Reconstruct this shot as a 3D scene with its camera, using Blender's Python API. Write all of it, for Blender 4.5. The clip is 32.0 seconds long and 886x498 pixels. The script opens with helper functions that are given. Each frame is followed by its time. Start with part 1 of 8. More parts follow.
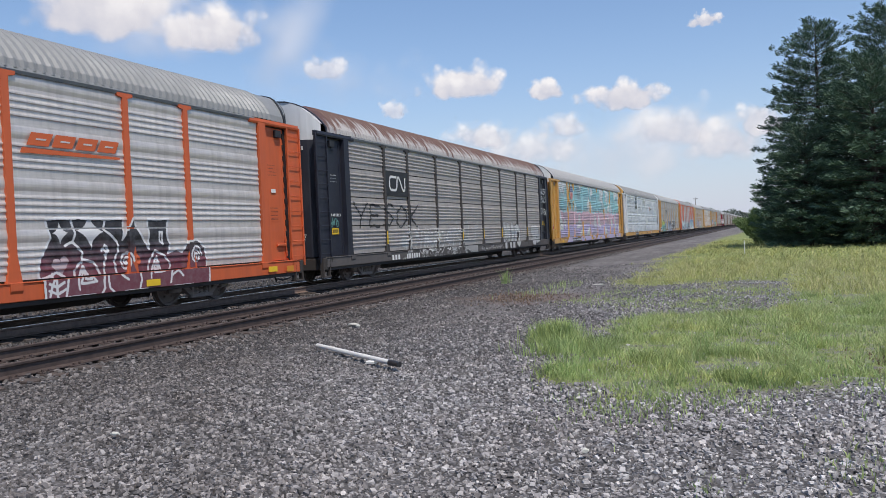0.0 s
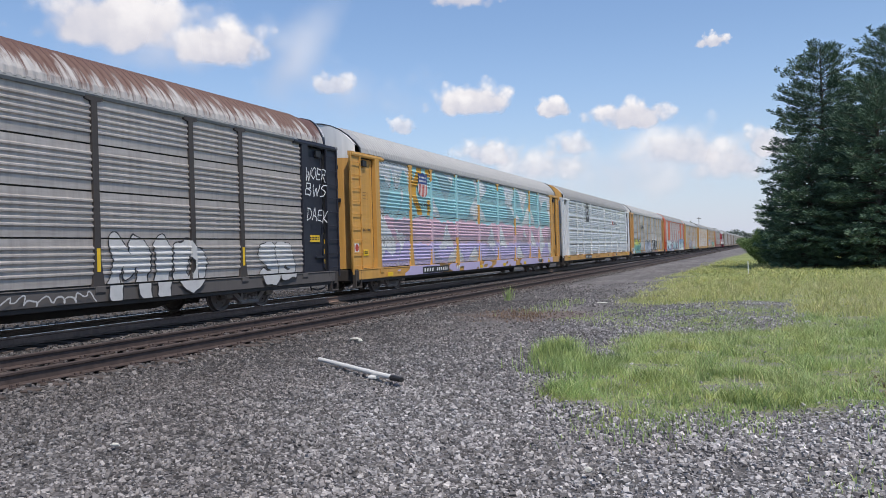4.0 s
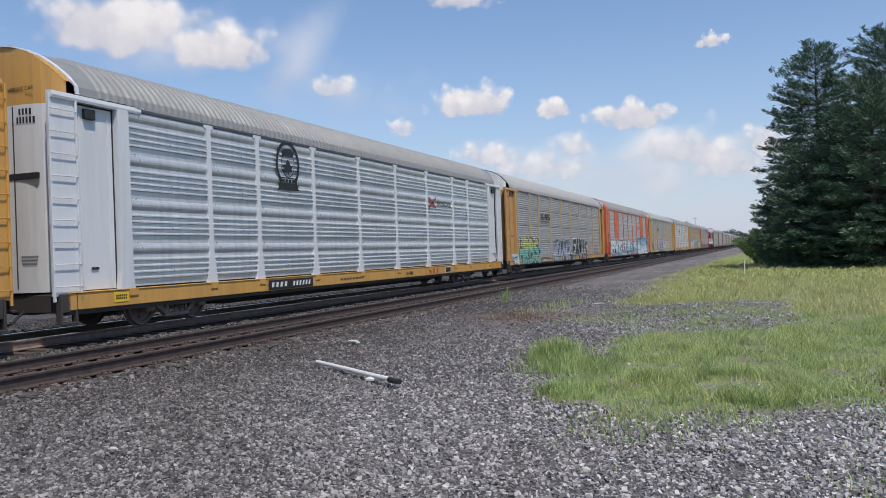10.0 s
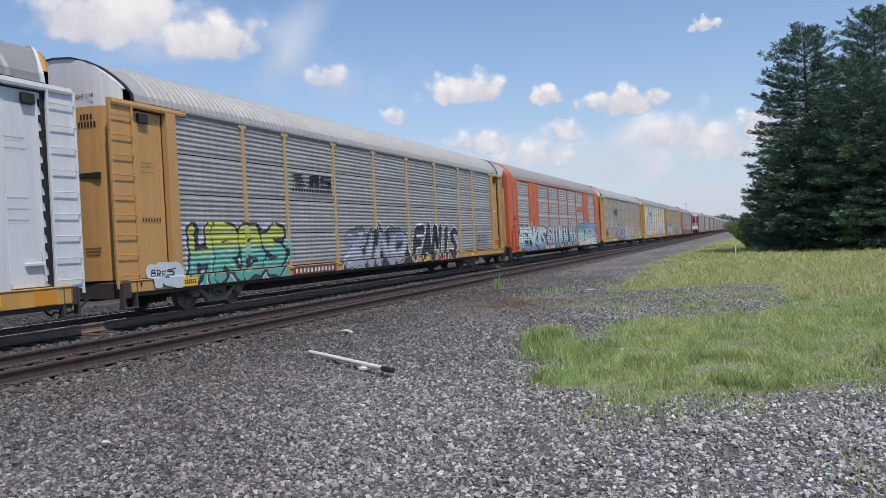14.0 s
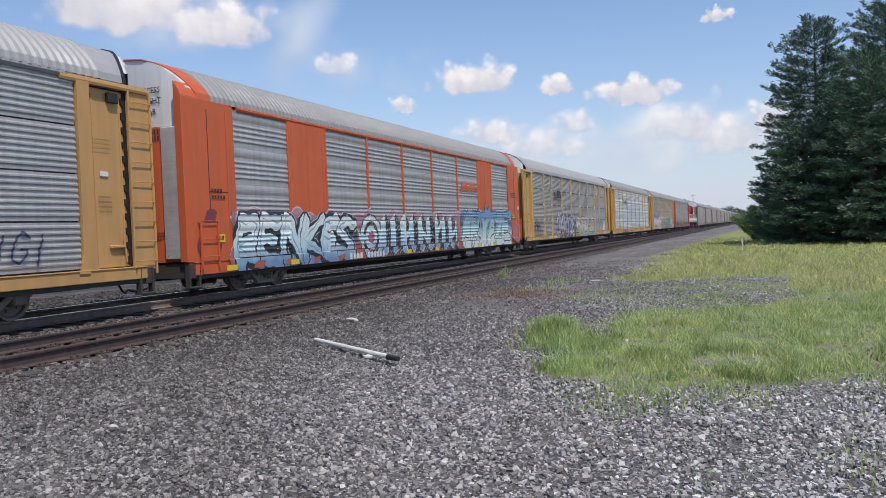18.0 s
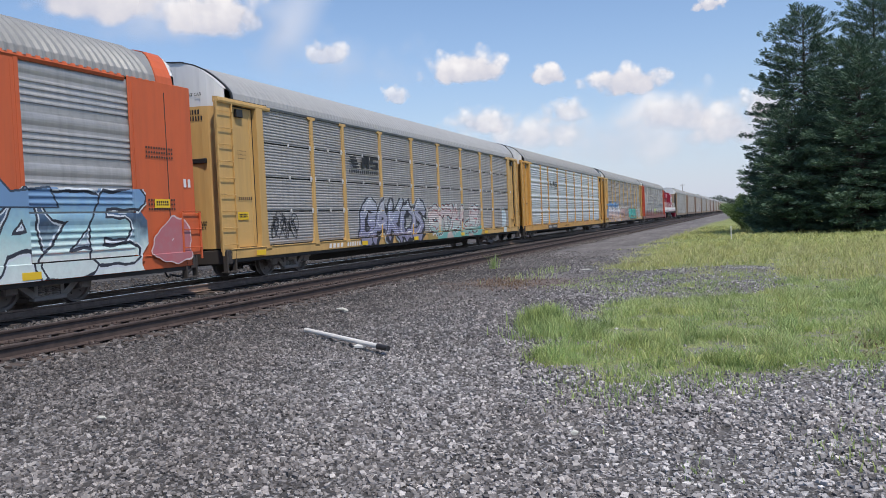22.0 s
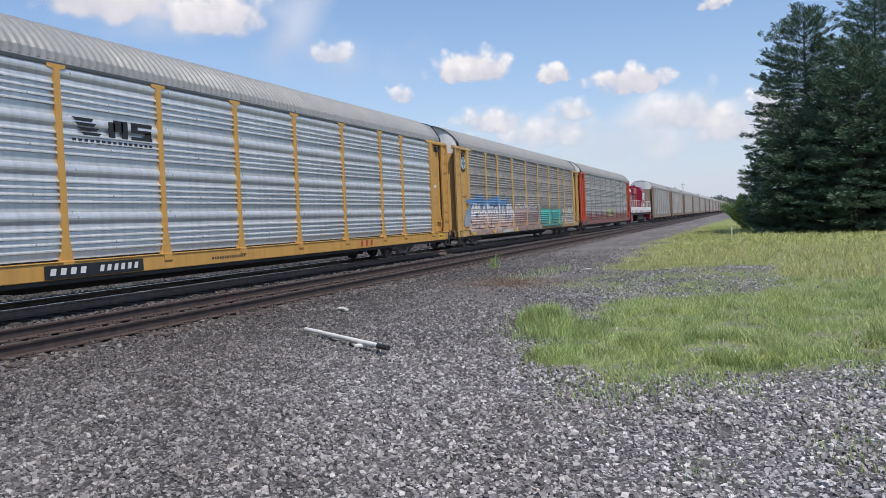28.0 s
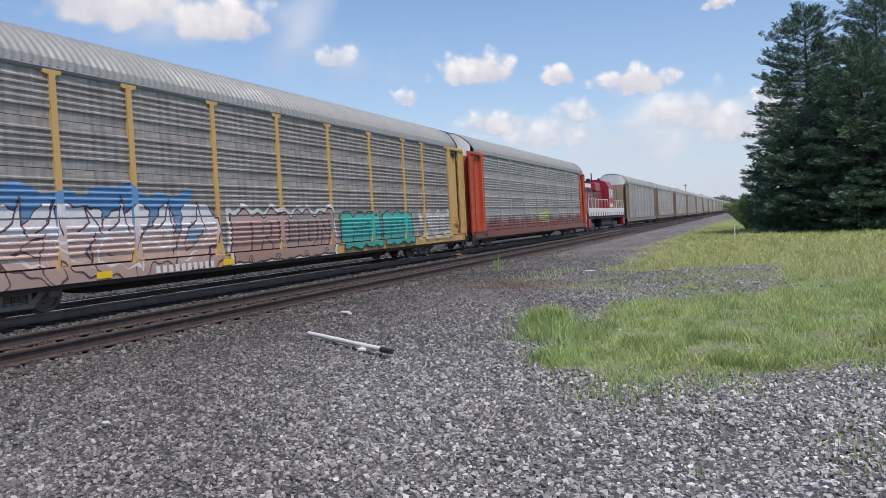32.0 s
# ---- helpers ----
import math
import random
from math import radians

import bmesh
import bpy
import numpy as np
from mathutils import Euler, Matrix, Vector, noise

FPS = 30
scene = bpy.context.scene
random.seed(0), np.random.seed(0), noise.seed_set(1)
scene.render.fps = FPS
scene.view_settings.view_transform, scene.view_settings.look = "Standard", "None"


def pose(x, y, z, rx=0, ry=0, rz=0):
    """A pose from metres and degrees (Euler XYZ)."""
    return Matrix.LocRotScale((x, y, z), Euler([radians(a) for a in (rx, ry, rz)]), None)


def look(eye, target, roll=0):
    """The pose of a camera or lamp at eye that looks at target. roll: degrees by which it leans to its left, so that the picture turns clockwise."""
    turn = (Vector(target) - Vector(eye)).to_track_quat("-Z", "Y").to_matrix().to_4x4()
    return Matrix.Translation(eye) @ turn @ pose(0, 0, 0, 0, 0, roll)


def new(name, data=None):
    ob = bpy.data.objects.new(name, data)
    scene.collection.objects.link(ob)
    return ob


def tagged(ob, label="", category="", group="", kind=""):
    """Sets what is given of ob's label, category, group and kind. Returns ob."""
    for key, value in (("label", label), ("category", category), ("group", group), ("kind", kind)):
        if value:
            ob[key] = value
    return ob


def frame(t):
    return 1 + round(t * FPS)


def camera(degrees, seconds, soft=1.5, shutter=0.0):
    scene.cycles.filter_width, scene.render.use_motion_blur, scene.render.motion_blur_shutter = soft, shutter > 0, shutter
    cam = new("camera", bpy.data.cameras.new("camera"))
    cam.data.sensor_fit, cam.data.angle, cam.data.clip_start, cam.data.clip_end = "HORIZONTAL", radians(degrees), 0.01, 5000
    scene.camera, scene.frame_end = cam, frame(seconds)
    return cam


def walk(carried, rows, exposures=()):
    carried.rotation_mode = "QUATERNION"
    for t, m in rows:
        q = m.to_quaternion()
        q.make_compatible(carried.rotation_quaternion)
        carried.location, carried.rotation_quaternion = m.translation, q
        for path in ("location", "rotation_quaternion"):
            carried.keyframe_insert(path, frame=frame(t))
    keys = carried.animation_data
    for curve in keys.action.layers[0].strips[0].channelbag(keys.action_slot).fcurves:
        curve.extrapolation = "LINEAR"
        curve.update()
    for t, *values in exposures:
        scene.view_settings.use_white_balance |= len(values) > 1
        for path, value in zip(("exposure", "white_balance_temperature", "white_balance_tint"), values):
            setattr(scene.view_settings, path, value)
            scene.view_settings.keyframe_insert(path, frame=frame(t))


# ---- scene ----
# The train's line runs along +y; the near face of the cars lies west (-x) of the camera.
RAIL_TOP = 0.2          # rail head over the ground
TRACK_NEAR = -9.58      # centre of the empty track
TRACK_TRAIN = -13.843   # centre of the train's track
SPEED = 6.70            # metres a second, towards -y
FIRST = -7.75           # the front corner of the first car at the start
PITCH = 28.65           # car length over couplers
CLIP = 32.0

cam = camera(57.94, CLIP, soft=0.82)
walk(cam, [
    (0, pose(0, -0, 1.552, 89.061, 2.593, 21.723)),
    (0.5, pose(-0.009, 0.007, 1.555, 88.973, 2.268, 21.505)),
    (1, pose(-0.01, 0.005, 1.55, 88.889, 2.065, 21.363)),
    (1.5, pose(-0.018, 0.013, 1.542, 88.835, 1.91, 21.342)),
    (2, pose(-0.016, 0.013, 1.542, 88.944, 1.845, 21.429)),
    (2.5, pose(-0.02, 0.014, 1.542, 89.153, 1.791, 21.544)),
    (3, pose(-0.015, 0.01, 1.541, 89.467, 1.806, 21.681)),
    (3.5, pose(-0.021, 0.01, 1.543, 89.846, 1.719, 21.792)),
    (5.5, pose(-0.024, 0.009, 1.547, 90.827, 1.955, 22.391)),
    (6, pose(-0.015, 0.014, 1.547, 90.843, 2.076, 22.384)),
    (6.5, pose(-0.012, 0.009, 1.547, 90.799, 2.174, 22.242)),
    (7, pose(-0.023, 0.012, 1.543, 90.701, 2.164, 22.046)),
    (7.5, pose(-0.02, 0.006, 1.541, 90.528, 2.154, 21.893)),
    (8, pose(-0.017, 0.01, 1.539, 90.358, 2.113, 21.785)),
    (8.5, pose(-0.018, 0.011, 1.537, 90.248, 2.07, 21.673)),
    (9, pose(-0.024, 0.012, 1.543, 90.176, 2.019, 21.606)),
    (9.5, pose(-0.019, 0.013, 1.542, 90.241, 2.015, 21.657)),
    (10, pose(-0.021, 0.001, 1.543, 90.339, 2.091, 21.702)),
    (10.5, pose(-0.019, -0, 1.536, 90.391, 2.314, 21.736)),
    (11, pose(-0.014, 0.004, 1.535, 90.362, 2.542, 21.736)),
    (11.5, pose(-0.006, -0.005, 1.535, 90.299, 2.708, 21.647)),
    (12, pose(-0.004, 0, 1.54, 90.204, 2.787, 21.603)),
    (12.5, pose(-0.006, -0.001, 1.536, 90.126, 2.902, 21.557)),
    (13, pose(-0.009, -0.002, 1.542, 89.922, 2.849, 21.46)),
    (13.5, pose(-0.015, 0.016, 1.534, 89.736, 2.991, 21.328)),
    (14, pose(-0.026, 0.028, 1.532, 89.509, 2.93, 21.126)),
    (14.5, pose(-0.019, 0.035, 1.535, 89.293, 2.874, 20.984)),
    (16.5, pose(-0.024, 0.018, 1.536, 88.918, 2.541, 21.068)),
    (17, pose(-0.016, 0.027, 1.53, 88.87, 2.555, 21.204)),
    (17.5, pose(-0.011, 0.01, 1.534, 88.794, 2.477, 21.389)),
    (18, pose(-0.021, 0.007, 1.533, 88.773, 2.354, 21.556)),
    (18.5, pose(-0.016, 0.015, 1.532, 88.717, 2.411, 21.724)),
    (19, pose(-0.023, 0.017, 1.531, 88.654, 2.4, 21.704)),
    (19.5, pose(-0.016, 0.015, 1.525, 88.605, 2.445, 21.61)),
    (20, pose(-0.023, 0.016, 1.526, 88.495, 2.363, 21.482)),
    (20.5, pose(-0.024, 0.019, 1.532, 88.356, 2.386, 21.36)),
    (21, pose(-0.027, 0.037, 1.524, 88.208, 2.44, 21.201)),
    (21.5, pose(-0.024, 0.032, 1.524, 88.077, 2.438, 21.025)),
    (22, pose(-0.026, 0.03, 1.523, 88.023, 2.54, 20.844)),
    (22.5, pose(-0.026, 0.028, 1.527, 87.983, 2.551, 20.717)),
    (23, pose(-0.027, 0.033, 1.524, 88.019, 2.607, 20.681)),
    (23.5, pose(-0.029, 0.038, 1.523, 88.001, 2.676, 20.676)),
    (24, pose(-0.024, 0.037, 1.522, 87.992, 2.692, 20.687)),
    (24.5, pose(-0.026, 0.036, 1.522, 87.972, 2.608, 20.656)),
    (25, pose(-0.026, 0.026, 1.52, 87.99, 2.538, 20.661)),
    (25.5, pose(-0.026, 0.034, 1.519, 87.985, 2.52, 20.706)),
    (27.5, pose(-0.021, 0.039, 1.523, 87.97, 2.413, 20.836)),
    (28, pose(-0.027, 0.039, 1.522, 87.994, 2.48, 20.887)),
    (28.5, pose(-0.029, 0.037, 1.521, 87.989, 2.684, 20.943)),
    (29, pose(-0.031, 0.041, 1.516, 87.935, 2.935, 20.934)),
    (29.5, pose(-0.029, 0.04, 1.52, 87.9, 3.056, 20.913)),
    (30, pose(-0.017, 0.036, 1.522, 87.94, 3.137, 20.939)),
    (30.5, pose(-0.016, 0.027, 1.53, 87.994, 3.043, 20.984)),
    (31, pose(-0.017, 0.03, 1.518, 88.168, 3.104, 21.052)),
    (31.5, pose(-0.011, 0.036, 1.521, 88.2, 3.136, 21.099)),
    (32, pose(-0.015, 0.033, 1.525, 88.2, 3.029, 21.083))
], exposures=[(t, e, 6530.0, 13.0) for t, e in ((0.0, 0.06), (1.0, 0.11), (3.5, 0.11), (6.0, 0.06), (8.0, 0.0), (11.0, 0.0), (14.0, 0.03), (18.5, 0.09), (20.0, 0.05), (22.0, 0.1), (28.0, 0.11), (CLIP, 0.09))])

# ---- light ----
SUN_ELEV, SUN_AZ = 62.0, 128.0   # degrees; azimuth from +y towards +x
world = bpy.data.worlds.new("sky")
scene.world = world
world.use_nodes = True
wn, wl = world.node_tree.nodes, world.node_tree.links
sky = wn.new("ShaderNodeTexSky")
sky.sky_type = "NISHITA"
sky.sun_disc = False
sky.sun_elevation, sky.sun_rotation = radians(SUN_ELEV), radians(SUN_AZ)
sky.air_density, sky.dust_density, sky.ozone_density = 1.12, 0.25, 4.6
wl.new(sky.outputs[0], wn["Background"].inputs[0])
wn["Background"].inputs[1].default_value = 0.124

sun_data = bpy.data.lights.new("sun", "SUN")
sun_data.energy, sun_data.angle, sun_data.color = 3.5, radians(0.6), (1.0, 0.94, 0.84)
sun = new("sun", sun_data)
sx, sy, sz = (math.cos(radians(SUN_ELEV)) * math.sin(radians(SUN_AZ)), math.cos(radians(SUN_ELEV)) * math.cos(radians(SUN_AZ)),
              math.sin(radians(SUN_ELEV)))
sun.matrix_world = look((sx * 50, sy * 50, sz * 50), (0, 0, 0))


# ---- materials ----
class Mat:
    """A node material with a Principled shader and a few shorthands."""

    def __init__(self, name, rough=0.6, metal=0.0, spec=0.5):
        self.m = bpy.data.materials.new(name)
        self.m.use_nodes = True
        self.n, self.l = self.m.node_tree.nodes, self.m.node_tree.links
        self.b = self.n["Principled BSDF"]
        self.b.inputs["Roughness"].default_value = rough
        self.b.inputs["Metallic"].default_value = metal
        self.b.inputs["Specular IOR Level"].default_value = spec
        self.co = self.n.new("ShaderNodeTexCoord").outputs["Object"]

    def world_space(self):
        self.co = self.n.new("ShaderNodeNewGeometry").outputs["Position"]
        return self

    def scaled(self, x, y, z):
        k = self.n.new("ShaderNodeMapping")
        self.l.new(self.co, k.inputs[0])
        k.inputs["Scale"].default_value = (x, y, z)
        return k.outputs[0]

    def noise(self, scale, detail=4, rough=0.6, co=None):
        k = self.n.new("ShaderNodeTexNoise")
        self.l.new(co or self.co, k.inputs["Vector"])
        k.inputs["Scale"].default_value, k.inputs["Detail"].default_value, k.inputs["Roughness"].default_value = scale, detail, rough
        return k.outputs["Fac"]

    def voronoi(self, scale, out="Distance", feature="F1", co=None):
        k = self.n.new("ShaderNodeTexVoronoi")
        k.feature = feature
        self.l.new(co or self.co, k.inputs["Vector"])
        k.inputs["Scale"].default_value = scale
        return k.outputs[out]

    def spot(self, x, y, reach, ragged=1.6):
        """One where a stain lies round a place on the ground, ragged at its rim."""
        d = self.n.new("ShaderNodeVectorMath")
        d.operation = "DISTANCE"
        self.l.new(self.co, d.inputs[0])
        d.inputs[1].default_value = (x, y, 0)
        r = self.math("ADD", self.math("DIVIDE", d.outputs["Value"], reach), self.math("MULTIPLY", self.math("SUBTRACT", self.noise(1.3, 5, 0.7), 0.5), ragged))
        return self.ramp(r, [(0.55, 0.85), (1.0, 0.0)])

    def random(self):
        return self.n.new("ShaderNodeObjectInfo").outputs["Random"]

    def island(self):
        return self.n.new("ShaderNodeNewGeometry").outputs["Random Per Island"]

    def attr(self, name):
        k = self.n.new("ShaderNodeAttribute")
        k.attribute_name = name
        return k.outputs["Fac"]

    def ramp(self, fac, stops, ease="LINEAR"):
        k = self.n.new("ShaderNodeValToRGB")
        k.color_ramp.interpolation = ease
        e = k.color_ramp.elements
        while len(e) < len(stops):
            e.new(0.5)
        for s, (at, c) in zip(e, stops):
            s.position, s.color = at, ((*c, 1) if isinstance(c, tuple) else (c, c, c, 1))
        self.l.new(fac, k.inputs[0])
        return k.outputs[0]

    def mix(self, fac, a, b, how="MIX"):
        k = self.n.new("ShaderNodeMix")
        k.data_type, k.blend_type = "RGBA", how
        for at, v in ((0, fac), (6, a), (7, b)):
            if isinstance(v, tuple):
                k.inputs[at].default_value = (*v, 1)
            elif isinstance(v, (int, float)):
                k.inputs[at].default_value = v
            else:
                self.l.new(v, k.inputs[at])
        return k.outputs[2]

    def math(self, how, a, b=0.0):
        k = self.n.new("ShaderNodeMath")
        k.operation = how
        for at, v in ((0, a), (1, b)):
            if isinstance(v, (int, float)):
                k.inputs[at].default_value = v
            else:
                self.l.new(v, k.inputs[at])
        return k.outputs[0]

    def color(self, c):
        if isinstance(c, tuple):
            self.b.inputs["Base Color"].default_value = (*c, 1)
        else:
            self.l.new(c, self.b.inputs["Base Color"])
        return self

    def rough(self, v):
        self.l.new(v, self.b.inputs["Roughness"])
        return self

    def bump(self, height, strength=0.3, dist=0.01):
        k = self.n.new("ShaderNodeBump")
        k.inputs["Strength"].default_value, k.inputs["Distance"].default_value = strength, dist
        self.l.new(height, k.inputs["Height"])
        self.l.new(k.outputs[0], self.b.inputs["Normal"])
        return self


def paint(name, c, dirt=0.35, rough=0.5, rust=0.0):
    """Weathered paint on steel: blotches, dirt running down, some rust."""
    k = Mat(name, rough)
    streak = k.noise(1.0, 5, 0.65, k.scaled(3.5, 3.5, 0.35))
    blot = k.noise(0.9, 6, 0.7)
    dark = tuple(v * 0.45 + 0.02 for v in c)
    col = k.mix(k.ramp(streak, [(0.42, 0.0), (0.75, dirt)]), c, dark)
    col = k.mix(k.ramp(blot, [(0.45, 0.0), (0.8, dirt * 0.8)]), col, tuple(v * 0.75 + 0.05 for v in c))
    if rust:
        col = k.mix(k.ramp(k.noise(2.3, 8, 0.75, k.scaled(1, 1, 0.5)), [(0.62 - rust * 0.2, 0.0), (0.72 - rust * 0.2, 0.85)]), col, (0.16, 0.065, 0.035))
    k.color(col)
    k.rough(k.ramp(blot, [(0.3, rough - 0.1), (0.7, rough + 0.2)]))
    return k.bump(k.noise(40, 3), 0.08, 0.004).m


def steel(name, c, dark, metal=0.5, rough=0.42, dirt=0.4, holes=True, wave=0.0):
    """Galvanised corrugated sheet: spangle, grime in streaks, each sheet a little different, with rows of small punched holes."""
    k = Mat(name, rough, metal)
    col = k.mix(k.ramp(k.random(), [(0.0, 0.0), (1.0, 0.45)]), c, tuple(0.6 * a + 0.4 * b for a, b in zip(c, dark)))
    col = k.mix(k.ramp(k.noise(1.0, 6, 0.7, k.scaled(1, 0.5, 5)), [(0.4, 0.0), (0.72, dirt)]), col, dark)
    col = k.mix(k.ramp(k.noise(1.0, 5, 0.65, k.scaled(2, 5, 0.35)), [(0.45, 0.0), (0.8, dirt)]), col, dark)
    if holes:
        co = k.n.new("ShaderNodeSeparateXYZ")
        k.l.new(k.co, co.inputs[0])
        row = k.math("MULTIPLY", co.outputs[2], 1 / 0.058)
        odd = k.math("MULTIPLY", k.math("FLOOR", k.math("MULTIPLY", k.math("FRACT", k.math("MULTIPLY", row, 0.5)), 2.0)), 0.5)
        fy = k.math("FRACT", k.math("ADD", k.math("MULTIPLY", co.outputs[1], 1 / 0.115), odd))
        fz = k.math("FRACT", row)
        dy, dz = k.math("SUBTRACT", fy, 0.5), k.math("SUBTRACT", fz, 0.5)
        rr = k.math("ADD", k.math("MULTIPLY", dy, dy), k.math("MULTIPLY", k.math("MULTIPLY", dz, dz), 0.45))
        dot = k.math("LESS_THAN", rr, 0.07)
        band = k.math("GREATER_THAN", k.math("ABSOLUTE", k.math("SUBTRACT", co.outputs[2], 0.4675)), 0.345)
        col = k.mix(k.math("MULTIPLY", k.math("MULTIPLY", dot, band), 0.75), col, (0.03, 0.03, 0.035))
    k.color(col)
    k.rough(k.ramp(k.noise(1.6, 5), [(0.3, rough - 0.1), (0.75, rough + 0.22)]))
    if wave:
        return k.bump(k.noise(1.0, 4, 0.6, k.scaled(1, 0.45, 4)), wave, 0.05).m
    return k.bump(k.noise(25, 3), 0.06, 0.004).m


def flat_paint(name, c, rough=0.55):
    k = Mat(name, rough)
    k.color(k.mix(k.ramp(k.noise(3.0, 6, 0.7), [(0.35, 0.0), (0.75, 0.35)]), c, tuple(v * 0.72 + 0.04 for v in c)))
    return k.m


def rust_roof():
    """Galvanised roof with rust that has run down from the ridge in streaks."""
    k = Mat("rust_streaked_roof", 0.65)
    co = k.n.new("ShaderNodeSeparateXYZ")
    k.l.new(k.co, co.inputs[0])
    run = k.noise(1.0, 5, 0.7, k.scaled(0.4, 5.0, 0.5))
    reach = k.math("ADD", k.math("MULTIPLY", k.math("SUBTRACT", co.outputs[2], 4.75), 0.6), k.math("MULTIPLY", k.math("SUBTRACT", run, 0.5), 1.5))
    c = k.mix(k.ramp(reach, [(0.06, 0.0), (0.24, 0.95)]), (0.40, 0.385, 0.375), (0.105, 0.042, 0.028))
    k.color(k.mix(k.ramp(k.noise(5, 6, 0.7), [(0.50, 0.0), (0.78, 0.4)]), c, (0.17, 0.11, 0.085)))
    return k.m


M = {}
M["orange"] = paint("orange_paint", (0.60, 0.118, 0.036), 0.38)
M["red_orange"] = paint("red_orange_paint", (0.5, 0.075, 0.03), 0.4)
M["navy"] = paint("dark_navy_paint", (0.018, 0.02, 0.032), 0.3)
M["yellow"] = paint("yellow_paint", (0.60, 0.325, 0.08), 0.42)
M["tan"] = paint("tan_yellow_paint", (0.54, 0.305, 0.11), 0.35)
M["pale_yellow"] = paint("pale_yellow_paint", (0.585, 0.365, 0.13), 0.4)
M["white"] = paint("white_paint", (0.66, 0.68, 0.70), 0.25)
M["brown"] = paint("oxide_brown_paint", (0.16, 0.065, 0.045), 0.4)
M["red"] = paint("red_paint", (0.27, 0.014, 0.035), 0.25, 0.35)
M["galv"] = steel("galvanised_sheet", (0.76, 0.705, 0.655), (0.34, 0.312, 0.287), 0.35, 0.38, 0.5, False)
M["galv_hole"] = steel("punched_galvanised_sheet", (0.88, 0.89, 0.89), (0.38, 0.40, 0.41), 0.4, 0.3, 0.4)
M["galv_bright"] = steel("bright_galvanised_sheet", (0.75, 0.765, 0.77), (0.33, 0.36, 0.38), 0.45, 0.34, 0.5, False, 0.06)
M["galv_dirty"] = steel("dirty_galvanised_sheet", (0.54, 0.50, 0.47), (0.235, 0.21, 0.19), 0.35, 0.48, 0.55, False)
M["galv_grey"] = steel("grey_galvanised_sheet", (0.49, 0.468, 0.447), (0.205, 0.196, 0.188), 0.4, 0.5, 0.5, False)
M["galv_pale"] = steel("pale_grey_galvanised_sheet", (0.53, 0.517, 0.505), (0.225, 0.22, 0.215), 0.4, 0.46, 0.5, False)
M["galv_dot"] = steel("streaked_dirty_sheet", (0.54, 0.495, 0.455), (0.16, 0.138, 0.12), 0.35, 0.5, 0.95, False)
M["roof"] = paint("roof_galvanised", (0.255, 0.26, 0.258), 0.3, 0.5)
M["roof_white"] = paint("roof_white_galvanised", (0.352, 0.354, 0.352), 0.25, 0.5)
M["gable_white"] = paint("chalky_white_paint", (0.66, 0.67, 0.67), 0.3, 0.5)
M["roof_rust"] = rust_roof()
M["black"] = flat_paint("black_paint", (0.014, 0.014, 0.016), 0.5)
M["mark_white"] = flat_paint("white_marking", (0.72, 0.72, 0.70))
M["mark_yellow"] = flat_paint("yellow_marking", (0.80, 0.52, 0.02))
M["mark_red"] = flat_paint("red_marking", (0.45, 0.05, 0.03))
M["mark_blue"] = flat_paint("blue_marking", (0.03, 0.06, 0.22))
# underframe grime; also colours the flange strip that stands for shade below the sill
M["under"] = paint("underframe_grime_shade", (0.045, 0.038, 0.034), 0.4, 0.8)
M["truck"] = paint("truck_grime", (0.30, 0.27, 0.26), 0.5, 0.75)
M["pale_tan"] = paint("chalky_tan_paint", (0.50, 0.36, 0.19), 0.4, 0.6)
M["sill_grime"] = paint("grimy_sill_paint", (0.105, 0.095, 0.09), 0.5, 0.7)
M["clip"] = paint("zinc_fitting", (0.62, 0.62, 0.62), 0.3, 0.4)
M["dark_post"] = paint("dark_brown_post_paint", (0.05, 0.043, 0.04), 0.5, 0.6)
# brown and tan muted further: distance haze worked into the far wagons' colours
M["dull_brown"] = paint("haze_dulled_brown_paint", (0.25, 0.16, 0.11), 0.4, 0.6)
M["dull_tan"] = paint("haze_dulled_tan_paint", (0.31, 0.23, 0.155), 0.4, 0.6)
M["wheel"] = paint("wheel_rust", (0.20, 0.16, 0.145), 0.4, 0.6)


def rail_mat(name, a, b):
    k = Mat(name, 0.7).world_space()
    k.color(k.mix(k.ramp(k.noise(6.0, 6, 0.7), [(0.35, 0.0), (0.75, 1.0)]), a, b))
    return k.bump(k.noise(60, 3), 0.2, 0.004).m


def tie_mat():
    k = Mat("tie_wood", 0.9)
    g = k.noise(2.0, 8, 0.75, k.scaled(0.6, 8, 8))
    c = k.ramp(g, [(0.3, (0.035, 0.026, 0.022)), (0.7, (0.12, 0.09, 0.075))])
    k.color(k.mix(k.ramp(k.random(), [(0, 0.0), (1, 0.5)]), c, (0.09, 0.075, 0.066)))
    return k.bump(g, 0.6, 0.015).m


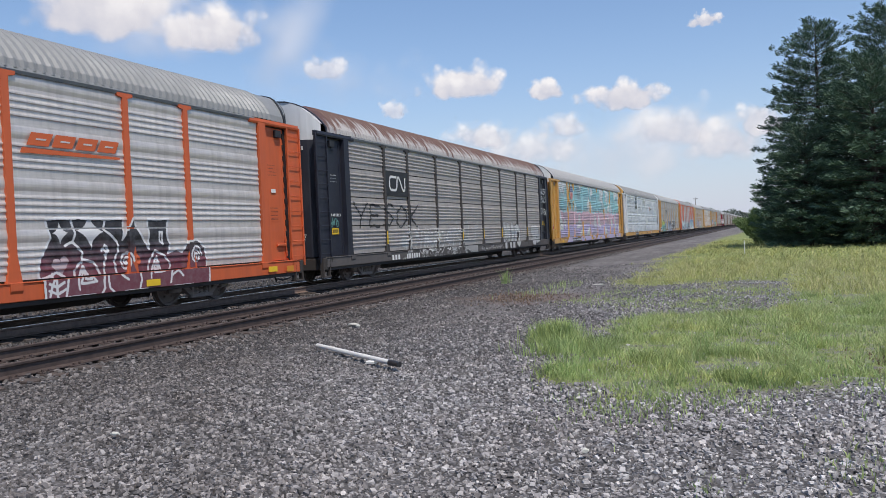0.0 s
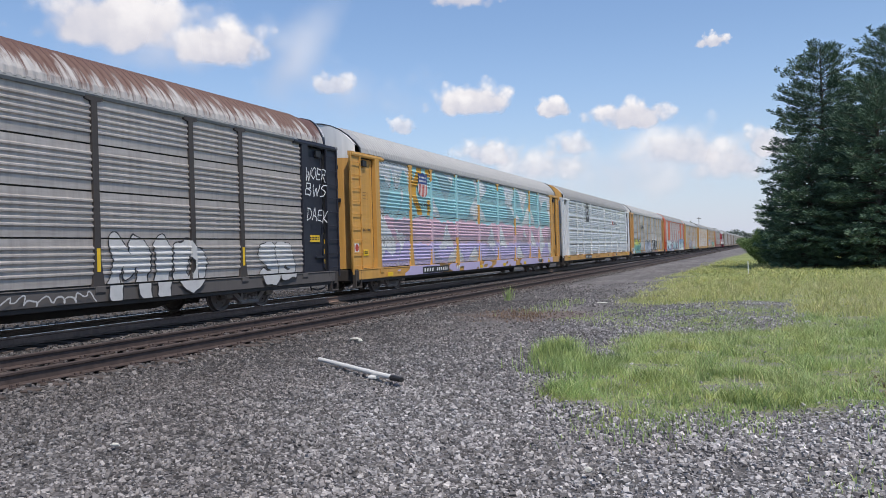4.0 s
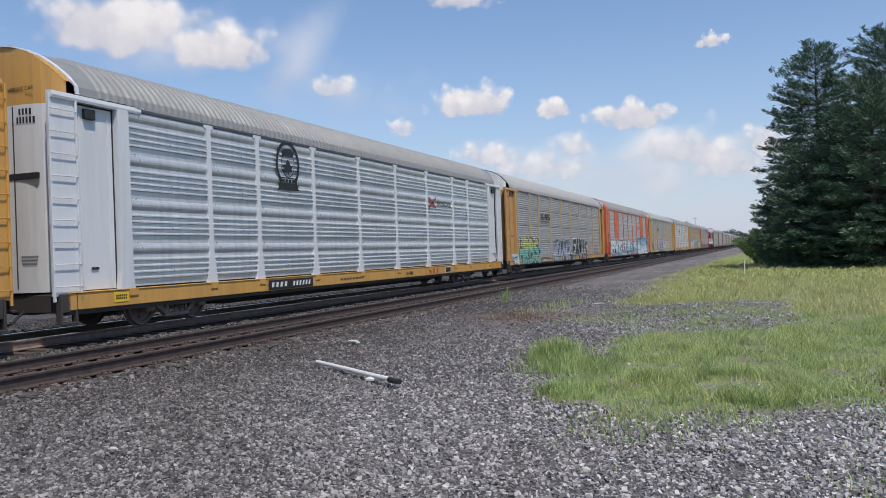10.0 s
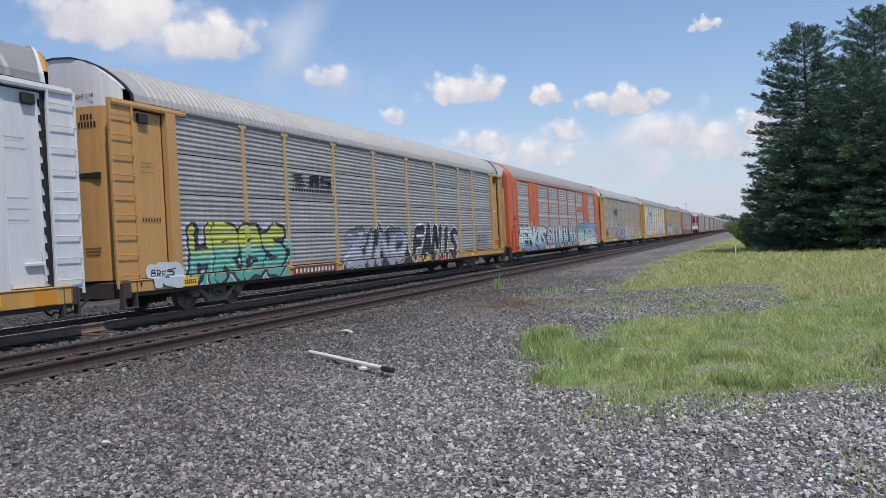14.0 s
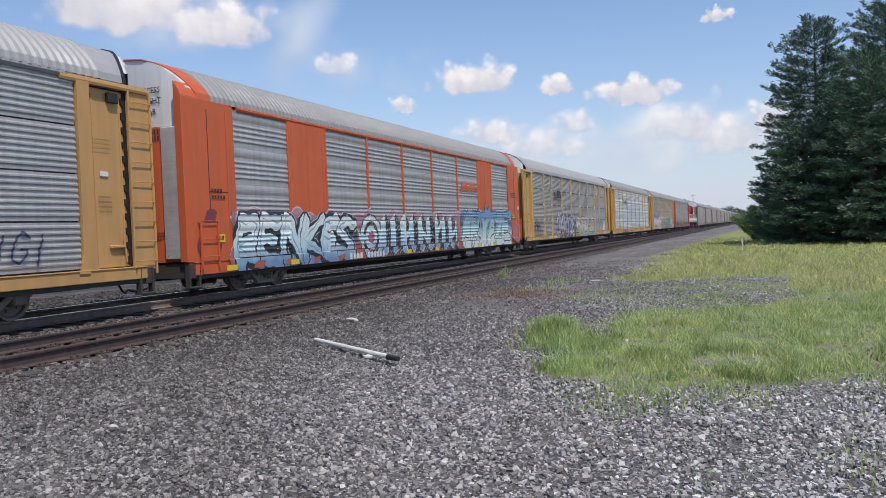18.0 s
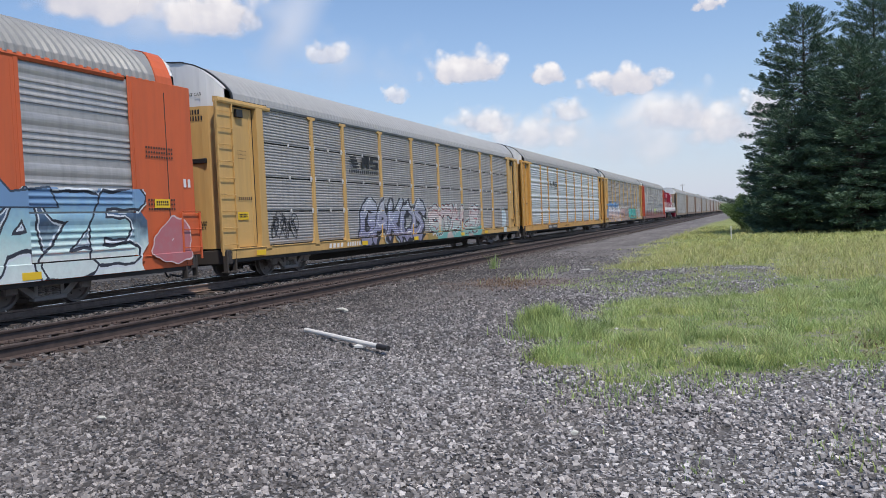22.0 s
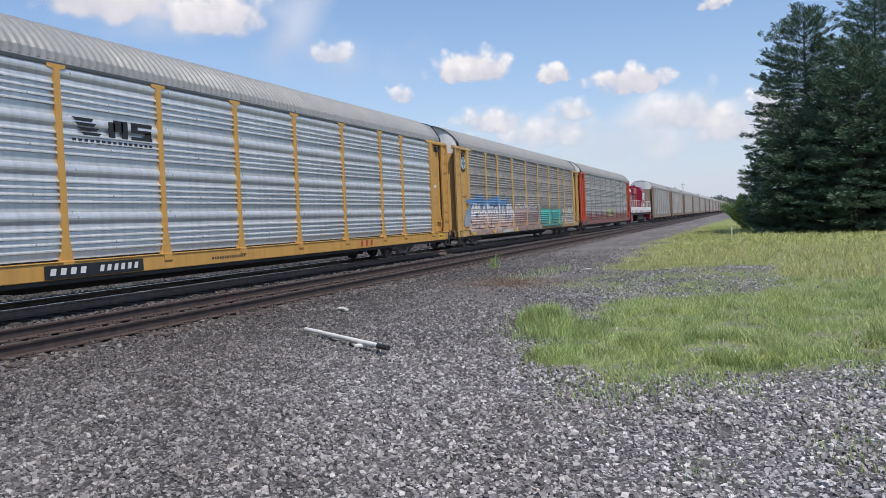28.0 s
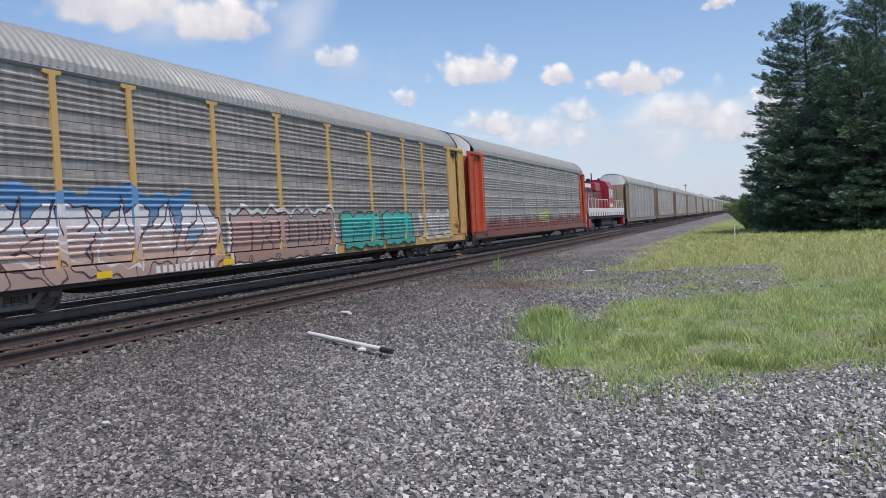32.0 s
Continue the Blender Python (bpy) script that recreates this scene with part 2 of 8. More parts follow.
def stone_mat():
    k = Mat("ballast_stone", 0.85).world_space()
    c = k.ramp(k.island(), [(0.0, (0.085, 0.083, 0.083)), (0.35, (0.19, 0.187, 0.187)), (0.68, (0.34, 0.336, 0.338)), (0.90, (0.48, 0.475, 0.47)), (1.0, (0.64, 0.63, 0.62))])
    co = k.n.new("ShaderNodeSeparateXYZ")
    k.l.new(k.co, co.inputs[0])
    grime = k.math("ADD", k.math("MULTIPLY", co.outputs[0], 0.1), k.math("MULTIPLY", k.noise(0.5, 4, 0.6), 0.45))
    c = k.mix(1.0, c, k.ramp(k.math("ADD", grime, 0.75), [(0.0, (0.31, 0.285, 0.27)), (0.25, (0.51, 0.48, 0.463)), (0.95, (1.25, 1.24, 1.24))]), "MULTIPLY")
    tint = k.ramp(k.noise(0.35, 4, 0.6), [(0.4, (0.92, 0.88, 0.85)), (0.62, (1.01, 1.0, 0.99))])
    c = k.mix(1.0, c, tint, "MULTIPLY")
    c = k.mix(k.spot(-5.4, 18.4, 2.0), c, (0.155, 0.118, 0.10))
    k.color(k.mix(k.ramp(k.noise(30, 4), [(0.4, 0.0), (0.7, 0.4)]), c, (0.18, 0.165, 0.158)))
    return k.bump(k.noise(90, 4), 0.3, 0.004).m


def ground_mat():
    """Crushed stone, brown dirt and short turf, laid out by the sheet's cover attribute."""
    k = Mat("ground_cover", 0.95).world_space()
    v = k.voronoi(26.0, "Color")
    bw = k.n.new("ShaderNodeRGBToBW")
    k.l.new(v, bw.inputs[0])
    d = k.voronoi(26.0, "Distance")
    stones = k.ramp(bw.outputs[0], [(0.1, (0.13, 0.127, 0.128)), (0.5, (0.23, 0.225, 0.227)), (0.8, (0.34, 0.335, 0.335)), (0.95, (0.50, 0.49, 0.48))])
    # gaps between the stones darkened in the colour, as shade in the crevices
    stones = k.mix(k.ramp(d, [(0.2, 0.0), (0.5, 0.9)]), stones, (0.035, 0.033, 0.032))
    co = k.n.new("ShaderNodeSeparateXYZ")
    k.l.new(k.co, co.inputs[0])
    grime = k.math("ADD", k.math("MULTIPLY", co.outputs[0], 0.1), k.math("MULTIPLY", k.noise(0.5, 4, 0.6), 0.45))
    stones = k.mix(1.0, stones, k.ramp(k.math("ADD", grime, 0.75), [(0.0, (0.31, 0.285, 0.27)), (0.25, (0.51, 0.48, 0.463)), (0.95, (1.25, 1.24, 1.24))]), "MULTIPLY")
    dirt = k.ramp(k.noise(0.6, 9, 0.75, k.scaled(2.2, 0.35, 1)), [(0.32, (0.10, 0.092, 0.088)), (0.52, (0.19, 0.175, 0.168)), (0.72, (0.31, 0.29, 0.28))])
    turf = k.ramp(k.noise(0.25, 8, 0.75), [(0.3, (0.24, 0.30, 0.09)), (0.5, (0.37, 0.41, 0.13)), (0.72, (0.52, 0.50, 0.22))])
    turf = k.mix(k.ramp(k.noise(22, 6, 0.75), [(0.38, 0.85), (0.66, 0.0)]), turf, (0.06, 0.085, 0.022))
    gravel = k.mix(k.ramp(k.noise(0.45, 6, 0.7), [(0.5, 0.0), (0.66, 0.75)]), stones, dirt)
    soil = k.mix(k.ramp(k.noise(2.2, 6, 0.7), [(0.42, 0.0), (0.6, 1.0)]), turf, dirt)
    far = k.n.new("ShaderNodeSeparateXYZ")
    k.l.new(k.co, far.inputs[0])
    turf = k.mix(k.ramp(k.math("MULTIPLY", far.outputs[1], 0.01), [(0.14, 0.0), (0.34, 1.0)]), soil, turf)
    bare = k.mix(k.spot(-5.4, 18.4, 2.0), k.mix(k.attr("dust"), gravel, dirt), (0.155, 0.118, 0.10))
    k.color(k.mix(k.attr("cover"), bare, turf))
    h = k.math("SUBTRACT", 1.0, d)
    return k.bump(h, 0.7, 0.03).m


def blade_mat(name, a, b, c):
    k = Mat(name, 0.6)
    k.world_space()
    col = k.ramp(k.island(), [(0.0, a), (0.55, b), (1.0, c)])
    col = k.mix(k.ramp(k.noise(0.5, 4), [(0.4, 0.0), (0.65, 0.6)]), col, c)
    col = k.mix(k.ramp(k.noise(1.1, 4, 0.6), [(0.5, 0.0), (0.64, 0.6)]), col, (1.05 * c[0], c[1], 0.7 * c[2]))
    col = k.mix(k.ramp(k.noise(1.9, 5, 0.65), [(0.44, 0.0), (0.66, 0.8)]), col, tuple(0.5 * v for v in a))
    k.color(col)
    t = k.n.new("ShaderNodeBsdfTranslucent")
    k.l.new(col, t.inputs[0])
    s = k.n.new("ShaderNodeMixShader")
    s.inputs[0].default_value = 0.35
    k.l.new(k.b.outputs[0], s.inputs[1])
    k.l.new(t.outputs[0], s.inputs[2])
    k.l.new(s.outputs[0], k.n["Material Output"].inputs[0])
    return k.m


def needle_mat(name, a, b):
    k = Mat(name, 0.6, 0.0, 0.3).world_space()
    k.color(k.mix(k.ramp(k.noise(0.6, 5, 0.7), [(0.35, 0.0), (0.7, 0.7)]), k.ramp(k.island(), [(0.0, a), (1.0, b)]), b))
    return k.m


def bark_mat():
    k = Mat("bark", 0.9)
    g = k.noise(3, 7, 0.7, k.scaled(4, 4, 0.7))
    k.color(k.ramp(g, [(0.3, (0.035, 0.027, 0.021)), (0.7, (0.11, 0.088, 0.07))]))
    return k.bump(g, 0.7, 0.03).m


M["rail"] = rail_mat("rail_rust", (0.05, 0.034, 0.029), (0.095, 0.068, 0.058))
# Lighter copy of the rail rust: brightens the train's rails against the wagons' shade.
M["rail_lightened"] = rail_mat("lightened_rail_rust", (0.16, 0.11, 0.088), (0.26, 0.185, 0.15))
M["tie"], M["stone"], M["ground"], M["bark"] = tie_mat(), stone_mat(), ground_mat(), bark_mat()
M["grass"] = blade_mat("green_grass_blade", (0.27, 0.42, 0.13), (0.41, 0.54, 0.20), (0.56, 0.61, 0.31))
M["lawn"] = blade_mat("yellow_green_lawn_blade", (0.39, 0.46, 0.15), (0.52, 0.55, 0.20), (0.66, 0.63, 0.33))
M["meadow"] = blade_mat("leafy_meadow_blade", (0.35, 0.47, 0.14), (0.48, 0.58, 0.205), (0.58, 0.63, 0.29))
M["straw"] = blade_mat("pale_straw_blade", (0.50, 0.50, 0.22), (0.62, 0.58, 0.32), (0.70, 0.64, 0.40))
M["weed"] = blade_mat("grey_green_weed", (0.30, 0.43, 0.15), (0.42, 0.55, 0.21), (0.54, 0.62, 0.27))
M["dry_weed"] = blade_mat("withered_weed", (0.14, 0.085, 0.06), (0.24, 0.145, 0.10), (0.36, 0.26, 0.16))
M["needle"] = needle_mat("blue_green_needles", (0.04, 0.083, 0.058), (0.12, 0.19, 0.126))
M["leaf"] = needle_mat("hedge_leaves", (0.11, 0.18, 0.075), (0.20, 0.29, 0.125))
# paled and greyed so the leaf colour itself carries the distance haze
M["far_leaf"] = needle_mat("hazed_distant_foliage", (0.13, 0.16, 0.14), (0.18, 0.22, 0.18))
M["rail_shine"] = steel("polished_rail_steel", (0.80, 0.79, 0.78), (0.6, 0.58, 0.56), 1.0, 0.14, 0.2, False)
M["pvc"] = flat_paint("white_plastic", (0.78, 0.77, 0.73), 0.4)
M["lichen"] = flat_paint("pale_debris", (0.55, 0.54, 0.48), 0.8)


# ---- mesh helpers ----
class Geo:
    """Gathers vertices and faces for one mesh, with a material slot for each face."""

    def __init__(self):
        self.v, self.f, self.s = [], [], []

    def add(self, verts, faces, slot=0):
        o = len(self.v)
        self.v += [tuple(p) for p in verts]
        self.f += [tuple(i + o for i in q) for q in faces]
        self.s += [slot] * len(faces)
        return self

    def box(self, x0, x1, y0, y1, z0, z1, c=0.0, slot=0):
        """A box; c chamfers its edges."""
        if c <= 0:
            vs = [(x, y, z) for x in (x0, x1) for y in (y0, y1) for z in (z0, z1)]
            return self.add(vs, [(0, 1, 3, 2), (4, 6, 7, 5), (0, 4, 5, 1), (2, 3, 7, 6), (0, 2, 6, 4), (1, 5, 7, 3)], slot)
        c = min(c, (x1 - x0) * 0.45, (y1 - y0) * 0.45, (z1 - z0) * 0.45)
        vs, ix = [], {}
        for a, x in ((0, x0), (1, x1)):
            for b, y in ((0, y0), (1, y1)):
                for d, z in ((0, z0), (1, z1)):
                    sx_, sy_, sz_ = (1 - 2 * a) * c, (1 - 2 * b) * c, (1 - 2 * d) * c
                    for ax, p in enumerate(((x, y + sy_, z + sz_), (x + sx_, y, z + sz_), (x + sx_, y + sy_, z))):
                        ix[a, b, d, ax] = len(vs)
                        vs.append(p)
        fs = []
        for a in (0, 1):
            fs.append([ix[a, b, d, 0] for b, d in ((0, 0), (0, 1), (1, 1), (1, 0))][::1 if a == 0 else -1])
            fs.append([ix[b, a, d, 1] for b, d in ((0, 0), (1, 0), (1, 1), (0, 1))][::1 if a == 0 else -1])
            fs.append([ix[b, d, a, 2] for b, d in ((0, 0), (0, 1), (1, 1), (1, 0))][::1 if a == 0 else -1])
        for a in (0, 1):
            for b in (0, 1):
                e = [ix[0, a, b, 1], ix[1, a, b, 1], ix[1, a, b, 2], ix[0, a, b, 2]]
                fs.append(e if a == b else e[::-1])
                e = [ix[a, 0, b, 0], ix[a, 0, b, 2], ix[a, 1, b, 2], ix[a, 1, b, 0]]
                fs.append(e if a != b else e[::-1])
                e = [ix[a, b, 0, 0], ix[a, b, 1, 0], ix[a, b, 1, 1], ix[a, b, 0, 1]]
                fs.append(e if a == b else e[::-1])
        for a in (0, 1):
            for b in (0, 1):
                for d in (0, 1):
                    e = [ix[a, b, d, k] for k in range(3)]
                    fs.append(e if (a + b + d) % 2 else e[::-1])
        return self.add(vs, fs, slot)

    def tube(self, p, q, r0, r1=None, n=8, slot=0, caps=True):
        p, q = Vector(p), Vector(q)
        r1 = r0 if r1 is None else r1
        w = (q - p).normalized()
        u = w.orthogonal().normalized()
        t = w.cross(u)
        vs = [a + (u * math.cos(k * math.tau / n) + t * math.sin(k * math.tau / n)) * r for a, r in ((p, r0), (q, r1)) for k in range(n)]
        fs = [(k, (k + 1) % n, n + (k + 1) % n, n + k) for k in range(n)]
        if caps:
            fs += [tuple(range(n))[::-1], tuple(range(n, 2 * n))]
        return self.add(vs, fs, slot)

    def path(self, pts, r, n=6, slot=0):
        for a, b in zip(pts, pts[1:]):
            self.tube(a, b, r, r, n, slot)
        return self

    def prism_y(self, prof, y0, y1, slot=0, caps=True):
        """A closed outline of (x, z), counter-clockwise seen from -y, drawn from y0 to y1."""
        n = len(prof)
        vs = [(x, y0, z) for x, z in prof] + [(x, y1, z) for x, z in prof]
        fs = [(k, (k + 1) % n, n + (k + 1) % n, n + k)[::-1] for k in range(n)]
        if caps:
            fs += [tuple(range(n)), tuple(range(n, 2 * n))[::-1]]
        return self.add(vs, fs, slot)

    def prism_x(self, prof, x0, x1, slot=0):
        """A closed outline of (y, z), counter-clockwise seen from +x, drawn from x0 to x1."""
        n = len(prof)
        vs = [(x0, y, z) for y, z in prof] + [(x1, y, z) for y, z in prof]
        fs = [(k, (k + 1) % n, n + (k + 1) % n, n + k) for k in range(n)] + [tuple(range(n))[::-1], tuple(range(n, 2 * n))]
        return self.add(vs, fs, slot)

    def mesh(self, name, *mats, smooth=False):
        me = bpy.data.meshes.new(name)
        me.from_pydata(self.v, [], self.f)
        for m in mats:
            me.materials.append(M[m] if isinstance(m, str) else m)
        if len(mats) > 1:
            me.polygons.foreach_set("material_index", self.s)
        if smooth:
            me.polygons.foreach_set("use_smooth", [True] * len(self.f))
        me.update()
        return me


def array_mesh(name, verts, faces, *mats, slots=None, smooth=False):
    """A mesh from numpy arrays: faces all of one size."""
    me = bpy.data.meshes.new(name)
    verts, faces = np.asarray(verts, np.float32), np.asarray(faces, np.int32)
    k = faces.shape[1]
    me.vertices.add(len(verts))
    me.vertices.foreach_set("co", verts.ravel())
    me.loops.add(faces.size)
    me.loops.foreach_set("vertex_index", faces.ravel())
    me.polygons.add(len(faces))
    me.polygons.foreach_set("loop_start", np.arange(len(faces), dtype=np.int32) * k)
    for m in mats:
        me.materials.append(M[m] if isinstance(m, str) else m)
    if slots is not None:
        me.polygons.foreach_set("material_index", np.asarray(slots, np.int32))
    me.polygons.foreach_set("use_smooth", np.full(len(faces), smooth))
    me.update(calc_edges=True)
    me.validate()
    return me


def part(name, me, parent, label="", at=None):
    """Links a mesh as one part under a thing or under another part."""
    ob = new(name, me)
    ob.parent = parent
    if at is not None:
        ob.location = at
    if label:
        ob["label"] = label
    return ob


def thing(name, me=None, at=(0, 0, 0), label="", category="", group="", kind=""):
    ob = new(name, me)
    ob.location = at
    return tagged(ob, label, category, group, kind)


# ---- ground ----
def fbm(x, y, s, seed=0.0):
    """Cheap smooth noise on arrays, about -1 to 1."""
    v = 0
    for k, a in ((1.0, 0.5), (2.1, 0.28), (4.3, 0.16), (8.7, 0.08)):
        v = v + a * (np.sin(x * s * k + 1.7 * k + seed) * np.cos(y * s * k * 1.13 - seed * 1.3 + k) + np.sin((x + y) * s * k * 0.71 + seed * 2.1) * np.cos((x - y) * s * k * 0.83 + k * 2.0))
    return v


def smooth(a, b, v):
    t = np.clip((v - a) / (b - a), 0, 1)
    return t * t * (3 - 2 * t)


def turf_cover(x, y):
    """1 where grass grows: a ragged island in the stones and the lawn behind it."""
    n = fbm(x, y, 1.1, 3.0)
    low = 7.05 + 0.9 * np.abs(np.clip(x + 0.95, -3, 0)) ** 1.5 + 0.72 * np.clip(x + 0.8, 0, 2.2)
    island = smooth(-0.3, 0.5, y - low + 0.5 * n) * smooth(-0.3, 0.5, 15.6 + 0.5 * np.clip(x, -3, 1) - y + 0.8 * n) * smooth(-0.25, 0.35, x + 2.15 + 0.12 * np.clip(11 - y, 0, 3) + 0.35 * n)
    left = -3.9 - 0.012 * np.clip(y - 23, 0, 40) + 0.02 * np.clip(y - 63, 0, 400)
    lawn = smooth(-0.6, 0.8, x - left + 0.9 * n) * smooth(-0.8, 1.0, y - 21.5 + 2.8 * np.clip(x - 0.6, 0, 2) + 1.2 * n)
    right = smooth(0.2, 1.6, x + 0.2 + 0.5 * n) * smooth(9.6, 10.6, y + 0.4 * n)
    lane = 0.34 * smooth(-2.6, -1.0, x + 0.6 * n) * smooth(13, 15, y) * np.clip(0.6 + 1.2 * fbm(x, y, 1.9, 6.0), 0, 1)
    return np.maximum(np.maximum(np.maximum(island, lawn), right), lane)


def dust_cover(x, y):
    """1 where the stones are buried in dirt: the trodden spot and the dirt road beside the line."""
    n = fbm(x, y, 0.7, 9.0)
    spot = np.exp(-(((x + 5.0) / 1.5) ** 2 + ((y - 18.2) / 2.6) ** 2))
    road = smooth(20, 34, y) * smooth(-8.8, -7.6, x) * 0.75
    return np.clip(np.maximum(spot, road) + 0.35 * n * (y > 14), 0, 1)


def ground_height(x, y):
    far = smooth(-8.6, -6.8, x)
    return -0.02 + far * (0.05 * fbm(x, y, 0.5, 1.0) + 0.02 * fbm(x, y, 1.9, 5.0)) - 0.03 * smooth(-16.5, -20, x)


def stretch(lo, hi, step, end):
    mid = list(np.arange(lo, hi, step))
    out, d = [], step
    while (out[-1] if out else hi) < end:
        d *= 1.22
        out.append((out[-1] if out else mid[-1]) + d)
    neg, d = [], step
    while (neg[-1] if neg else lo) > -end:
        d *= 1.22
        neg.append((neg[-1] if neg else lo) - d)
    return np.array(neg[::-1] + mid + out)


def build_ground():
    gx, gy = stretch(-18, 10, 0.3, 4200), stretch(2, 46, 0.3, 4200)
    X, Y = np.meshgrid(gx, gy)
    X, Y = X.ravel(), Y.ravel()
    Z = ground_height(X, Y)
    nx = len(gx)
    i = (np.arange(len(gy) - 1)[:, None] * nx + np.arange(nx - 1)[None]).ravel()
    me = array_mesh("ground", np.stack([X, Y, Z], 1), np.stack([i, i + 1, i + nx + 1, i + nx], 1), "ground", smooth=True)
    for name, f in (("cover", turf_cover), ("dust", dust_cover)):
        a = me.attributes.new(name, "FLOAT", "POINT")
        a.data.foreach_set("value", f(X, Y).astype(np.float32))
    thing("ground", me, label="grey crushed stone and dirt ground running into mown grass", category="ground", kind="structure")


build_ground()


def stone_base():
    """A block with its corners to be knocked about: eight corners, six faces."""
    v = np.array([(x, y, z) for x in (-1, 1) for y in (-1, 1) for z in (-1, 1)], float) * 0.72
    f = np.array([(0, 1, 3, 2), (4, 6, 7, 5), (0, 4, 5, 1), (2, 3, 7, 6), (0, 2, 6, 4), (1, 5, 7, 3)])
    return v, np.concatenate([f[:, [0, 1, 2]], f[:, [0, 2, 3]]])


def scatter_stones(name, x, y, size, seed, label, sink=0.25):
    """Angular crushed stones as one mesh, each turned, squashed and knocked out of shape."""
    rng = np.random.default_rng(seed)
    n = len(x)
    bv, bf = stone_base()
    r = rng.uniform(0.55, 1.28, (n, len(bv), 3))
    sq = rng.uniform(0.6, 1.25, (n, 1, 3)) * np.array([1.0, 0.85, 0.72])
    v = bv[None] * r * sq * size[:, None, None]
    a, b = rng.uniform(0, math.tau, n), rng.normal(0, 0.75, n)
    ca, sa, cb, sb = np.cos(a)[:, None], np.sin(a)[:, None], np.cos(b)[:, None], np.sin(b)[:, None]
    px, pz = v[..., 0] * cb + v[..., 2] * sb, -v[..., 0] * sb + v[..., 2] * cb
    qx, qy = px * ca - v[..., 1] * sa, px * sa + v[..., 1] * ca
    z = ground_height(x, y) + size * sink
    out = np.stack([qx + x[:, None], qy + y[:, None], pz + z[:, None]], 2).reshape(-1, 3)
    faces = (bf[None] + (np.arange(n) * len(bv))[:, None, None]).reshape(-1, 3)
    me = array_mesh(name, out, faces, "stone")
    return thing(name, me, label=label, category="gravel", kind="stuff")


def stone_field(y0, y1, per, s0, s1, seed, name, label, left=-8.15):
    rng = np.random.default_rng(seed)
    w = np.array([left, 4.5])
    n = int((y1 - y0) * (w[1] - w[0]) * per)
    x, y = rng.uniform(w[0], w[1], n), rng.uniform(y0, y1, n)
    keep = (x > -1.22 * y - 1.0) & (x < 0.17 * y + 1.2) & (rng.random(n) > turf_cover(x, y) * 0.97) & (rng.random(n) > dust_cover(x, y) * (0.9 if y0 < 18 else 0.7))
    x, y = x[keep], y[keep]
    size = s0 + (s1 - s0) * rng.random(len(x)) ** 2.2
    scatter_stones(name, x, y, size, seed + 1, label)


stone_field(2.7, 9.5, 1050, 0.011, 0.030, 11, "gravel", "loose grey crushed railway stones of mixed sizes")
stone_field(9.5, 18.0, 360, 0.014, 0.033, 12, "gravel", "loose grey crushed railway stones beside the track")
stone_field(18.0, 34.0, 95, 0.018, 0.036, 13, "gravel", "loose grey stones along the dirt road")


def track_stones():
    rng = np.random.default_rng(21)
    x, y = [], []
    for x0, x1, y1, n in ((-8.75, -8.1, 60, 3800), (-12.3, -10.9, 70, 7500), (-9.5, -8.9, 30, 900), (-10.3, -9.6, 30, 900), (-16.6, -15.2, 60, 3500), (-21.0, -16.6, 50, 3500)):
        x.append(rng.uniform(x0, x1, n))
        y.append(3.0 + (y1 - 3.0) * rng.random(n) ** 1.4)
    x, y = np.concatenate(x), np.concatenate(y)
    scatter_stones("gravel", x, y, rng.uniform(0.026, 0.055, len(x)), 22, "grey ballast stones between and beside the tracks")


track_stones()


# ---- tracks ----
def rail_profile():
    half = [(0.076, 0.0), (0.076, 0.012), (0.012, 0.035), (0.009, 0.13), (0.034, 0.145), (0.036, 0.17), (0.028, 0.18)]
    return [(x, z) for x, z in half] + [(-x, z) for x, z in half[::-1]]


def build_track(cx, label, shiny):
    base = thing("railway_track", at=(cx, 0, 0), label=label, category="railway track", group="parallel railway tracks", kind="structure")
    rail = Geo()
    rail.prism_y(rail_profile(), -40, 900)
    me = rail.mesh("rail", "rail_lightened" if shiny else "rail")
    for s in (-1, 1):
        part("rail", me, base, at=(s * 0.7525, 0, RAIL_TOP - 0.18))
    if shiny:
        for s in (-1, 1):
            part("rail_head", Geo().box(-0.031, 0.033, -40, 900, 0.0, 0.003, 0.001).mesh("rail_head", "rail_shine"), base, "polished rail head", at=(s * 0.7525, 0, RAIL_TOP))
    tie = Geo().box(-1.3, 1.3, -0.115, 0.115, -0.17, 0.0, 0.012).mesh("tie", "tie")
    plate = Geo().box(-0.17, 0.17, -0.09, 0.09, 0.0, 0.016, 0.004)
    for sx_ in (-0.12, 0.12):
        for sy_ in (-0.05, 0.05):
            plate.box(sx_ - 0.014, sx_ + 0.014, sy_ - 0.014, sy_ + 0.014, 0.014, 0.05, 0.004)
    plate_me = plate.mesh("tie_plate", "rail")
    rng = random.Random(int(-cx * 10))
    far = Geo()
    y = -3.0
    while y < 420:
        dx, rz = rng.uniform(-0.09, 0.09), rng.uniform(-1.2, 1.2)
        if y < 62:
            t = part("tie", tie, base, at=(dx, y, RAIL_TOP - 0.187 + rng.uniform(-0.006, 0.003)))
            t.rotation_euler = (0, 0, radians(rz))
            if cx > -11:
                for s in (-1, 1):
                    part("tie_plate", plate_me, t, at=(s * 0.7525 - dx, 0, 0.0))
        else:
            far.box(-1.3 + dx, 1.3 + dx, y - 0.115, y + 0.115, RAIL_TOP - 0.35, RAIL_TOP - 0.187)
        y += 0.51
    tagged(part("far_ties", far.mesh("far_ties", "tie"), base), kind="stuff")


build_track(TRACK_NEAR, "empty rusty railway track on dark wooden ties", False)
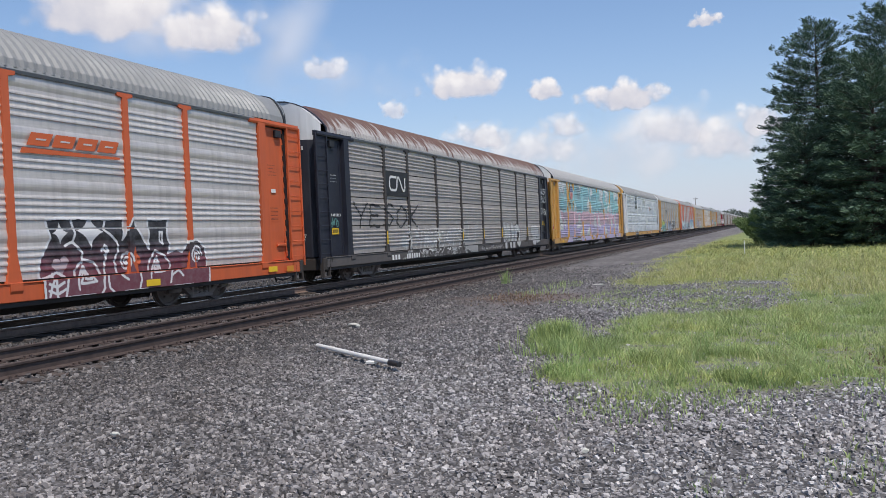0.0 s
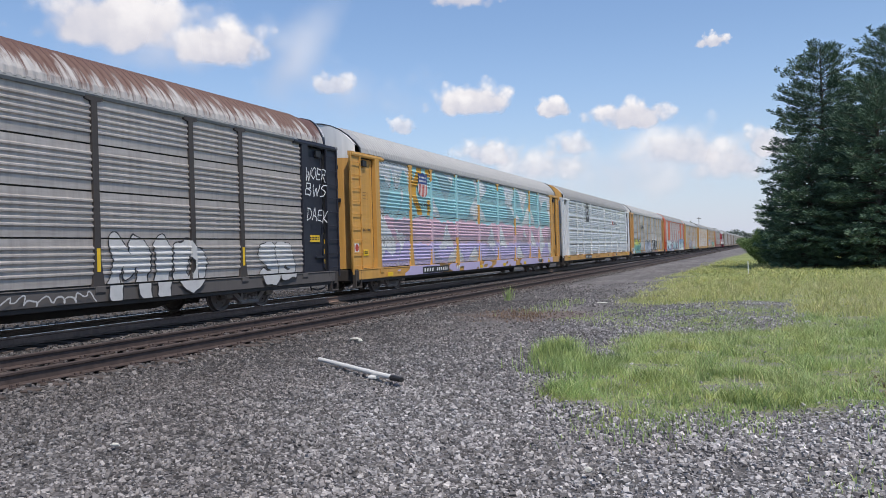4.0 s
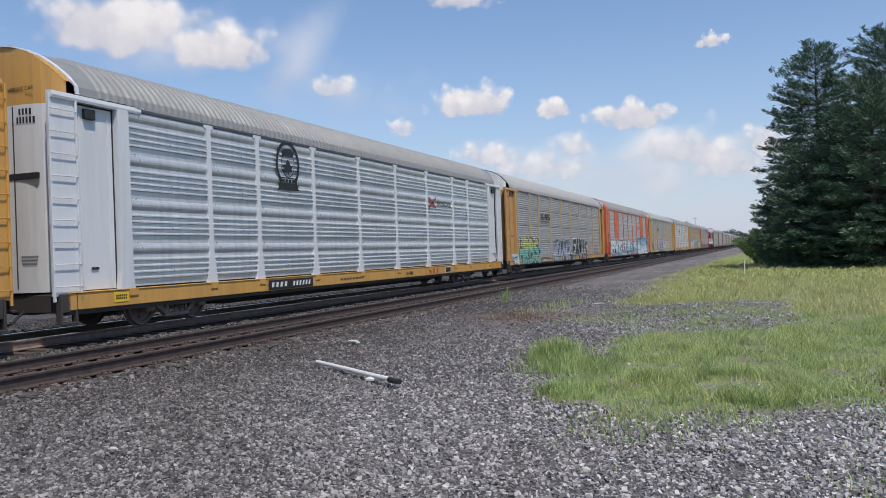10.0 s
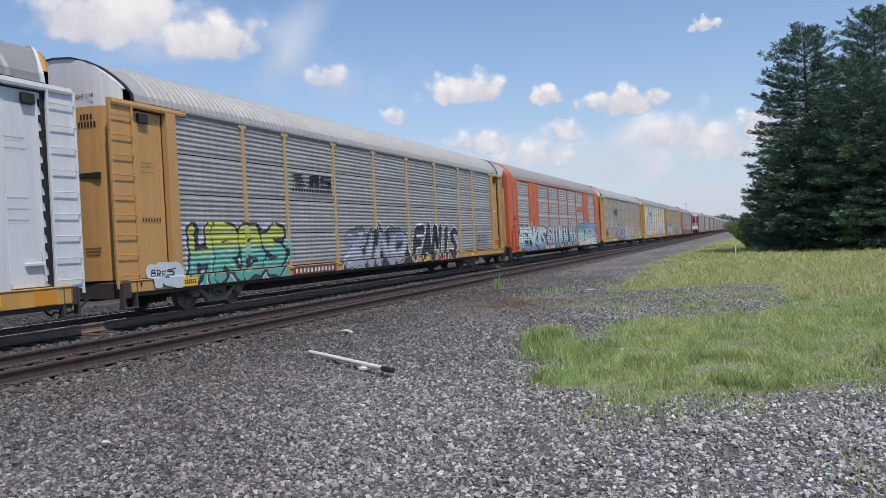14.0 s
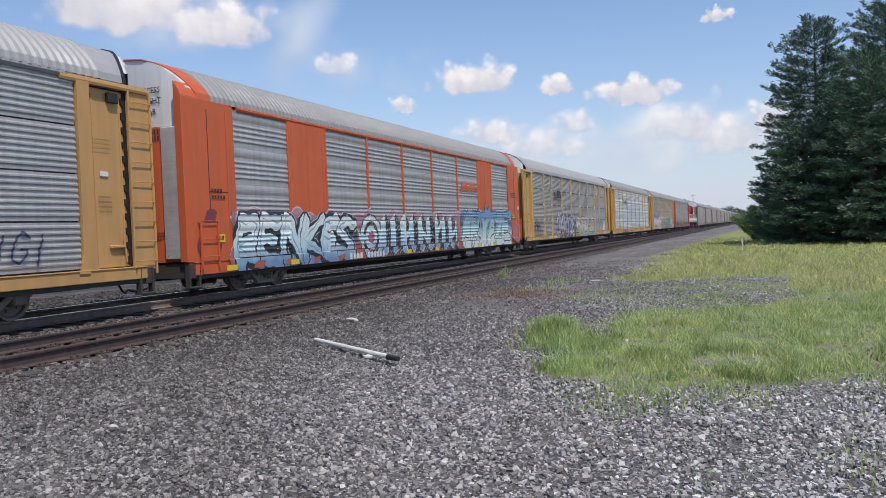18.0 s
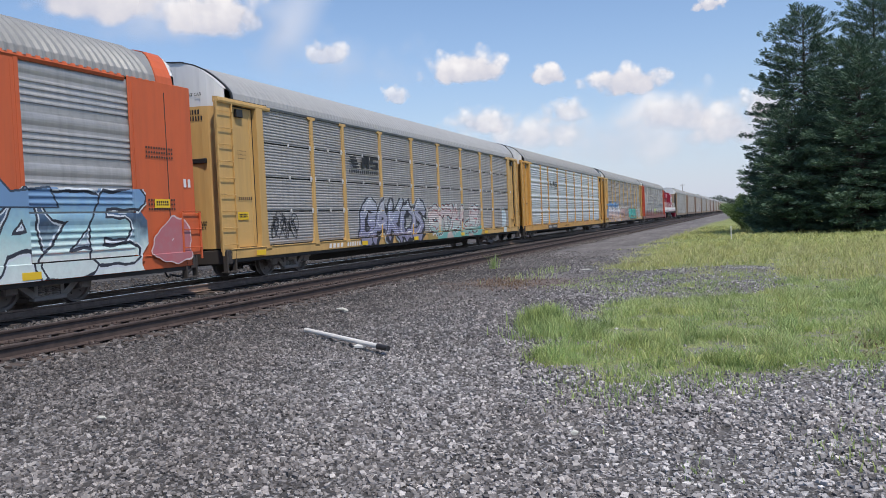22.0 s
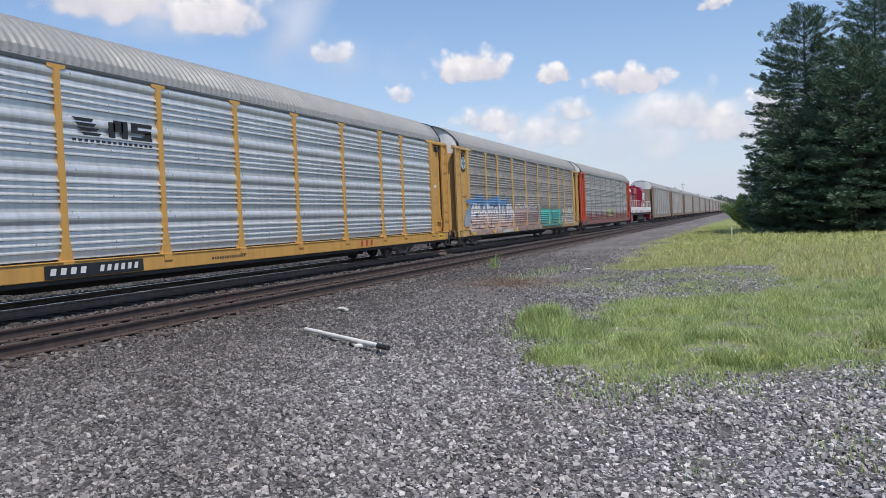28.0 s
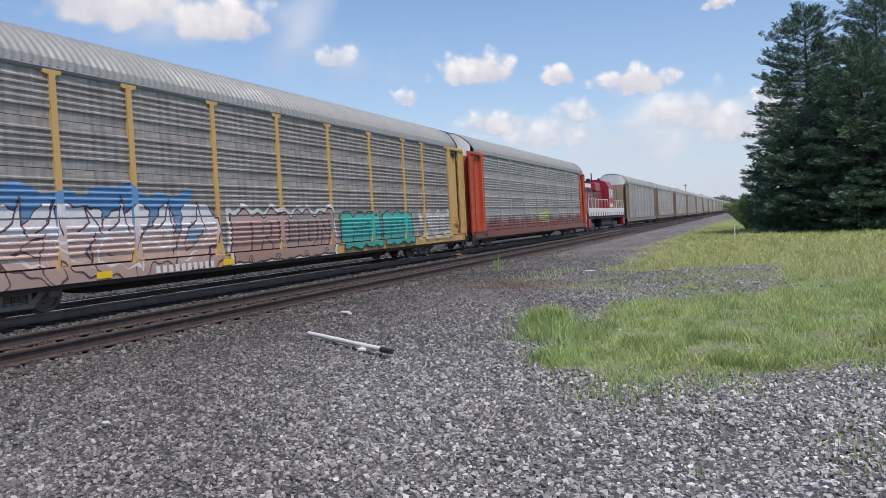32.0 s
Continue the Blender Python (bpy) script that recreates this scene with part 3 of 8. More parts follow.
build_track(TRACK_TRAIN, "railway track with the train on it, dark wooden ties", True)


# ---- grass ----
def blades(name, x, y, h, w, seed, mat, label, lean=0.35):
    rng = np.random.default_rng(seed)
    n = len(x)
    a, d = rng.uniform(0, math.tau, n), rng.uniform(0, math.tau, n)
    bend = rng.uniform(0.1, 1.0, n) * lean * h
    z = ground_height(x, y) - 0.01
    ux, uy = np.cos(a) * w, np.sin(a) * w
    bx, by = np.cos(d) * bend, np.sin(d) * bend
    P = np.stack([np.stack([x - ux, y - uy, z], 1), np.stack([x + ux, y + uy, z], 1),
                  np.stack([x - ux * 0.75 + bx * 0.35, y - uy * 0.75 + by * 0.35, z + h * 0.6], 1),
                  np.stack([x + ux * 0.75 + bx * 0.35, y + uy * 0.75 + by * 0.35, z + h * 0.6], 1),
                  np.stack([x + bx, y + by, z + h], 1)], 1).reshape(-1, 3)
    f = np.array([[0, 1, 3], [0, 3, 2], [2, 3, 4]])
    F = (f[None] + (np.arange(n) * 5)[:, None, None]).reshape(-1, 3)
    return thing(name, array_mesh(name, P, F, mat), label=label, category="grass", kind="stuff")


def grass_field(x0, x1, y0, y1, per, h0, h1, w, seed, mat, label, power=1.0):
    """Tufts of grass: dense and tall in clumps, thin between them and towards the edge."""
    rng = np.random.default_rng(seed)
    n = int((x1 - x0) * (y1 - y0) * per)
    x, y = rng.uniform(x0, x1, n), y0 + (y1 - y0) * rng.random(n) ** power
    tuft = np.clip(0.5 + 0.8 * fbm(x, y, 3.4, 4.0), 0, 1)
    broad = np.clip(0.5 + 0.8 * fbm(x, y, 0.8, 8.0), 0, 1)
    c = turf_cover(x, y)
    keep = (x < 0.18 * y + 1.5) & (rng.random(n) < c ** 1.3 * (0.14 + 1.05 * tuft ** 2.2) * (0.4 + 0.75 * broad))
    x, y, tuft, c = x[keep], y[keep], tuft[keep], c[keep]
    h = (h0 + (h1 - h0) * rng.random(len(x)) ** 2.0) * (0.45 + 0.85 * tuft) * (0.5 + 0.5 * c)
    blades("grass", x, y, h, w * (0.6 + 0.8 * rng.random(len(x))), seed + 1, mat, label, 1.35)


grass_field(-3.8, 4.5, 6.6, 17.5, 2300, 0.04, 0.19, 0.0044, 31, "grass", "tall uncut green grass growing out of the stones")
grass_field(-3.8, 4.5, 6.6, 17.5, 2500, 0.025, 0.10, 0.0056, 39, "meadow", "short leafy yellow-green grass among the taller stems")
grass_field(-3.8, 4.5, 6.8, 17.5, 90, 0.12, 0.27, 0.0028, 37, "straw", "pale seeding grass stalks among the green")
grass_field(-5.2, 8.0, 17.5, 34.0, 560, 0.05, 0.22, 0.008, 33, "lawn", "uncut yellow-green grass behind the stones")
grass_field(-5.2, 8.0, 17.5, 34.0, 60, 0.16, 0.36, 0.006, 38, "straw", "pale seeding stalks in the uncut grass")
grass_field(-6.0, 14.0, 34.0, 75.0, 110, 0.05, 0.2, 0.020, 35, "lawn", "mown yellow-green lawn before the trees", 1.2)


def weeds():
    rng = np.random.default_rng(41)
    spots = [(-5.3, 19.8, 0.8, 90, 0.22), (-5.2, 22.4, 0.6, 90, 0.2), (-1.1, 7.5, 0.6, 900, 0.085), (-0.3, 7.9, 0.6, 600, 0.08), (-2.72, 10.9, 0.30, 1200, 0.30), (-2.4, 10.0, 0.42, 900, 0.2), (-1.9, 8.7, 0.45, 800, 0.10), (1.0, 8.3, 0.5, 400, 0.07), (0.55, 5.6, 0.3, 90, 0.08), (1.15, 6.6, 0.35, 110, 0.1), (-7.55, 24.1, 0.12, 60, 0.5), (0.9, 5.0, 0.25, 70, 0.07), (-0.35, 5.05, 0.2, 40, 0.06)] + [(-3.7 + 0.42 * k, 17.6 + 1.7 * math.sin(k * 1.7) + 0.08 * k, 0.6, 260, 0.09) for k in range(12)]
    x = np.concatenate([cx + rng.normal(0, r * 0.5, n) for cx, cy, r, n, h in spots])
    y = np.concatenate([cy + rng.normal(0, r * 0.9, n) for cx, cy, r, n, h in spots])
    h = np.concatenate([h * rng.uniform(0.4, 1.1, n) for cx, cy, r, n, h in spots])
    blades("weeds", x, y, h, rng.uniform(0.004, 0.009, len(x)), 42, "weed", "scattered grey-green weeds among the stones", 0.6)


weeds()


def dry_weeds():
    rng = np.random.default_rng(47)
    spots = [(-5.35, 18.2, 0.9, 330, 0.08), (-4.9, 17.4, 0.5, 100, 0.07), (-6.0, 19.4, 0.7, 140, 0.08), (1.1, 9.4, 0.5, 250, 0.05), (1.5, 10.2, 0.5, 200, 0.05)]
    x = np.concatenate([cx + rng.normal(0, r * 0.5, n) for cx, cy, r, n, h in spots])
    y = np.concatenate([cy + rng.normal(0, r * 0.9, n) for cx, cy, r, n, h in spots])
    h = np.concatenate([h * rng.uniform(0.3, 1.2, n) for cx, cy, r, n, h in spots])
    blades("weeds", x, y, h, rng.uniform(0.006, 0.016, len(x)), 48, "dry_weed", "withered brown weeds on bare earth", 1.2)


dry_weeds()


# ---- trees ----
def conifer(x, y, height, radius, seed, label, taper=2.8):
    """A big dense spruce: trunk, whorls of limbs, and sprays of needles along them."""
    rng = np.random.default_rng(seed)
    base = thing("spruce_tree", at=(x, y, -0.03), label=label, category="tree", group="spruce trees beside the lawn")
    g = Geo()
    for k in range(8):
        g.tube((0, 0, height * k / 8), (0.05 * (k % 2), 0, height * (k + 1) / 8), 0.3 * (1 - k / 8.2), 0.3 * (1 - (k + 1) / 8.2), 9, 0, False)
    part("trunk", g.mesh("trunk", "bark", smooth=True), base)
    limbs, P, D, S = Geo(), [], [], []
    z = 0.45
    while z < height - 0.2:
        t = z / height
        r = radius * (1 - t ** taper) ** 0.8 * (0.82 + 0.3 * rng.random()) * (0.85 + 0.15 * min(1, t / 0.12))
        sparse = t > 0.8
        n = 8 if sparse else int(10 + 4 * (1 - t))
        a0 = rng.uniform(0, math.tau)
        for k in range(n):
            a = a0 + k * math.tau / n + rng.normal(0, 0.2)
            L = max(0.5, r * (rng.uniform(0.5, 1.6) if sparse else rng.uniform(0.74, 1.04)))
            dirv = np.array([math.cos(a), math.sin(a)])
            side = np.array([-dirv[1], dirv[0]])
            zk = z + rng.normal(0, 0.09)
            rise = rng.uniform(-0.16, 0.02) + 0.75 * t ** 3
            limbs.tube((0, 0, zk), (dirv[0] * L, dirv[1] * L, zk + L * rise), 0.045 * (1 - t) + 0.012, 0.008, 4, 0, False)
            m = int(9 + L * 12.5)
            s = 0.25 + 0.8 * rng.random(m) ** 0.7
            lat = rng.uniform(-1, 1, m) * (0.08 + 0.34 * L * s * (1.15 - s) + 0.06)
            zz = zk + L * rise * s - 0.05 * np.abs(lat) + 0.22 * L * np.maximum(s - 0.7, 0) + rng.normal(0, 0.03, m)
            P.append(np.stack([dirv[0] * L * s + side[0] * lat, dirv[1] * L * s + side[1] * lat, zz], 1))
            sg = np.sign(lat)[:, None] * side[None] * rng.uniform(0.1, 0.8, (m, 1)) + dirv[None] * rng.uniform(0.7, 1.0, (m, 1))
            D.append(np.concatenate([sg, rng.uniform(-0.05, 0.35, (m, 1)) + 0.7 * t ** 3], 1))
            S.append(np.full(m, 0.27 + 0.07 * (1 - t)) * rng.uniform(0.7, 1.25, m))
        z += 0.36 + 0.12 * rng.random()
    tagged(part("branchwork", limbs.mesh("branchwork", "bark"), base), kind="stuff")
    P, D, S = np.concatenate(P), np.concatenate(D), np.concatenate(S)
    D /= np.linalg.norm(D, axis=1, keepdims=True)
    part("crown", needle_sprays(P, D, S, rng, "crown", "needle"), base)
    return base


def needle_sprays(P, D, S, rng, name, mat):
    """For each twig a fan of narrow leaf-shaped blades, about half as wide again as they are far apart."""
    V, per = [], 7
    n = len(P)
    for k in range(per):
        q = D + rng.normal(0, 1, (n, 3)) * np.array([0.42, 0.42, 0.22])
        q /= np.linalg.norm(q, axis=1, keepdims=True)
        u = np.cross(q, rng.normal(0, 1, (n, 3)))
        u /= np.linalg.norm(u, axis=1, keepdims=True)
        L = (S * rng.uniform(0.45, 0.95, n))[:, None]
        o = P + rng.normal(0, 0.06, (n, 3))
        w = L * 0.10
        V.append(np.stack([o, o + q * L * 0.5 + u * w, o + q * L, o + q * L * 0.5 - u * w], 1))
    V = np.concatenate(V).reshape(-1, 3)
    F = np.arange(len(V)).reshape(-1, 4)
    return array_mesh(name, V, F, mat)


conifer(3.4, 53.5, 13.5, 3.65, 51, "tall dense dark green spruce with a ragged top", 2.7)
conifer(7.6, 56.5, 14.6, 4.5, 52, "tall dark spruce standing behind its neighbour", 2.5)
conifer(5.9, 50.3, 10.3, 3.9, 53, "broad blue-green spruce with branches to the grass")
conifer(2.5, 51.2, 7.0, 3.0, 54, "young dark green spruce at the foot of a taller one")
conifer(9.8, 50.5, 12.0, 4.0, 55, "dark green spruce beside the lawn")


def bush(x, y, r, h, seed, label, mat="leaf"):
    rng = np.random.default_rng(seed)
    base = thing("bush", at=(x, y, -0.03), label=label, category="bush")
    g = Geo()
    for k in range(7):
        a = k * 0.9
        g.tube((0.1 * math.cos(a), 0.1 * math.sin(a), 0), (r * 0.6 * math.cos(a), r * 0.6 * math.sin(a), h * 0.75), 0.05, 0.01, 5, 0, False)
    tagged(part("stem_cluster", g.mesh("stem_cluster", "bark"), base), kind="stuff")
    n = int(1500 * r * h)
    d = rng.normal(0, 1, (n, 3))
    d /= np.linalg.norm(d, axis=1, keepdims=True)
    rad = rng.random(n) ** 0.35 * (0.85 + 0.3 * np.sin(d[:, 0] * 5 + d[:, 2] * 4 + seed))
    P = d * rad[:, None] * np.array([r, r, h * 0.5]) + np.array([0, 0, h * 0.53])
    keep = P[:, 2] > 0.05
    part("crown", needle_sprays(P[keep], d[keep] + np.array([0, 0, 0.5]), np.full(keep.sum(), 0.2), rng, "crown", mat), base)


bush(-0.3, 61.5, 1.5, 2.3, 61, "light green leafy bush at the end of the trees")
bush(1.3, 58.5, 1.5, 2.4, 62, "green leafy bush under the spruces")


def far_tree(x, y, r, h, seed):
    rng = np.random.default_rng(seed)
    base = thing("distant_tree", at=(x, y, -0.1), label="hazy round-topped tree far down the line", category="tree", group="distant trees")
    part("trunk", Geo().tube((0, 0, 0), (0, 0, h * 0.5), 0.3, 0.2, 6).mesh("trunk", "bark"), base)
    n = 220
    d = rng.normal(0, 1, (n, 3))
    d /= np.linalg.norm(d, axis=1, keepdims=True)
    rad = rng.random(n) ** 0.4 * (0.8 + 0.35 * np.sin(d[:, 0] * 4 + d[:, 2] * 5 + seed))
    P = d * rad[:, None] * np.array([r, r, h * 0.36]) + np.array([0, 0, h * 0.62])
    part("crown", needle_sprays(P, d, np.full(n, r * 0.45), rng, "crown", "far_leaf"), base)


_r = random.Random(5)
for i, (x, h) in enumerate([(-58, 19), (-53.5, 23), (-49, 17), (-38, 15), (-34.5, 17), (-30, 14), (-26, 14.5), (-22.5, 14), (-18, 13), (-14, 11.5), (-10, 11), (-5, 12), (0, 13), (6, 12), (-66, 15), (-75, 16)]):
    far_tree(x, 600 + _r.uniform(-30, 60), _r.uniform(3.4, 5.0), h * 0.8, 70 + i)


def utility_pole(x, y, h):
    base = thing("utility_pole", at=(x, y, -0.1), label="thin wooden utility pole far down the line", category="pole")
    part("shaft", Geo().tube((0, 0, 0), (0, 0, h), 0.22, 0.15, 8).mesh("shaft", "bark"), base)
    part("crossarm", Geo().box(-1.6, 1.6, -0.1, 0.1, h - 1.4, h - 1.1, 0.02).mesh("crossarm", "bark"), base)


utility_pole(-43.5, 600, 21.3)


# ---- small things on the ground ----
def marker_pipe():
    a, b = Vector((-5.98, 9.96, 0.062)), Vector((-4.02, 8.52, 0.06))
    w = (b - a).normalized()
    base = thing("marker_post", at=a, label="fallen white plastic marker post with a black end", category="post")
    L = (b - a).length
    part("tube", Geo().tube((0, 0, 0), w * L * 0.9, 0.031, 0.031, 16).mesh("tube", "pvc", smooth=False), base, "white plastic tube")
    part("cap", Geo().tube(w * L * 0.9, w * L, 0.035, 0.031, 16).mesh("cap", "black"), base, "black plastic end")
    part("clip", Geo().box(0, 0.12, -0.07, 0.05, -0.06, -0.02, 0.01).mesh("clip", "pvc"), base, at=w * L * 0.66 + Vector((0.05, -0.1, 0)))


marker_pipe()


def debris(name, x, y, sx_, sy_, sz_, seed, label, mat="lichen"):
    rng = np.random.default_rng(seed)
    bm = bmesh.new()
    bmesh.ops.create_icosphere(bm, subdivisions=2, radius=1.0)
    for v in bm.verts:
        v.co = Vector(v.co) * float(rng.uniform(0.75, 1.15))
        v.co = Vector((v.co.x * sx_, v.co.y * sy_, v.co.z * sz_))
    me = bpy.data.meshes.new(name)
    bm.to_mesh(me)
    bm.free()
    me.materials.append(M[mat])
    thing(name, me, (x, y, sz_ * 0.6), label, "stone")


debris("pale_rock", -6.95, 12.85, 0.11, 0.045, 0.03, 1, "pale lump of broken concrete on the stones")
debris("pale_rock", -6.72, 12.6, 0.04, 0.035, 0.03, 2, "small pale broken concrete lump")
debris("pale_rock", -5.13, 5.2, 0.055, 0.022, 0.016, 3, "whitish stone lying on the grey stones")
debris("pale_rock", -1.2, 5.5, 0.03, 0.025, 0.02, 4, "whitish stone among the grey stones")
debris("pale_rock", -4.27, 22.2, 0.17, 0.08, 0.02, 5, "flat white scrap lying by the dirt road")


def lawn_stake():
    base = thing("lawn_stake", at=(-0.82, 41.6, 0), label="thin white marker stake standing in the lawn", category="stake")
    part("stake", Geo().box(-0.022, 0.022, -0.015, 0.015, -0.05, 0.66, 0.006).mesh("stake", "pvc"), base)


lawn_stake()


# ---- clouds ----
def cloud_mat(name, soft, dense, seed, aspect):
    """Vapour heaped in rounded billows over a flatter, greyer base, fraying to nothing at the rim."""
    k = Mat(name)
    mp = k.n.new("ShaderNodeMapping")
    k.l.new(k.co, mp.inputs[0])
    mp.inputs["Location"].default_value = (seed * 3.1, seed * 1.7, seed * 0.9)
    mp.inputs["Scale"].default_value = (aspect, 1.0, 1.0)
    puff = k.n.new("ShaderNodeTexVoronoi")
    puff.feature = "SMOOTH_F1"
    k.l.new(mp.outputs[0], puff.inputs["Vector"])
    puff.inputs["Scale"].default_value, puff.inputs["Detail"].default_value, puff.inputs["Roughness"].default_value = 1.7, 2.0, 0.4
    puff.inputs["Smoothness"].default_value = 0.45
    fine = k.noise(2.2, 6, 0.55, mp.outputs[0])
    co = k.n.new("ShaderNodeSeparateXYZ")
    k.l.new(k.co, co.inputs[0])
    up = k.math("ADD", co.outputs[1], 0.2)
    yy = k.math("ADD", co.outputs[1], k.math("MULTIPLY", k.math("MINIMUM", up, 0.0), 1.0))
    rr = k.math("SQRT", k.math("ADD", k.math("MULTIPLY", co.outputs[0], co.outputs[0]), k.math("MULTIPLY", yy, yy)))
    heap = k.math("MULTIPLY", k.math("SUBTRACT", 0.66, puff.outputs["Distance"]), 0.5)
    body = k.math("ADD", k.math("ADD", k.math("SUBTRACT", 0.70, rr), heap), k.math("MULTIPLY", k.math("SUBTRACT", fine, 0.5), 0.30))
    rim = k.ramp(rr, [(0.8, 1.0), (0.98, 0.0)])
    fac = k.math("MULTIPLY", k.ramp(body, [(0.0, 0.0), (min(1.0, soft * 0.9), dense)], "EASE"), rim)
    lit = k.math("ADD", k.math("MULTIPLY", co.outputs[1], 0.5), k.math("ADD", k.math("MULTIPLY", heap, 0.7), k.math("MULTIPLY", fine, 0.5)))
    shade = k.ramp(lit, [(0.0, (0.56, 0.58, 0.66)), (0.22, (0.69, 0.69, 0.73)), (0.5, (0.90, 0.89, 0.88))])
    e = k.n.new("ShaderNodeEmission")
    k.l.new(shade, e.inputs[0])
    t = k.n.new("ShaderNodeBsdfTransparent")
    s = k.n.new("ShaderNodeMixShader")
    k.l.new(fac, s.inputs[0])
    k.l.new(t.outputs[0], s.inputs[1])
    k.l.new(e.outputs[0], s.inputs[2])
    k.l.new(s.outputs[0], k.n["Material Output"].inputs[0])
    return k.m


def haze_ring():
    """A glowing ring painted as pale horizon haze, with sky blue added higher up, thinning out upwards."""
    k = Mat("horizon_haze")
    co = k.n.new("ShaderNodeSeparateXYZ")
    k.l.new(k.co, co.inputs[0])
    up = k.math("DIVIDE", co.outputs[2], 2600.0)
    fac = k.ramp(up, [(0.0, 0.9), (0.05, 0.74), (0.18, 0.36), (0.4, 0.17), (0.7, 0.11), (1.0, 0.0)])
    e = k.n.new("ShaderNodeEmission")
    k.l.new(k.ramp(up, [(0.0, (0.525, 0.585, 0.725)), (0.12, (0.51, 0.59, 0.755)), (0.3, (0.39, 0.56, 0.87)), (0.5, (0.285, 0.50, 0.93))]), e.inputs[0])
    s = k.n.new("ShaderNodeMixShader")
    k.l.new(fac, s.inputs[0])
    k.l.new(k.n.new("ShaderNodeBsdfTransparent").outputs[0], s.inputs[1])
    k.l.new(e.outputs[0], s.inputs[2])
    k.l.new(s.outputs[0], k.n["Material Output"].inputs[0])
    n, r, g = 96, 3900.0, Geo()
    vs = [(r * math.cos(i * math.tau / n), r * math.sin(i * math.tau / n), z) for z in (-20.0, 2600.0) for i in range(n)]
    g.add(vs, [(i, (i + 1) % n, n + (i + 1) % n, n + i) for i in range(n)])
    thing("backdrop", g.mesh("backdrop", k.m), label="pale haze along the horizon under a blue sky", category="sky", kind="structure")


haze_ring()
CLOUDS = []
CLOUD_FAR = 3600.0


def cloud(az, el, w, h, soft, dense, seed, tilt=0.0):
    """A cloud far off at an azimuth left of the train's line and an elevation, w by h degrees."""
    a, e = radians(az), radians(el)
    d = Vector((-math.sin(a) * math.cos(e), math.cos(a) * math.cos(e), math.sin(e)))
    W, H = 1.15 * CLOUD_FAR * math.tan(radians(w / 2)), 1.15 * CLOUD_FAR * math.tan(radians(h / 2))
    g = Geo().add([(-1, -1, 0), (1, -1, 0), (1, 1, 0), (-1, 1, 0)], [(0, 1, 2, 3)])
    ob = thing("cloud", g.mesh("cloud", cloud_mat("cloud_vapour", soft, dense, seed, w / h)), label="small white fair-weather cloud in the blue sky", category="cloud", group="clouds", kind="structure")
    ob.scale = (W, H, 1)
    CLOUDS.append((ob, az, el, tilt))


cloud(44.02, 15.50, 16.99, 7.49, 0.35, 0.98, 1, 0)
cloud(37.14, 14.37, 9.51, 5.66, 0.35, 0.97, 2, 0)
cloud(29.48, 11.88, 4.86, 3.03, 0.40, 0.70, 3, 0)
cloud(19.63, 10.47, 9.10, 4.25, 0.35, 0.97, 4, 0)
cloud(13.97, 9.86, 3.97, 2.75, 0.35, 0.95, 5, 0)
cloud(8.57, 9.00, 8.70, 3.84, 0.35, 0.95, 6, 0)
cloud(3.08, 13.50, 3.44, 1.70, 0.35, 0.90, 7, 0)
cloud(24.82, 8.97, 3.03, 2.23, 0.40, 0.70, 8, 0)
cloud(18.75, 6.81, 8.09, 3.84, 0.50, 0.85, 9, 0)
cloud(12.74, 7.21, 5.26, 3.24, 0.50, 0.75, 10, 0)
cloud(-0.14, 6.61, 4.86, 4.05, 0.35, 0.85, 11, 0)
cloud(5.45, 6.60, 13.5, 5.6, 0.60, 0.82, 12, 0)
cloud(2.02, 5.49, 10.5, 5.0, 0.55, 0.8, 13, 0)
cloud(32.6, 13.0, 6.5, 17.0, 0.9, 0.5, 14, -34)
cloud(27.82, 10.89, 19.42, 7.28, 1.20, 0.35, 15, 0)
cloud(8.97, 5.2, 27.0, 9.0, 0.9, 0.65, 16, 0)
cloud(20.34, 17.71, 7.69, 3.24, 0.35, 0.90, 17, 0)
cloud(15.18, 5.9, 14.0, 4.8, 0.70, 0.75, 18, 0)
cloud(39.91, 14.22, 21.04, 8.90, 0.90, 0.40, 19, 0)


# ---- the train ----
# A car's own space: y back from its front corner, x towards the camera, z up from the rail head.
CAR_LEN = 27.65
COLS = (1.95, 4.6, 6.6, 9.42, 12.28, 15.15, 18.05, 20.92, 22.8, 25.65)
ROW_Z = (0.90, 1.835, 2.77, 3.705, 4.64)
SKIN = 1.53
MESHES = {}


def shared(key, make):
    if key not in MESHES:
        MESHES[key] = make()
    return MESHES[key]


def rib_points(kind):
    """The sheet's section within one row: (height, depth) corners of its ribs, for each make of sheet."""
    if kind == "shallow":
        pts = [p for r in (0.16, 0.29, 0.42, 0.55) for p in ((r - 0.030, 0), (r - 0.012, 0.022), (r + 0.012, 0.022), (r + 0.05, 0.002))]
        return pts + [(0.665, 0), (0.70, 0.008), (0.745, 0.017), (0.79, 0.020), (0.835, 0.017), (0.875, 0.010), (0.905, 0.0)]
    if kind == "bright":
        pts = [p for r in (0.16, 0.29, 0.42, 0.55) for p in ((r - 0.026, 0), (r - 0.012, 0.046), (r + 0.012, 0.046), (r + 0.05, 0.004))]
        return pts + [(0.665, 0), (0.70, 0.018), (0.745, 0.036), (0.79, 0.043), (0.835, 0.038), (0.875, 0.022), (0.905, 0.0)]
    first, pitch, n, deep, wide = {"five": (0.22, 0.125, 5, 0.034, 0.042), "seven": (0.11, 0.118, 7, 0.020, 0.040), "fine": (0.06, 0.0805, 11, 0.014, 0.030)}[kind]
    return [p for k in range(n) for r in (first + pitch * k,) for p in ((r - wide, 0), (r - 0.36 * wide, deep), (r + 0.36 * wide, deep), (r + wide, 0))]


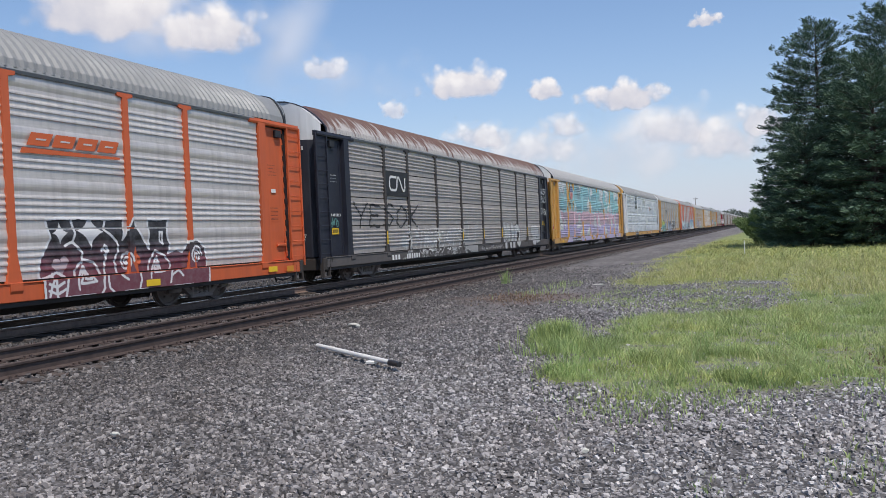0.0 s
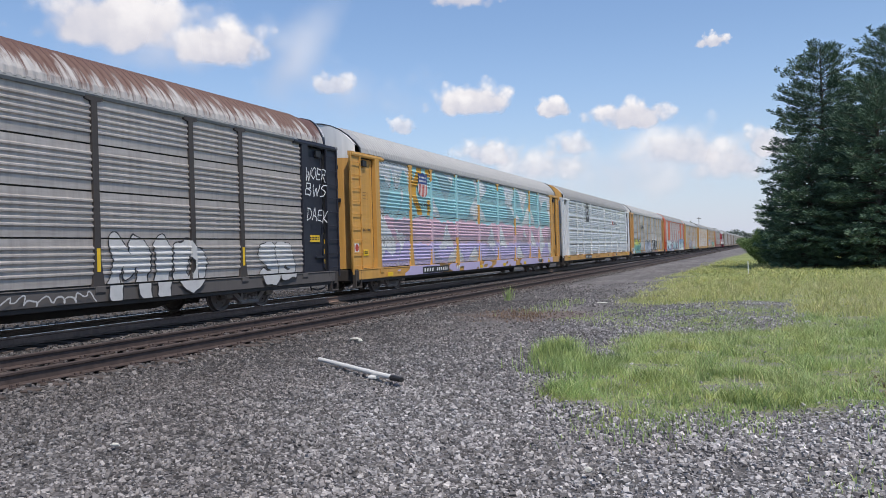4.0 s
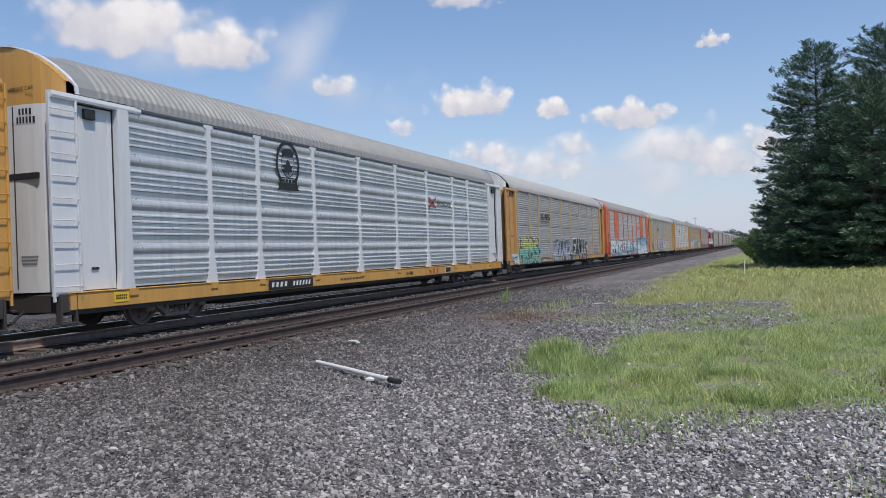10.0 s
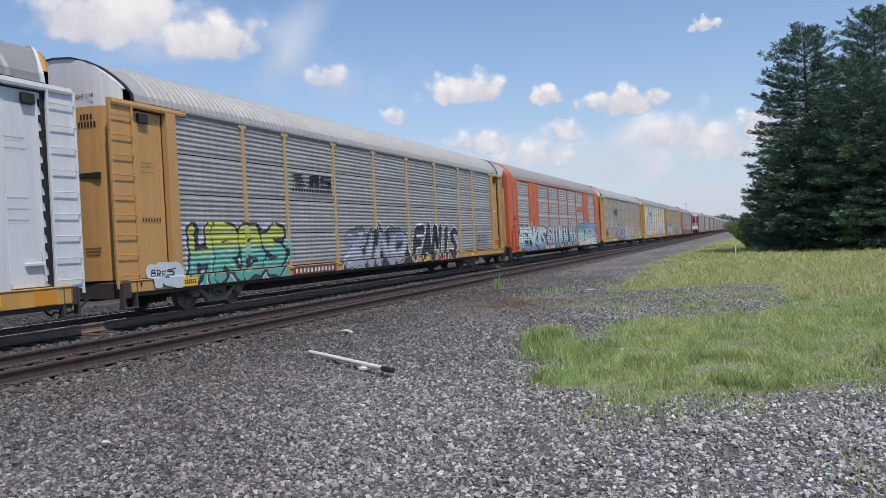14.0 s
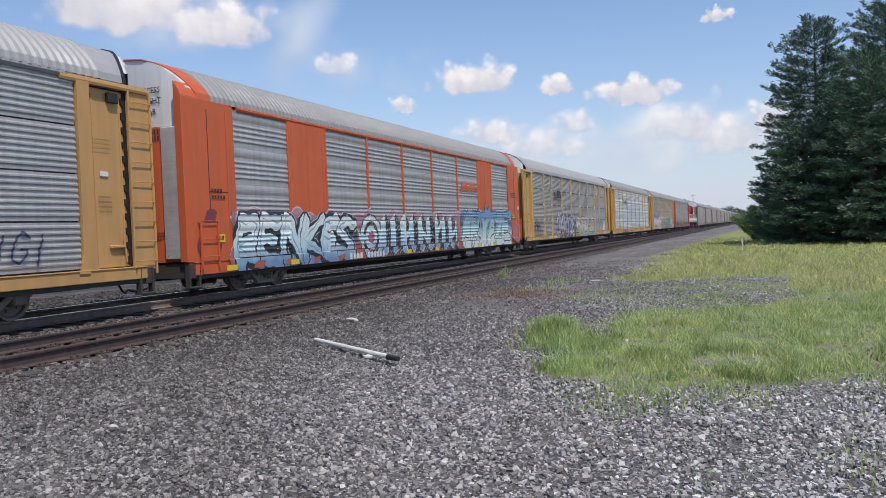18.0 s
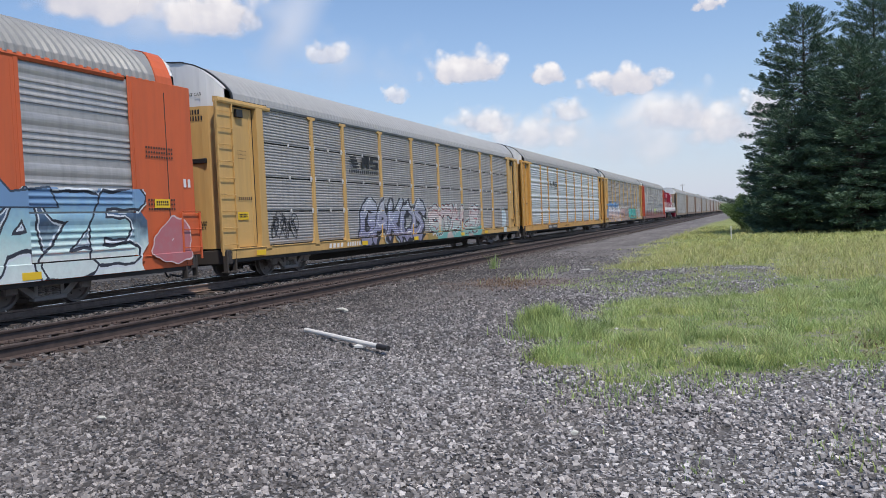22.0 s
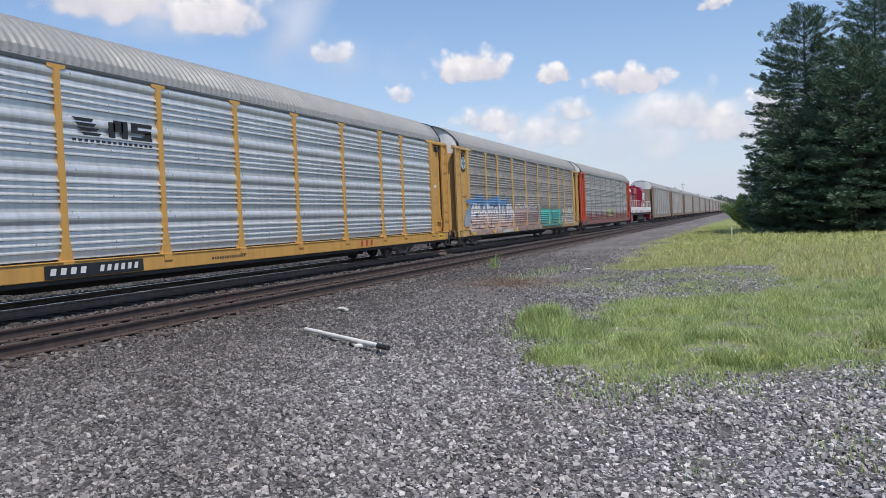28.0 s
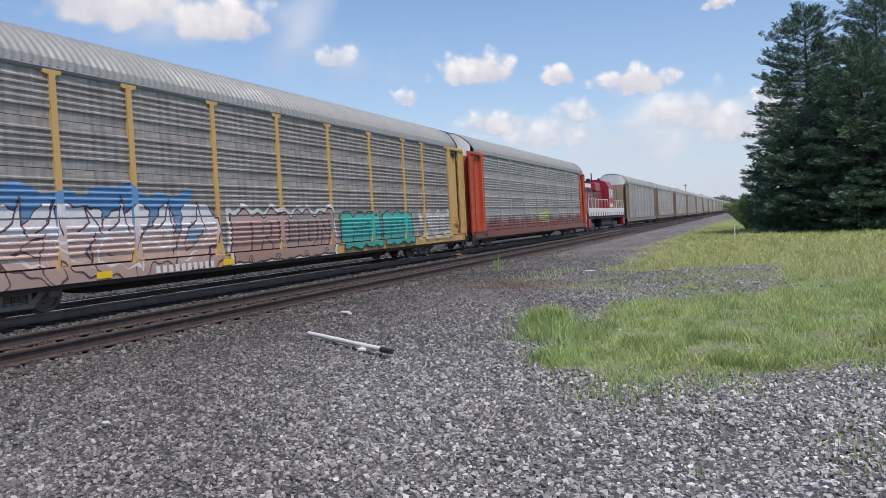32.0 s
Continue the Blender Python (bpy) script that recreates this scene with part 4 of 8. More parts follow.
def rib_depth(z, kind="five"):
    """How far the sheet stands out at a height."""
    t = np.mod(np.asarray(z, float) - ROW_Z[0], 0.935)
    pts = rib_points(kind)
    return np.interp(t, [p[0] for p in pts], [p[1] for p in pts])


def panel_mesh(w, h, mat, kind):
    def make():
        pts = [(0.0, 0.0)] + [p for p in rib_points(kind) if p[0] < h] + [(h, 0.0)]
        n = len(pts)
        v = [(x, y, z) for y in (0, w) for z, x in pts]
        f = [(k, n + k, n + k + 1, k + 1) for k in range(n - 1)]
        v += [(-0.02, 0, 0), (-0.02, w, 0), (-0.02, 0, h), (-0.02, w, h)]
        f += [(2 * n, 2 * n + 1, n, 0), (n - 1, 2 * n - 1, 2 * n + 3, 2 * n + 2)]
        return Geo().add(v, f).mesh("side_panel", mat)
    return shared(("panel", round(w, 2), round(h, 2), mat, kind), make)


def roof_outline(grow=0.0):
    """The arched roof in section: a shallow crown, straight slopes, short upright edges."""
    half = [(1.555, 4.70), (1.53, 4.86), (1.40, 5.06), (1.22, 5.26), (1.02, 5.43), (0.80, 5.545), (0.5, 5.63), (0.0, 5.68)]
    pts = half + [(-x, z) for x, z in half[-2::-1]]
    return [(x * (1 + grow / 1.5), z + grow * (z - 4.7)) for x, z in pts]


def roof_sweep(x):
    """How far the roof's end edge lies back from the end's plane: upright over the crown, swept back to the eaves."""
    return 0.10 + 0.55 * np.clip((np.abs(x) - 0.70) / 0.83, 0, 1)


def roof_mesh(mat, rib=0.045, pitch=0.205):
    def make():
        prof = np.array(roof_outline())
        ys = [None, 1.15]
        out = [0.0, 0.0]
        y = 1.2
        while y < 26.3:
            ys += [y, y + 0.05, y + 0.10, y + 0.15]
            out += [0.0, rib, rib, 0.0]
            y += pitch
        ys += [26.45, -1]
        out += [0.0, 0.0]
        c = np.array([0.0, 4.7])
        V = []
        for y, o in zip(ys, out):
            d = prof - c
            d = d / np.linalg.norm(d, axis=1, keepdims=True)
            p = prof + d * o
            yy = roof_sweep(p[:, 0]) if y is None else CAR_LEN - roof_sweep(p[:, 0]) if y < 0 else np.full(len(p), y)
            V.append(np.stack([p[:, 0], yy, p[:, 1]], 1))
        m = len(prof)
        i = (np.arange(len(ys) - 1)[:, None] * m + np.arange(m - 1)[None]).ravel()
        return array_mesh("roof", np.concatenate(V), np.stack([i, i + 1, i + m + 1, i + m], 1)[:, ::-1], mat)
    return shared(("roof", mat, rib, pitch), make)


def roof_trim(flip, mat, wide):
    """The angle that caps the roof's end edge."""
    def make():
        a, b = roof_outline(), roof_outline(0.03)
        g = Geo()
        for k in range(len(a) - 1):
            vs = []
            for dy in (-0.03, wide):
                for x, z in (a[k], a[k + 1], b[k + 1], b[k]):
                    y = float(roof_sweep(x)) + dy
                    vs.append((x, CAR_LEN - y if flip else y, z))
            fs = [(0, 1, 2, 3), (4, 7, 6, 5), (2, 6, 7, 3), (0, 4, 5, 1)]
            g.add(vs, [f[::-1] for f in fs] if flip else fs)
        return g.mesh("roof_edge", mat)
    return shared(("trim", flip, mat, wide), make)


def post_mesh(style, mat):
    """A side post; flared ones spread into a wide foot, all carry a wider cap at the top."""
    def make():
        w, foot, up, cap = {"flared": (0.075, 0.20, 0.75, 0.17), "plain": (0.06, 0.065, 0.2, 0.17), "slim": (0.045, 0.05, 0.2, 0.05), "stubby": (0.075, 0.16, 0.5, 0.22)}[style]
        z0, z1 = 0.86, 4.66
        prof = [(-foot, z0), (foot, z0), (foot * 0.9, z0 + 0.05), (w, z0 + up), (w, z1 - 0.13), (cap, z1 - 0.1), (cap, z1), (-cap, z1), (-cap, z1 - 0.1), (-w, z1 - 0.13), (-w, z0 + up), (-foot * 0.9, z0 + 0.05)]
        g = Geo().prism_x(prof, SKIN - 0.03, SKIN + 0.058)
        return g.mesh("post", mat)
    return shared(("post", style, mat), make)


def sill_mesh(mat, z0):
    def make():
        g = Geo().box(1.34, 1.60, 0.25, 27.4, z0, 0.84, 0.012)
        g.box(1.30, 1.618, 0.25, 27.4, 0.84, 0.865, 0.006)
        for y in COLS:
            g.prism_y([(1.58, z0 + 0.1), (1.624, z0 + 0.2), (1.624, 0.845), (1.58, 0.845)], y - 0.13, y + 0.13)
        return g.mesh("side_sill", mat)
    return shared(("sill", mat, z0), make)


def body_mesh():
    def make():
        # added black core: stands for the unlit interior behind the panel seams
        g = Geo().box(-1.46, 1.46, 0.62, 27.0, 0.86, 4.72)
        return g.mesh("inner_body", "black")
    return shared("body", make)


def far_side_mesh(mat):
    return shared(("far", mat), lambda: Geo().box(-1.58, -1.47, 0.4, 27.3, 0.5, 4.7).mesh("far_side", mat))


def underframe_mesh():
    def make():
        g = Geo().box(-0.34, 0.34, 0.6, 27.05, 0.42, 0.84, 0.03)
        g.prism_x([(5.2, 0.44), (6.6, 0.22), (21.0, 0.22), (22.4, 0.44)], -0.36, 0.36)
        g.box(-1.30, 1.30, 0.5, 27.15, 0.78, 0.855)
        for k in range(11):
            y = 1.9 + 2.39 * k
            g.box(-1.32, 1.32, y - 0.06, y + 0.06, 0.56, 0.79)
        g.box(-1.0, -0.4, 12.2, 14.4, 0.36, 0.72, 0.04)
        g.tube((0.75, 11.2, 0.55), (0.75, 13.2, 0.55), 0.16, 0.16, 12)
        g.box(0.5, 1.0, 15.2, 15.9, 0.42, 0.76, 0.03)
        g.tube((0.95, 5.5, 0.5), (0.95, 22, 0.5), 0.02, 0.02, 6)
        return g.mesh("underframe", "under")
    return shared("under", make)


def end_y(x):
    """The bowed face of an end."""
    return 0.10 + 0.34 * (abs(x) / 1.47) ** 5


def end_shell(z0, z1, mat, name, flip):
    """The clamshell end door, bowed outwards, or the gable over it: flat crown, straight slopes."""
    def make():
        g = Geo()
        xs = sorted([*np.linspace(-1.47, 1.47, 19), -0.72, 0.72])
        def top(x):
            half = roof_outline()[:8][::-1]
            return z1 if z1 < 5 else float(np.interp(abs(x), [p[0] for p in half], [p[1] for p in half])) - 0.004
        vs = []
        for x in xs:
            y = end_y(x)
            vs += [(x, y, z0), (x, y, max(top(x), z0 + 0.02)), (x, y + 0.05, z0), (x, y + 0.05, max(top(x), z0 + 0.02))]
        fs = []
        for k in range(len(xs) - 1):
            o = 4 * k
            fs += [(o, o + 4, o + 5, o + 1), (o + 2, o + 3, o + 7, o + 6), (o + 1, o + 5, o + 7, o + 3)]
        if z1 > 5:
            for xa, xb in zip(xs, xs[1:]):
                o = len(vs)
                vs += [(xa, end_y(xa), top(xa)), (xb, end_y(xb), top(xb)), (xb, float(roof_sweep(xb)) + 0.03, top(xb)), (xa, float(roof_sweep(xa)) + 0.03, top(xa))]
                fs.append((o, o + 1, o + 2, o + 3))
        if flip:
            vs = [(x, CAR_LEN - y, z) for x, y, z in vs]
            fs = [f[::-1] for f in fs]
        return g.add(vs, fs).mesh(name, mat)
    return shared((name, z0, z1, mat, flip), make)


def mirrored(g, flip):
    if flip:
        g.v = [(x, CAR_LEN - y, z) for x, y, z in g.v]
        g.f = [f[::-1] for f in g.f]
    return g


def slot_mesh(flip):
    """A solid black bar standing in for the dark open gap beside the end door; at the rear its edge is toothed by the
    hinges.
    """
    def make():
        if not flip:
            return Geo().box(1.40, 1.505, 0.625, 0.645, 0.88, 4.52).mesh("slot", "black")
        edge = []
        for k in range(12):
            z = 0.95 + 0.3 * k
            edge += [(0.72, z), (0.74, z + 0.14), (0.67, z + 0.15), (0.67, z + 0.28)]
        return mirrored(Geo().prism_x([(0.60, 4.52), (0.60, 0.88)] + edge, 1.40, 1.505), True).mesh("slot", "black")
    return shared(("slot", flip), make)


def car_end(car, s, flip):
    """The bay at one end: ladder stile, side door, door track, corner post, end door, gable, steps."""
    c, lad = s["frame"], s.get("ladder", s["frame"])
    tag = (c, lad, flip)
    top = 1.78 if s.get("flush") else 4.60
    old = set(car.children)
    lift, back = (0.06, 0.0 if flip else 0.55) if top < 2 else (0, 0)
    stile = part("ladder_stile", shared(("stile", lad, flip, top), lambda: mirrored(Geo().box(1.50, 1.55, -0.04, 0.60, 0.80, top, 0.01), flip).mesh("ladder_stile", lad)), car, at=(lift, back, 0))
    rung = shared(("rung", lad), lambda: Geo().path([(0, 0, 0), (0.035, 0.0, 0), (0.035, 0.62, 0), (0, 0.62, 0)], 0.0105, 6).mesh("rung", lad))
    for y in (-0.06, 0.575):
        part("ladder_rail", shared(("lrail", lad, flip, top, y), lambda: mirrored(Geo().box(1.552, 1.60, y, y + 0.045, 0.70, top + 0.02, 0.006), flip).mesh("ladder_rail", lad)), stile)
    for k in range(9 if top > 2 else 3):
        part("rung", rung, stile, at=(1.57, -0.03 if not flip else CAR_LEN - 0.59, 0.98 + 0.42 * k))
    door = part("side_door", shared(("door", c, flip), lambda: mirrored(Geo().box(1.36, 1.47, 0.60, 1.62, 0.88, 4.52, 0.012), flip).mesh("side_door", c)), car)
    for y in (0.76, 1.5):
        part("door_rib", shared(("rib", c, flip, y), lambda: mirrored(Geo().box(1.46, 1.488, y - 0.02, y + 0.02, 0.95, 4.4, 0.004), flip).mesh("door_rib", c)), door)
    part("slot", slot_mesh(flip), door)
    part("corner_post", shared(("corner", c, flip), lambda: mirrored(Geo().prism_x([(1.62, 0.86), (2.02, 0.86), (1.98, 1.2), (1.97, 4.6), (1.66, 4.6), (1.66, 1.2)], 1.42, 1.60), flip).mesh("corner_post", c)), car)
    if not s.get("flush"):
        part("door_track", shared(("track", c, flip), lambda: mirrored(Geo().prism_y([(1.44, 4.55), (1.592, 4.55), (1.606, 4.60), (1.592, 4.68), (1.44, 4.70)], 0.02, 2.35), flip).mesh("door_track", c)), car)
    # solid black box stands in for the dark hole near the door's top
    part("door_catch", shared(("catch", flip), lambda: mirrored(Geo().box(1.47, 1.56, 0.85, 1.12, 4.26, 4.46, 0.01), flip).mesh("door_catch", "black")), door)
    if flip:
        part("door_lock", shared(("lock", c), lambda: mirrored(Geo().box(1.47, 1.54, 0.80, 1.20, 1.27, 1.34, 0.015).tube((1.53, 0.84, 1.55), (1.53, 0.78, 0.98), 0.018, 0.018, 6), True).mesh("door_lock", c)), door)
    gz = s.get("gable_z", 4.5)
    end = part("end_door", end_shell(0.88, gz, s.get("end", c), "end_door", flip), car)
    end["tall"] = gz > 4.3
    for x in (-0.5, 0.5):
        part("door_seam", shared(("seam", flip, x, gz), lambda: mirrored(Geo().box(x - 0.012, x + 0.012, 0.092, 0.11, 0.95, gz - 0.02), flip).mesh("door_seam", "under")), end)
    if not flip and s.get("notch"):
        part("end_notch", shared("notch", lambda: Geo().box(0.22, 1.10, 0.085, 0.15, 3.06, 3.18, 0.01).mesh("end_notch", "black")), end)
    part("gable", end_shell(gz, 5.6, s.get("gable", "white"), "gable", flip), car)
    part("roof_edge", roof_trim(flip, s.get("trim", "black"), s.get("hood", 0.05)), car)
    step = shared(("step", flip), lambda: mirrored(Geo().box(1.46, 1.60, 0.08, 0.13, 0.28, 0.84, 0.01).box(1.46, 1.60, 0.44, 0.49, 0.28, 0.84, 0.01).box(1.42, 1.62, 0.08, 0.49, 0.26, 0.30, 0.008), flip).mesh("step", "under"))
    part("step", step, car)
    part("end_beam", shared(("beam", flip), lambda: mirrored(Geo().box(-1.5, 1.60, 0.14, 0.32, 0.48, 0.84, 0.02), flip).mesh("end_beam", "under")), car)
    g = shared(("coupler", flip), lambda: mirrored(Geo().box(-0.09, 0.09, -0.45, 0.7, 0.58, 0.78, 0.03).box(-0.17, 0.17, -0.50, -0.2, 0.52, 0.86, 0.05).box(-0.4, 0.4, 0.05, 0.5, 0.5, 0.55, 0.01), flip).mesh("coupler", "under"))
    part("coupler", g, car)
    hose = shared(("hose", flip), lambda: mirrored(Geo().path([(0.55, 0.35, 0.62), (0.58, 0.1, 0.5), (0.52, -0.1, 0.3), (0.4, -0.32, 0.24), (0.3, -0.5, 0.3)], 0.025, 6), flip).mesh("brake_hose", "black"))
    part("brake_hose", hose, car)
    if s.get("nose") and not flip:
        for ob in set(car.children) - old:
            if ob.name.split(".")[0] not in ("corner_post", "door_track", "roof_edge", "coupler", "brake_hose"):
                ob.location.y += s["nose"]


def wheelset_mesh():
    def make():
        g = Geo()
        prof = [(0.0, 0.10), (0.02, 0.14), (0.045, 0.16), (0.06, 0.34), (0.01, 0.36), (0.0, 0.415), (0.10, 0.42), (0.11, 0.445), (0.135, 0.445), (0.14, 0.36), (0.10, 0.33), (0.10, 0.15), (0.13, 0.10)]
        n = 26
        for s in (-1, 1):
            vs = [(s * (0.81 - x), r * math.cos(k * math.tau / n), r * math.sin(k * math.tau / n)) for k in range(n) for x, r in prof]
            m = len(prof)
            fs = [(k * m + j, k * m + j + 1, ((k + 1) % n) * m + j + 1, ((k + 1) % n) * m + j) for k in range(n) for j in range(m - 1)]
            g.add(vs, fs if s > 0 else [f[::-1] for f in fs])
            for k in range(6):
                a = k * math.tau / 6
                g.tube((s * 0.79, 0.24 * math.cos(a), 0.24 * math.sin(a)), (s * 0.765, 0.24 * math.cos(a), 0.24 * math.sin(a)), 0.03, 0.03, 6)
        g.tube((-1.02, 0, 0), (1.02, 0, 0), 0.085, 0.085, 12)
        for k in range(3):
            a = k * math.tau / 3
            for s in (-1, 1):
                g.tube((s * 1.01, 0.05 * math.cos(a), 0.05 * math.sin(a)), (s * 1.045, 0.05 * math.cos(a), 0.05 * math.sin(a)), 0.018, 0.018, 6)
        return g.mesh("wheelset", "wheel")
    return shared("wheelset", make)


def side_frame_mesh():
    def make():
        g = Geo()
        g.prism_x([(-1.14, 0.44), (-1.05, 0.40), (-0.80, 0.42), (-0.72, 0.50), (0.72, 0.50), (0.80, 0.42), (1.05, 0.40), (1.14, 0.44), (1.14, 0.62), (0.98, 0.68), (0.66, 0.64), (0.40, 0.72), (-0.40, 0.72), (-0.66, 0.64), (-0.98, 0.68), (-1.14, 0.62)], 0.93, 1.06)
        g.prism_x([(-0.78, 0.46), (-0.36, 0.16), (-0.26, 0.22), (-0.64, 0.52)], 0.94, 1.05)
        g.prism_x([(0.36, 0.16), (0.78, 0.46), (0.64, 0.52), (0.26, 0.22)], 0.94, 1.05)
        g.box(0.92, 1.07, -0.40, 0.40, 0.13, 0.23, 0.02)
        g.box(0.94, 1.04, -0.36, -0.27, 0.22, 0.52).box(0.94, 1.04, 0.27, 0.36, 0.22, 0.52)
        for y in (-0.89, 0.89):
            g.box(0.90, 1.08, y - 0.15, y + 0.15, 0.30, 0.50, 0.03)
        return g.mesh("side_frame", "truck")
    return shared("side_frame", make)


def bolster_mesh():
    def make():
        g = Geo().box(-1.12, 1.12, -0.24, 0.24, 0.40, 0.60, 0.03)
        g.box(-0.3, 0.3, -0.4, 0.4, 0.55, 0.76, 0.02)
        for s in (-1, 1):
            g.box(s * 0.72 - 0.3, s * 0.72 + 0.3, -0.42, -0.36, 0.24, 0.34).box(s * 0.72 - 0.3, s * 0.72 + 0.3, 0.36, 0.42, 0.24, 0.34)
        return g.mesh("truck", "truck")
    return shared("bolster", make)


def spring_mesh():
    def make():
        g = Geo()
        for y in (-0.18, 0.0, 0.18):
            for k in range(5):
                z = 0.23 + 0.035 * k
                g.tube((0.995, y, z), (0.995, y, z + 0.02), 0.075, 0.075, 10)
        return g.mesh("truck_spring", "truck")
    return shared("spring", make)


WHEELS = []


def add_trucks(car, where, spin, half=0.89):
    for y in where:
        t = part("truck", bolster_mesh(), car, at=(0, y, 0))
        for s in (1, -1):
            f = part("side_frame", side_frame_mesh(), t)
            if s < 0:
                f.rotation_euler = (0, 0, math.pi)
        tagged(part("truck_spring", spring_mesh(), t), kind="stuff")
        for d in (-half, half):
            w = part("wheelset", wheelset_mesh(), t, at=(0, d, 0.42))
            if spin:
                WHEELS.append((w, d))


CARS = []
RIBS = {}
SILL_FOOT = {}


def autorack(front, s, label, near=True):
    """A covered car-carrying wagon. front: its corner's y at the start."""
    car = thing("autorack_wagon", label=label, category="railway wagon", group="train of car-carrying wagons")
    CARS.append((car, front))
    RIBS[car.name] = s.get("ribs", "five")
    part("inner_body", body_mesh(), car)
    part("roof", roof_mesh(s.get("roof", "roof"), s.get("roof_rib", 0.045), 0.205 if near else 0.82), car)
    foot = SILL_FOOT[car.name] = s.get("foot", 0.52)
    sill = part("side_sill", sill_mesh(s["sill"], foot), car)
    # dark flange strip: the shadow below the sill, put into its colour
    part("lower_flange", shared(("flange", foot), lambda: Geo().box(1.26, 1.56, 0.25, 27.4, foot - 0.09, foot - 0.002, 0.006).mesh("lower_flange", "under")), sill)
    part("far_side", far_side_mesh(s["frame"]), car)
    part("underframe", underframe_mesh(), car)
    cols = s.get("cols", COLS)
    posts = s.get("post", s["frame"])
    for k, y in enumerate(cols[1:-1]):
        part("post", post_mesh(s.get("shape", "stubby"), posts if not isinstance(posts, dict) else posts.get(k, posts[-1])), car, at=(0, y, 0))
    if s.get("clips"):
        g = Geo()
        for z in ROW_Z[1:4]:
            for d in (-0.115, 0.115):
                g.box(SKIN + 0.0, SKIN + 0.05, d - 0.022, d + 0.022, z - 0.09, z + 0.07, 0.008).box(SKIN + 0.04, SKIN + 0.065, d - 0.03, d + 0.03, z - 0.02, z + 0.02, 0.006)
        me = g.mesh("panel_clip", "clip")
        for y in cols[1:-1]:
            tagged(part("panel_clip", me, car, at=(0, y, 0)), kind="stuff")
        lug = Geo().box(SKIN, SKIN + 0.05, -0.02, 0.02, -0.05, 0.04, 0.008).mesh("panel_lug", "clip")
        for a, b in zip(cols, cols[1:]):
            for z in ROW_Z[1:4]:
                part("panel_lug", lug, car, at=(0, (a + b) / 2, z))
    for k, (a, b) in enumerate(zip(cols, cols[1:])):
        if near:
            for r in range(4):
                part("side_panel", panel_mesh(b - a, ROW_Z[r + 1] - ROW_Z[r] - s.get("seam", 0.012), s["skin"], s.get("ribs", "five")), car, at=(SKIN, a, ROW_Z[r]))
        else:
            me = shared(("tall", round(b - a, 2), s["skin"]), lambda: tall_panel(b - a, s["skin"]))
            part("side_panel", me, car, at=(SKIN, a, ROW_Z[0]))
    car_end(car, s, False)
    car_end(car, s, True)
    rail = shared(("eave", s.get("eave", "roof")), lambda: Geo().prism_y([(1.44, 4.60), (1.575, 4.60), (1.60, 4.66), (1.57, 4.735), (1.44, 4.735)], 2.2, 25.5).mesh("eave_rail", s.get("eave", "roof")))
    part("eave_rail", rail, car)
    add_trucks(car, (3.93, 23.75), near)
    return car


def tall_panel(w, mat):
    zs, d = [], []
    for r in range(4):
        z0 = ROW_Z[r] - ROW_Z[0]
        zs += [z0, z0 + 0.2]
        d += [-0.01, 0.0]
        for q in (0.22, 0.47, 0.72):
            zs += [z0 + q - 0.03, z0 + q, z0 + q + 0.03]
            d += [0.0, 0.03, 0.0]
        zs += [z0 + 0.92]
        d += [0.0]
    n = len(zs)
    v = [(x, y, z) for y in (0, w) for z, x in zip(zs, d)]
    return Geo().add(v, [(k, n + k, n + k + 1, k + 1) for k in range(n - 1)]).mesh("side_panel", mat)


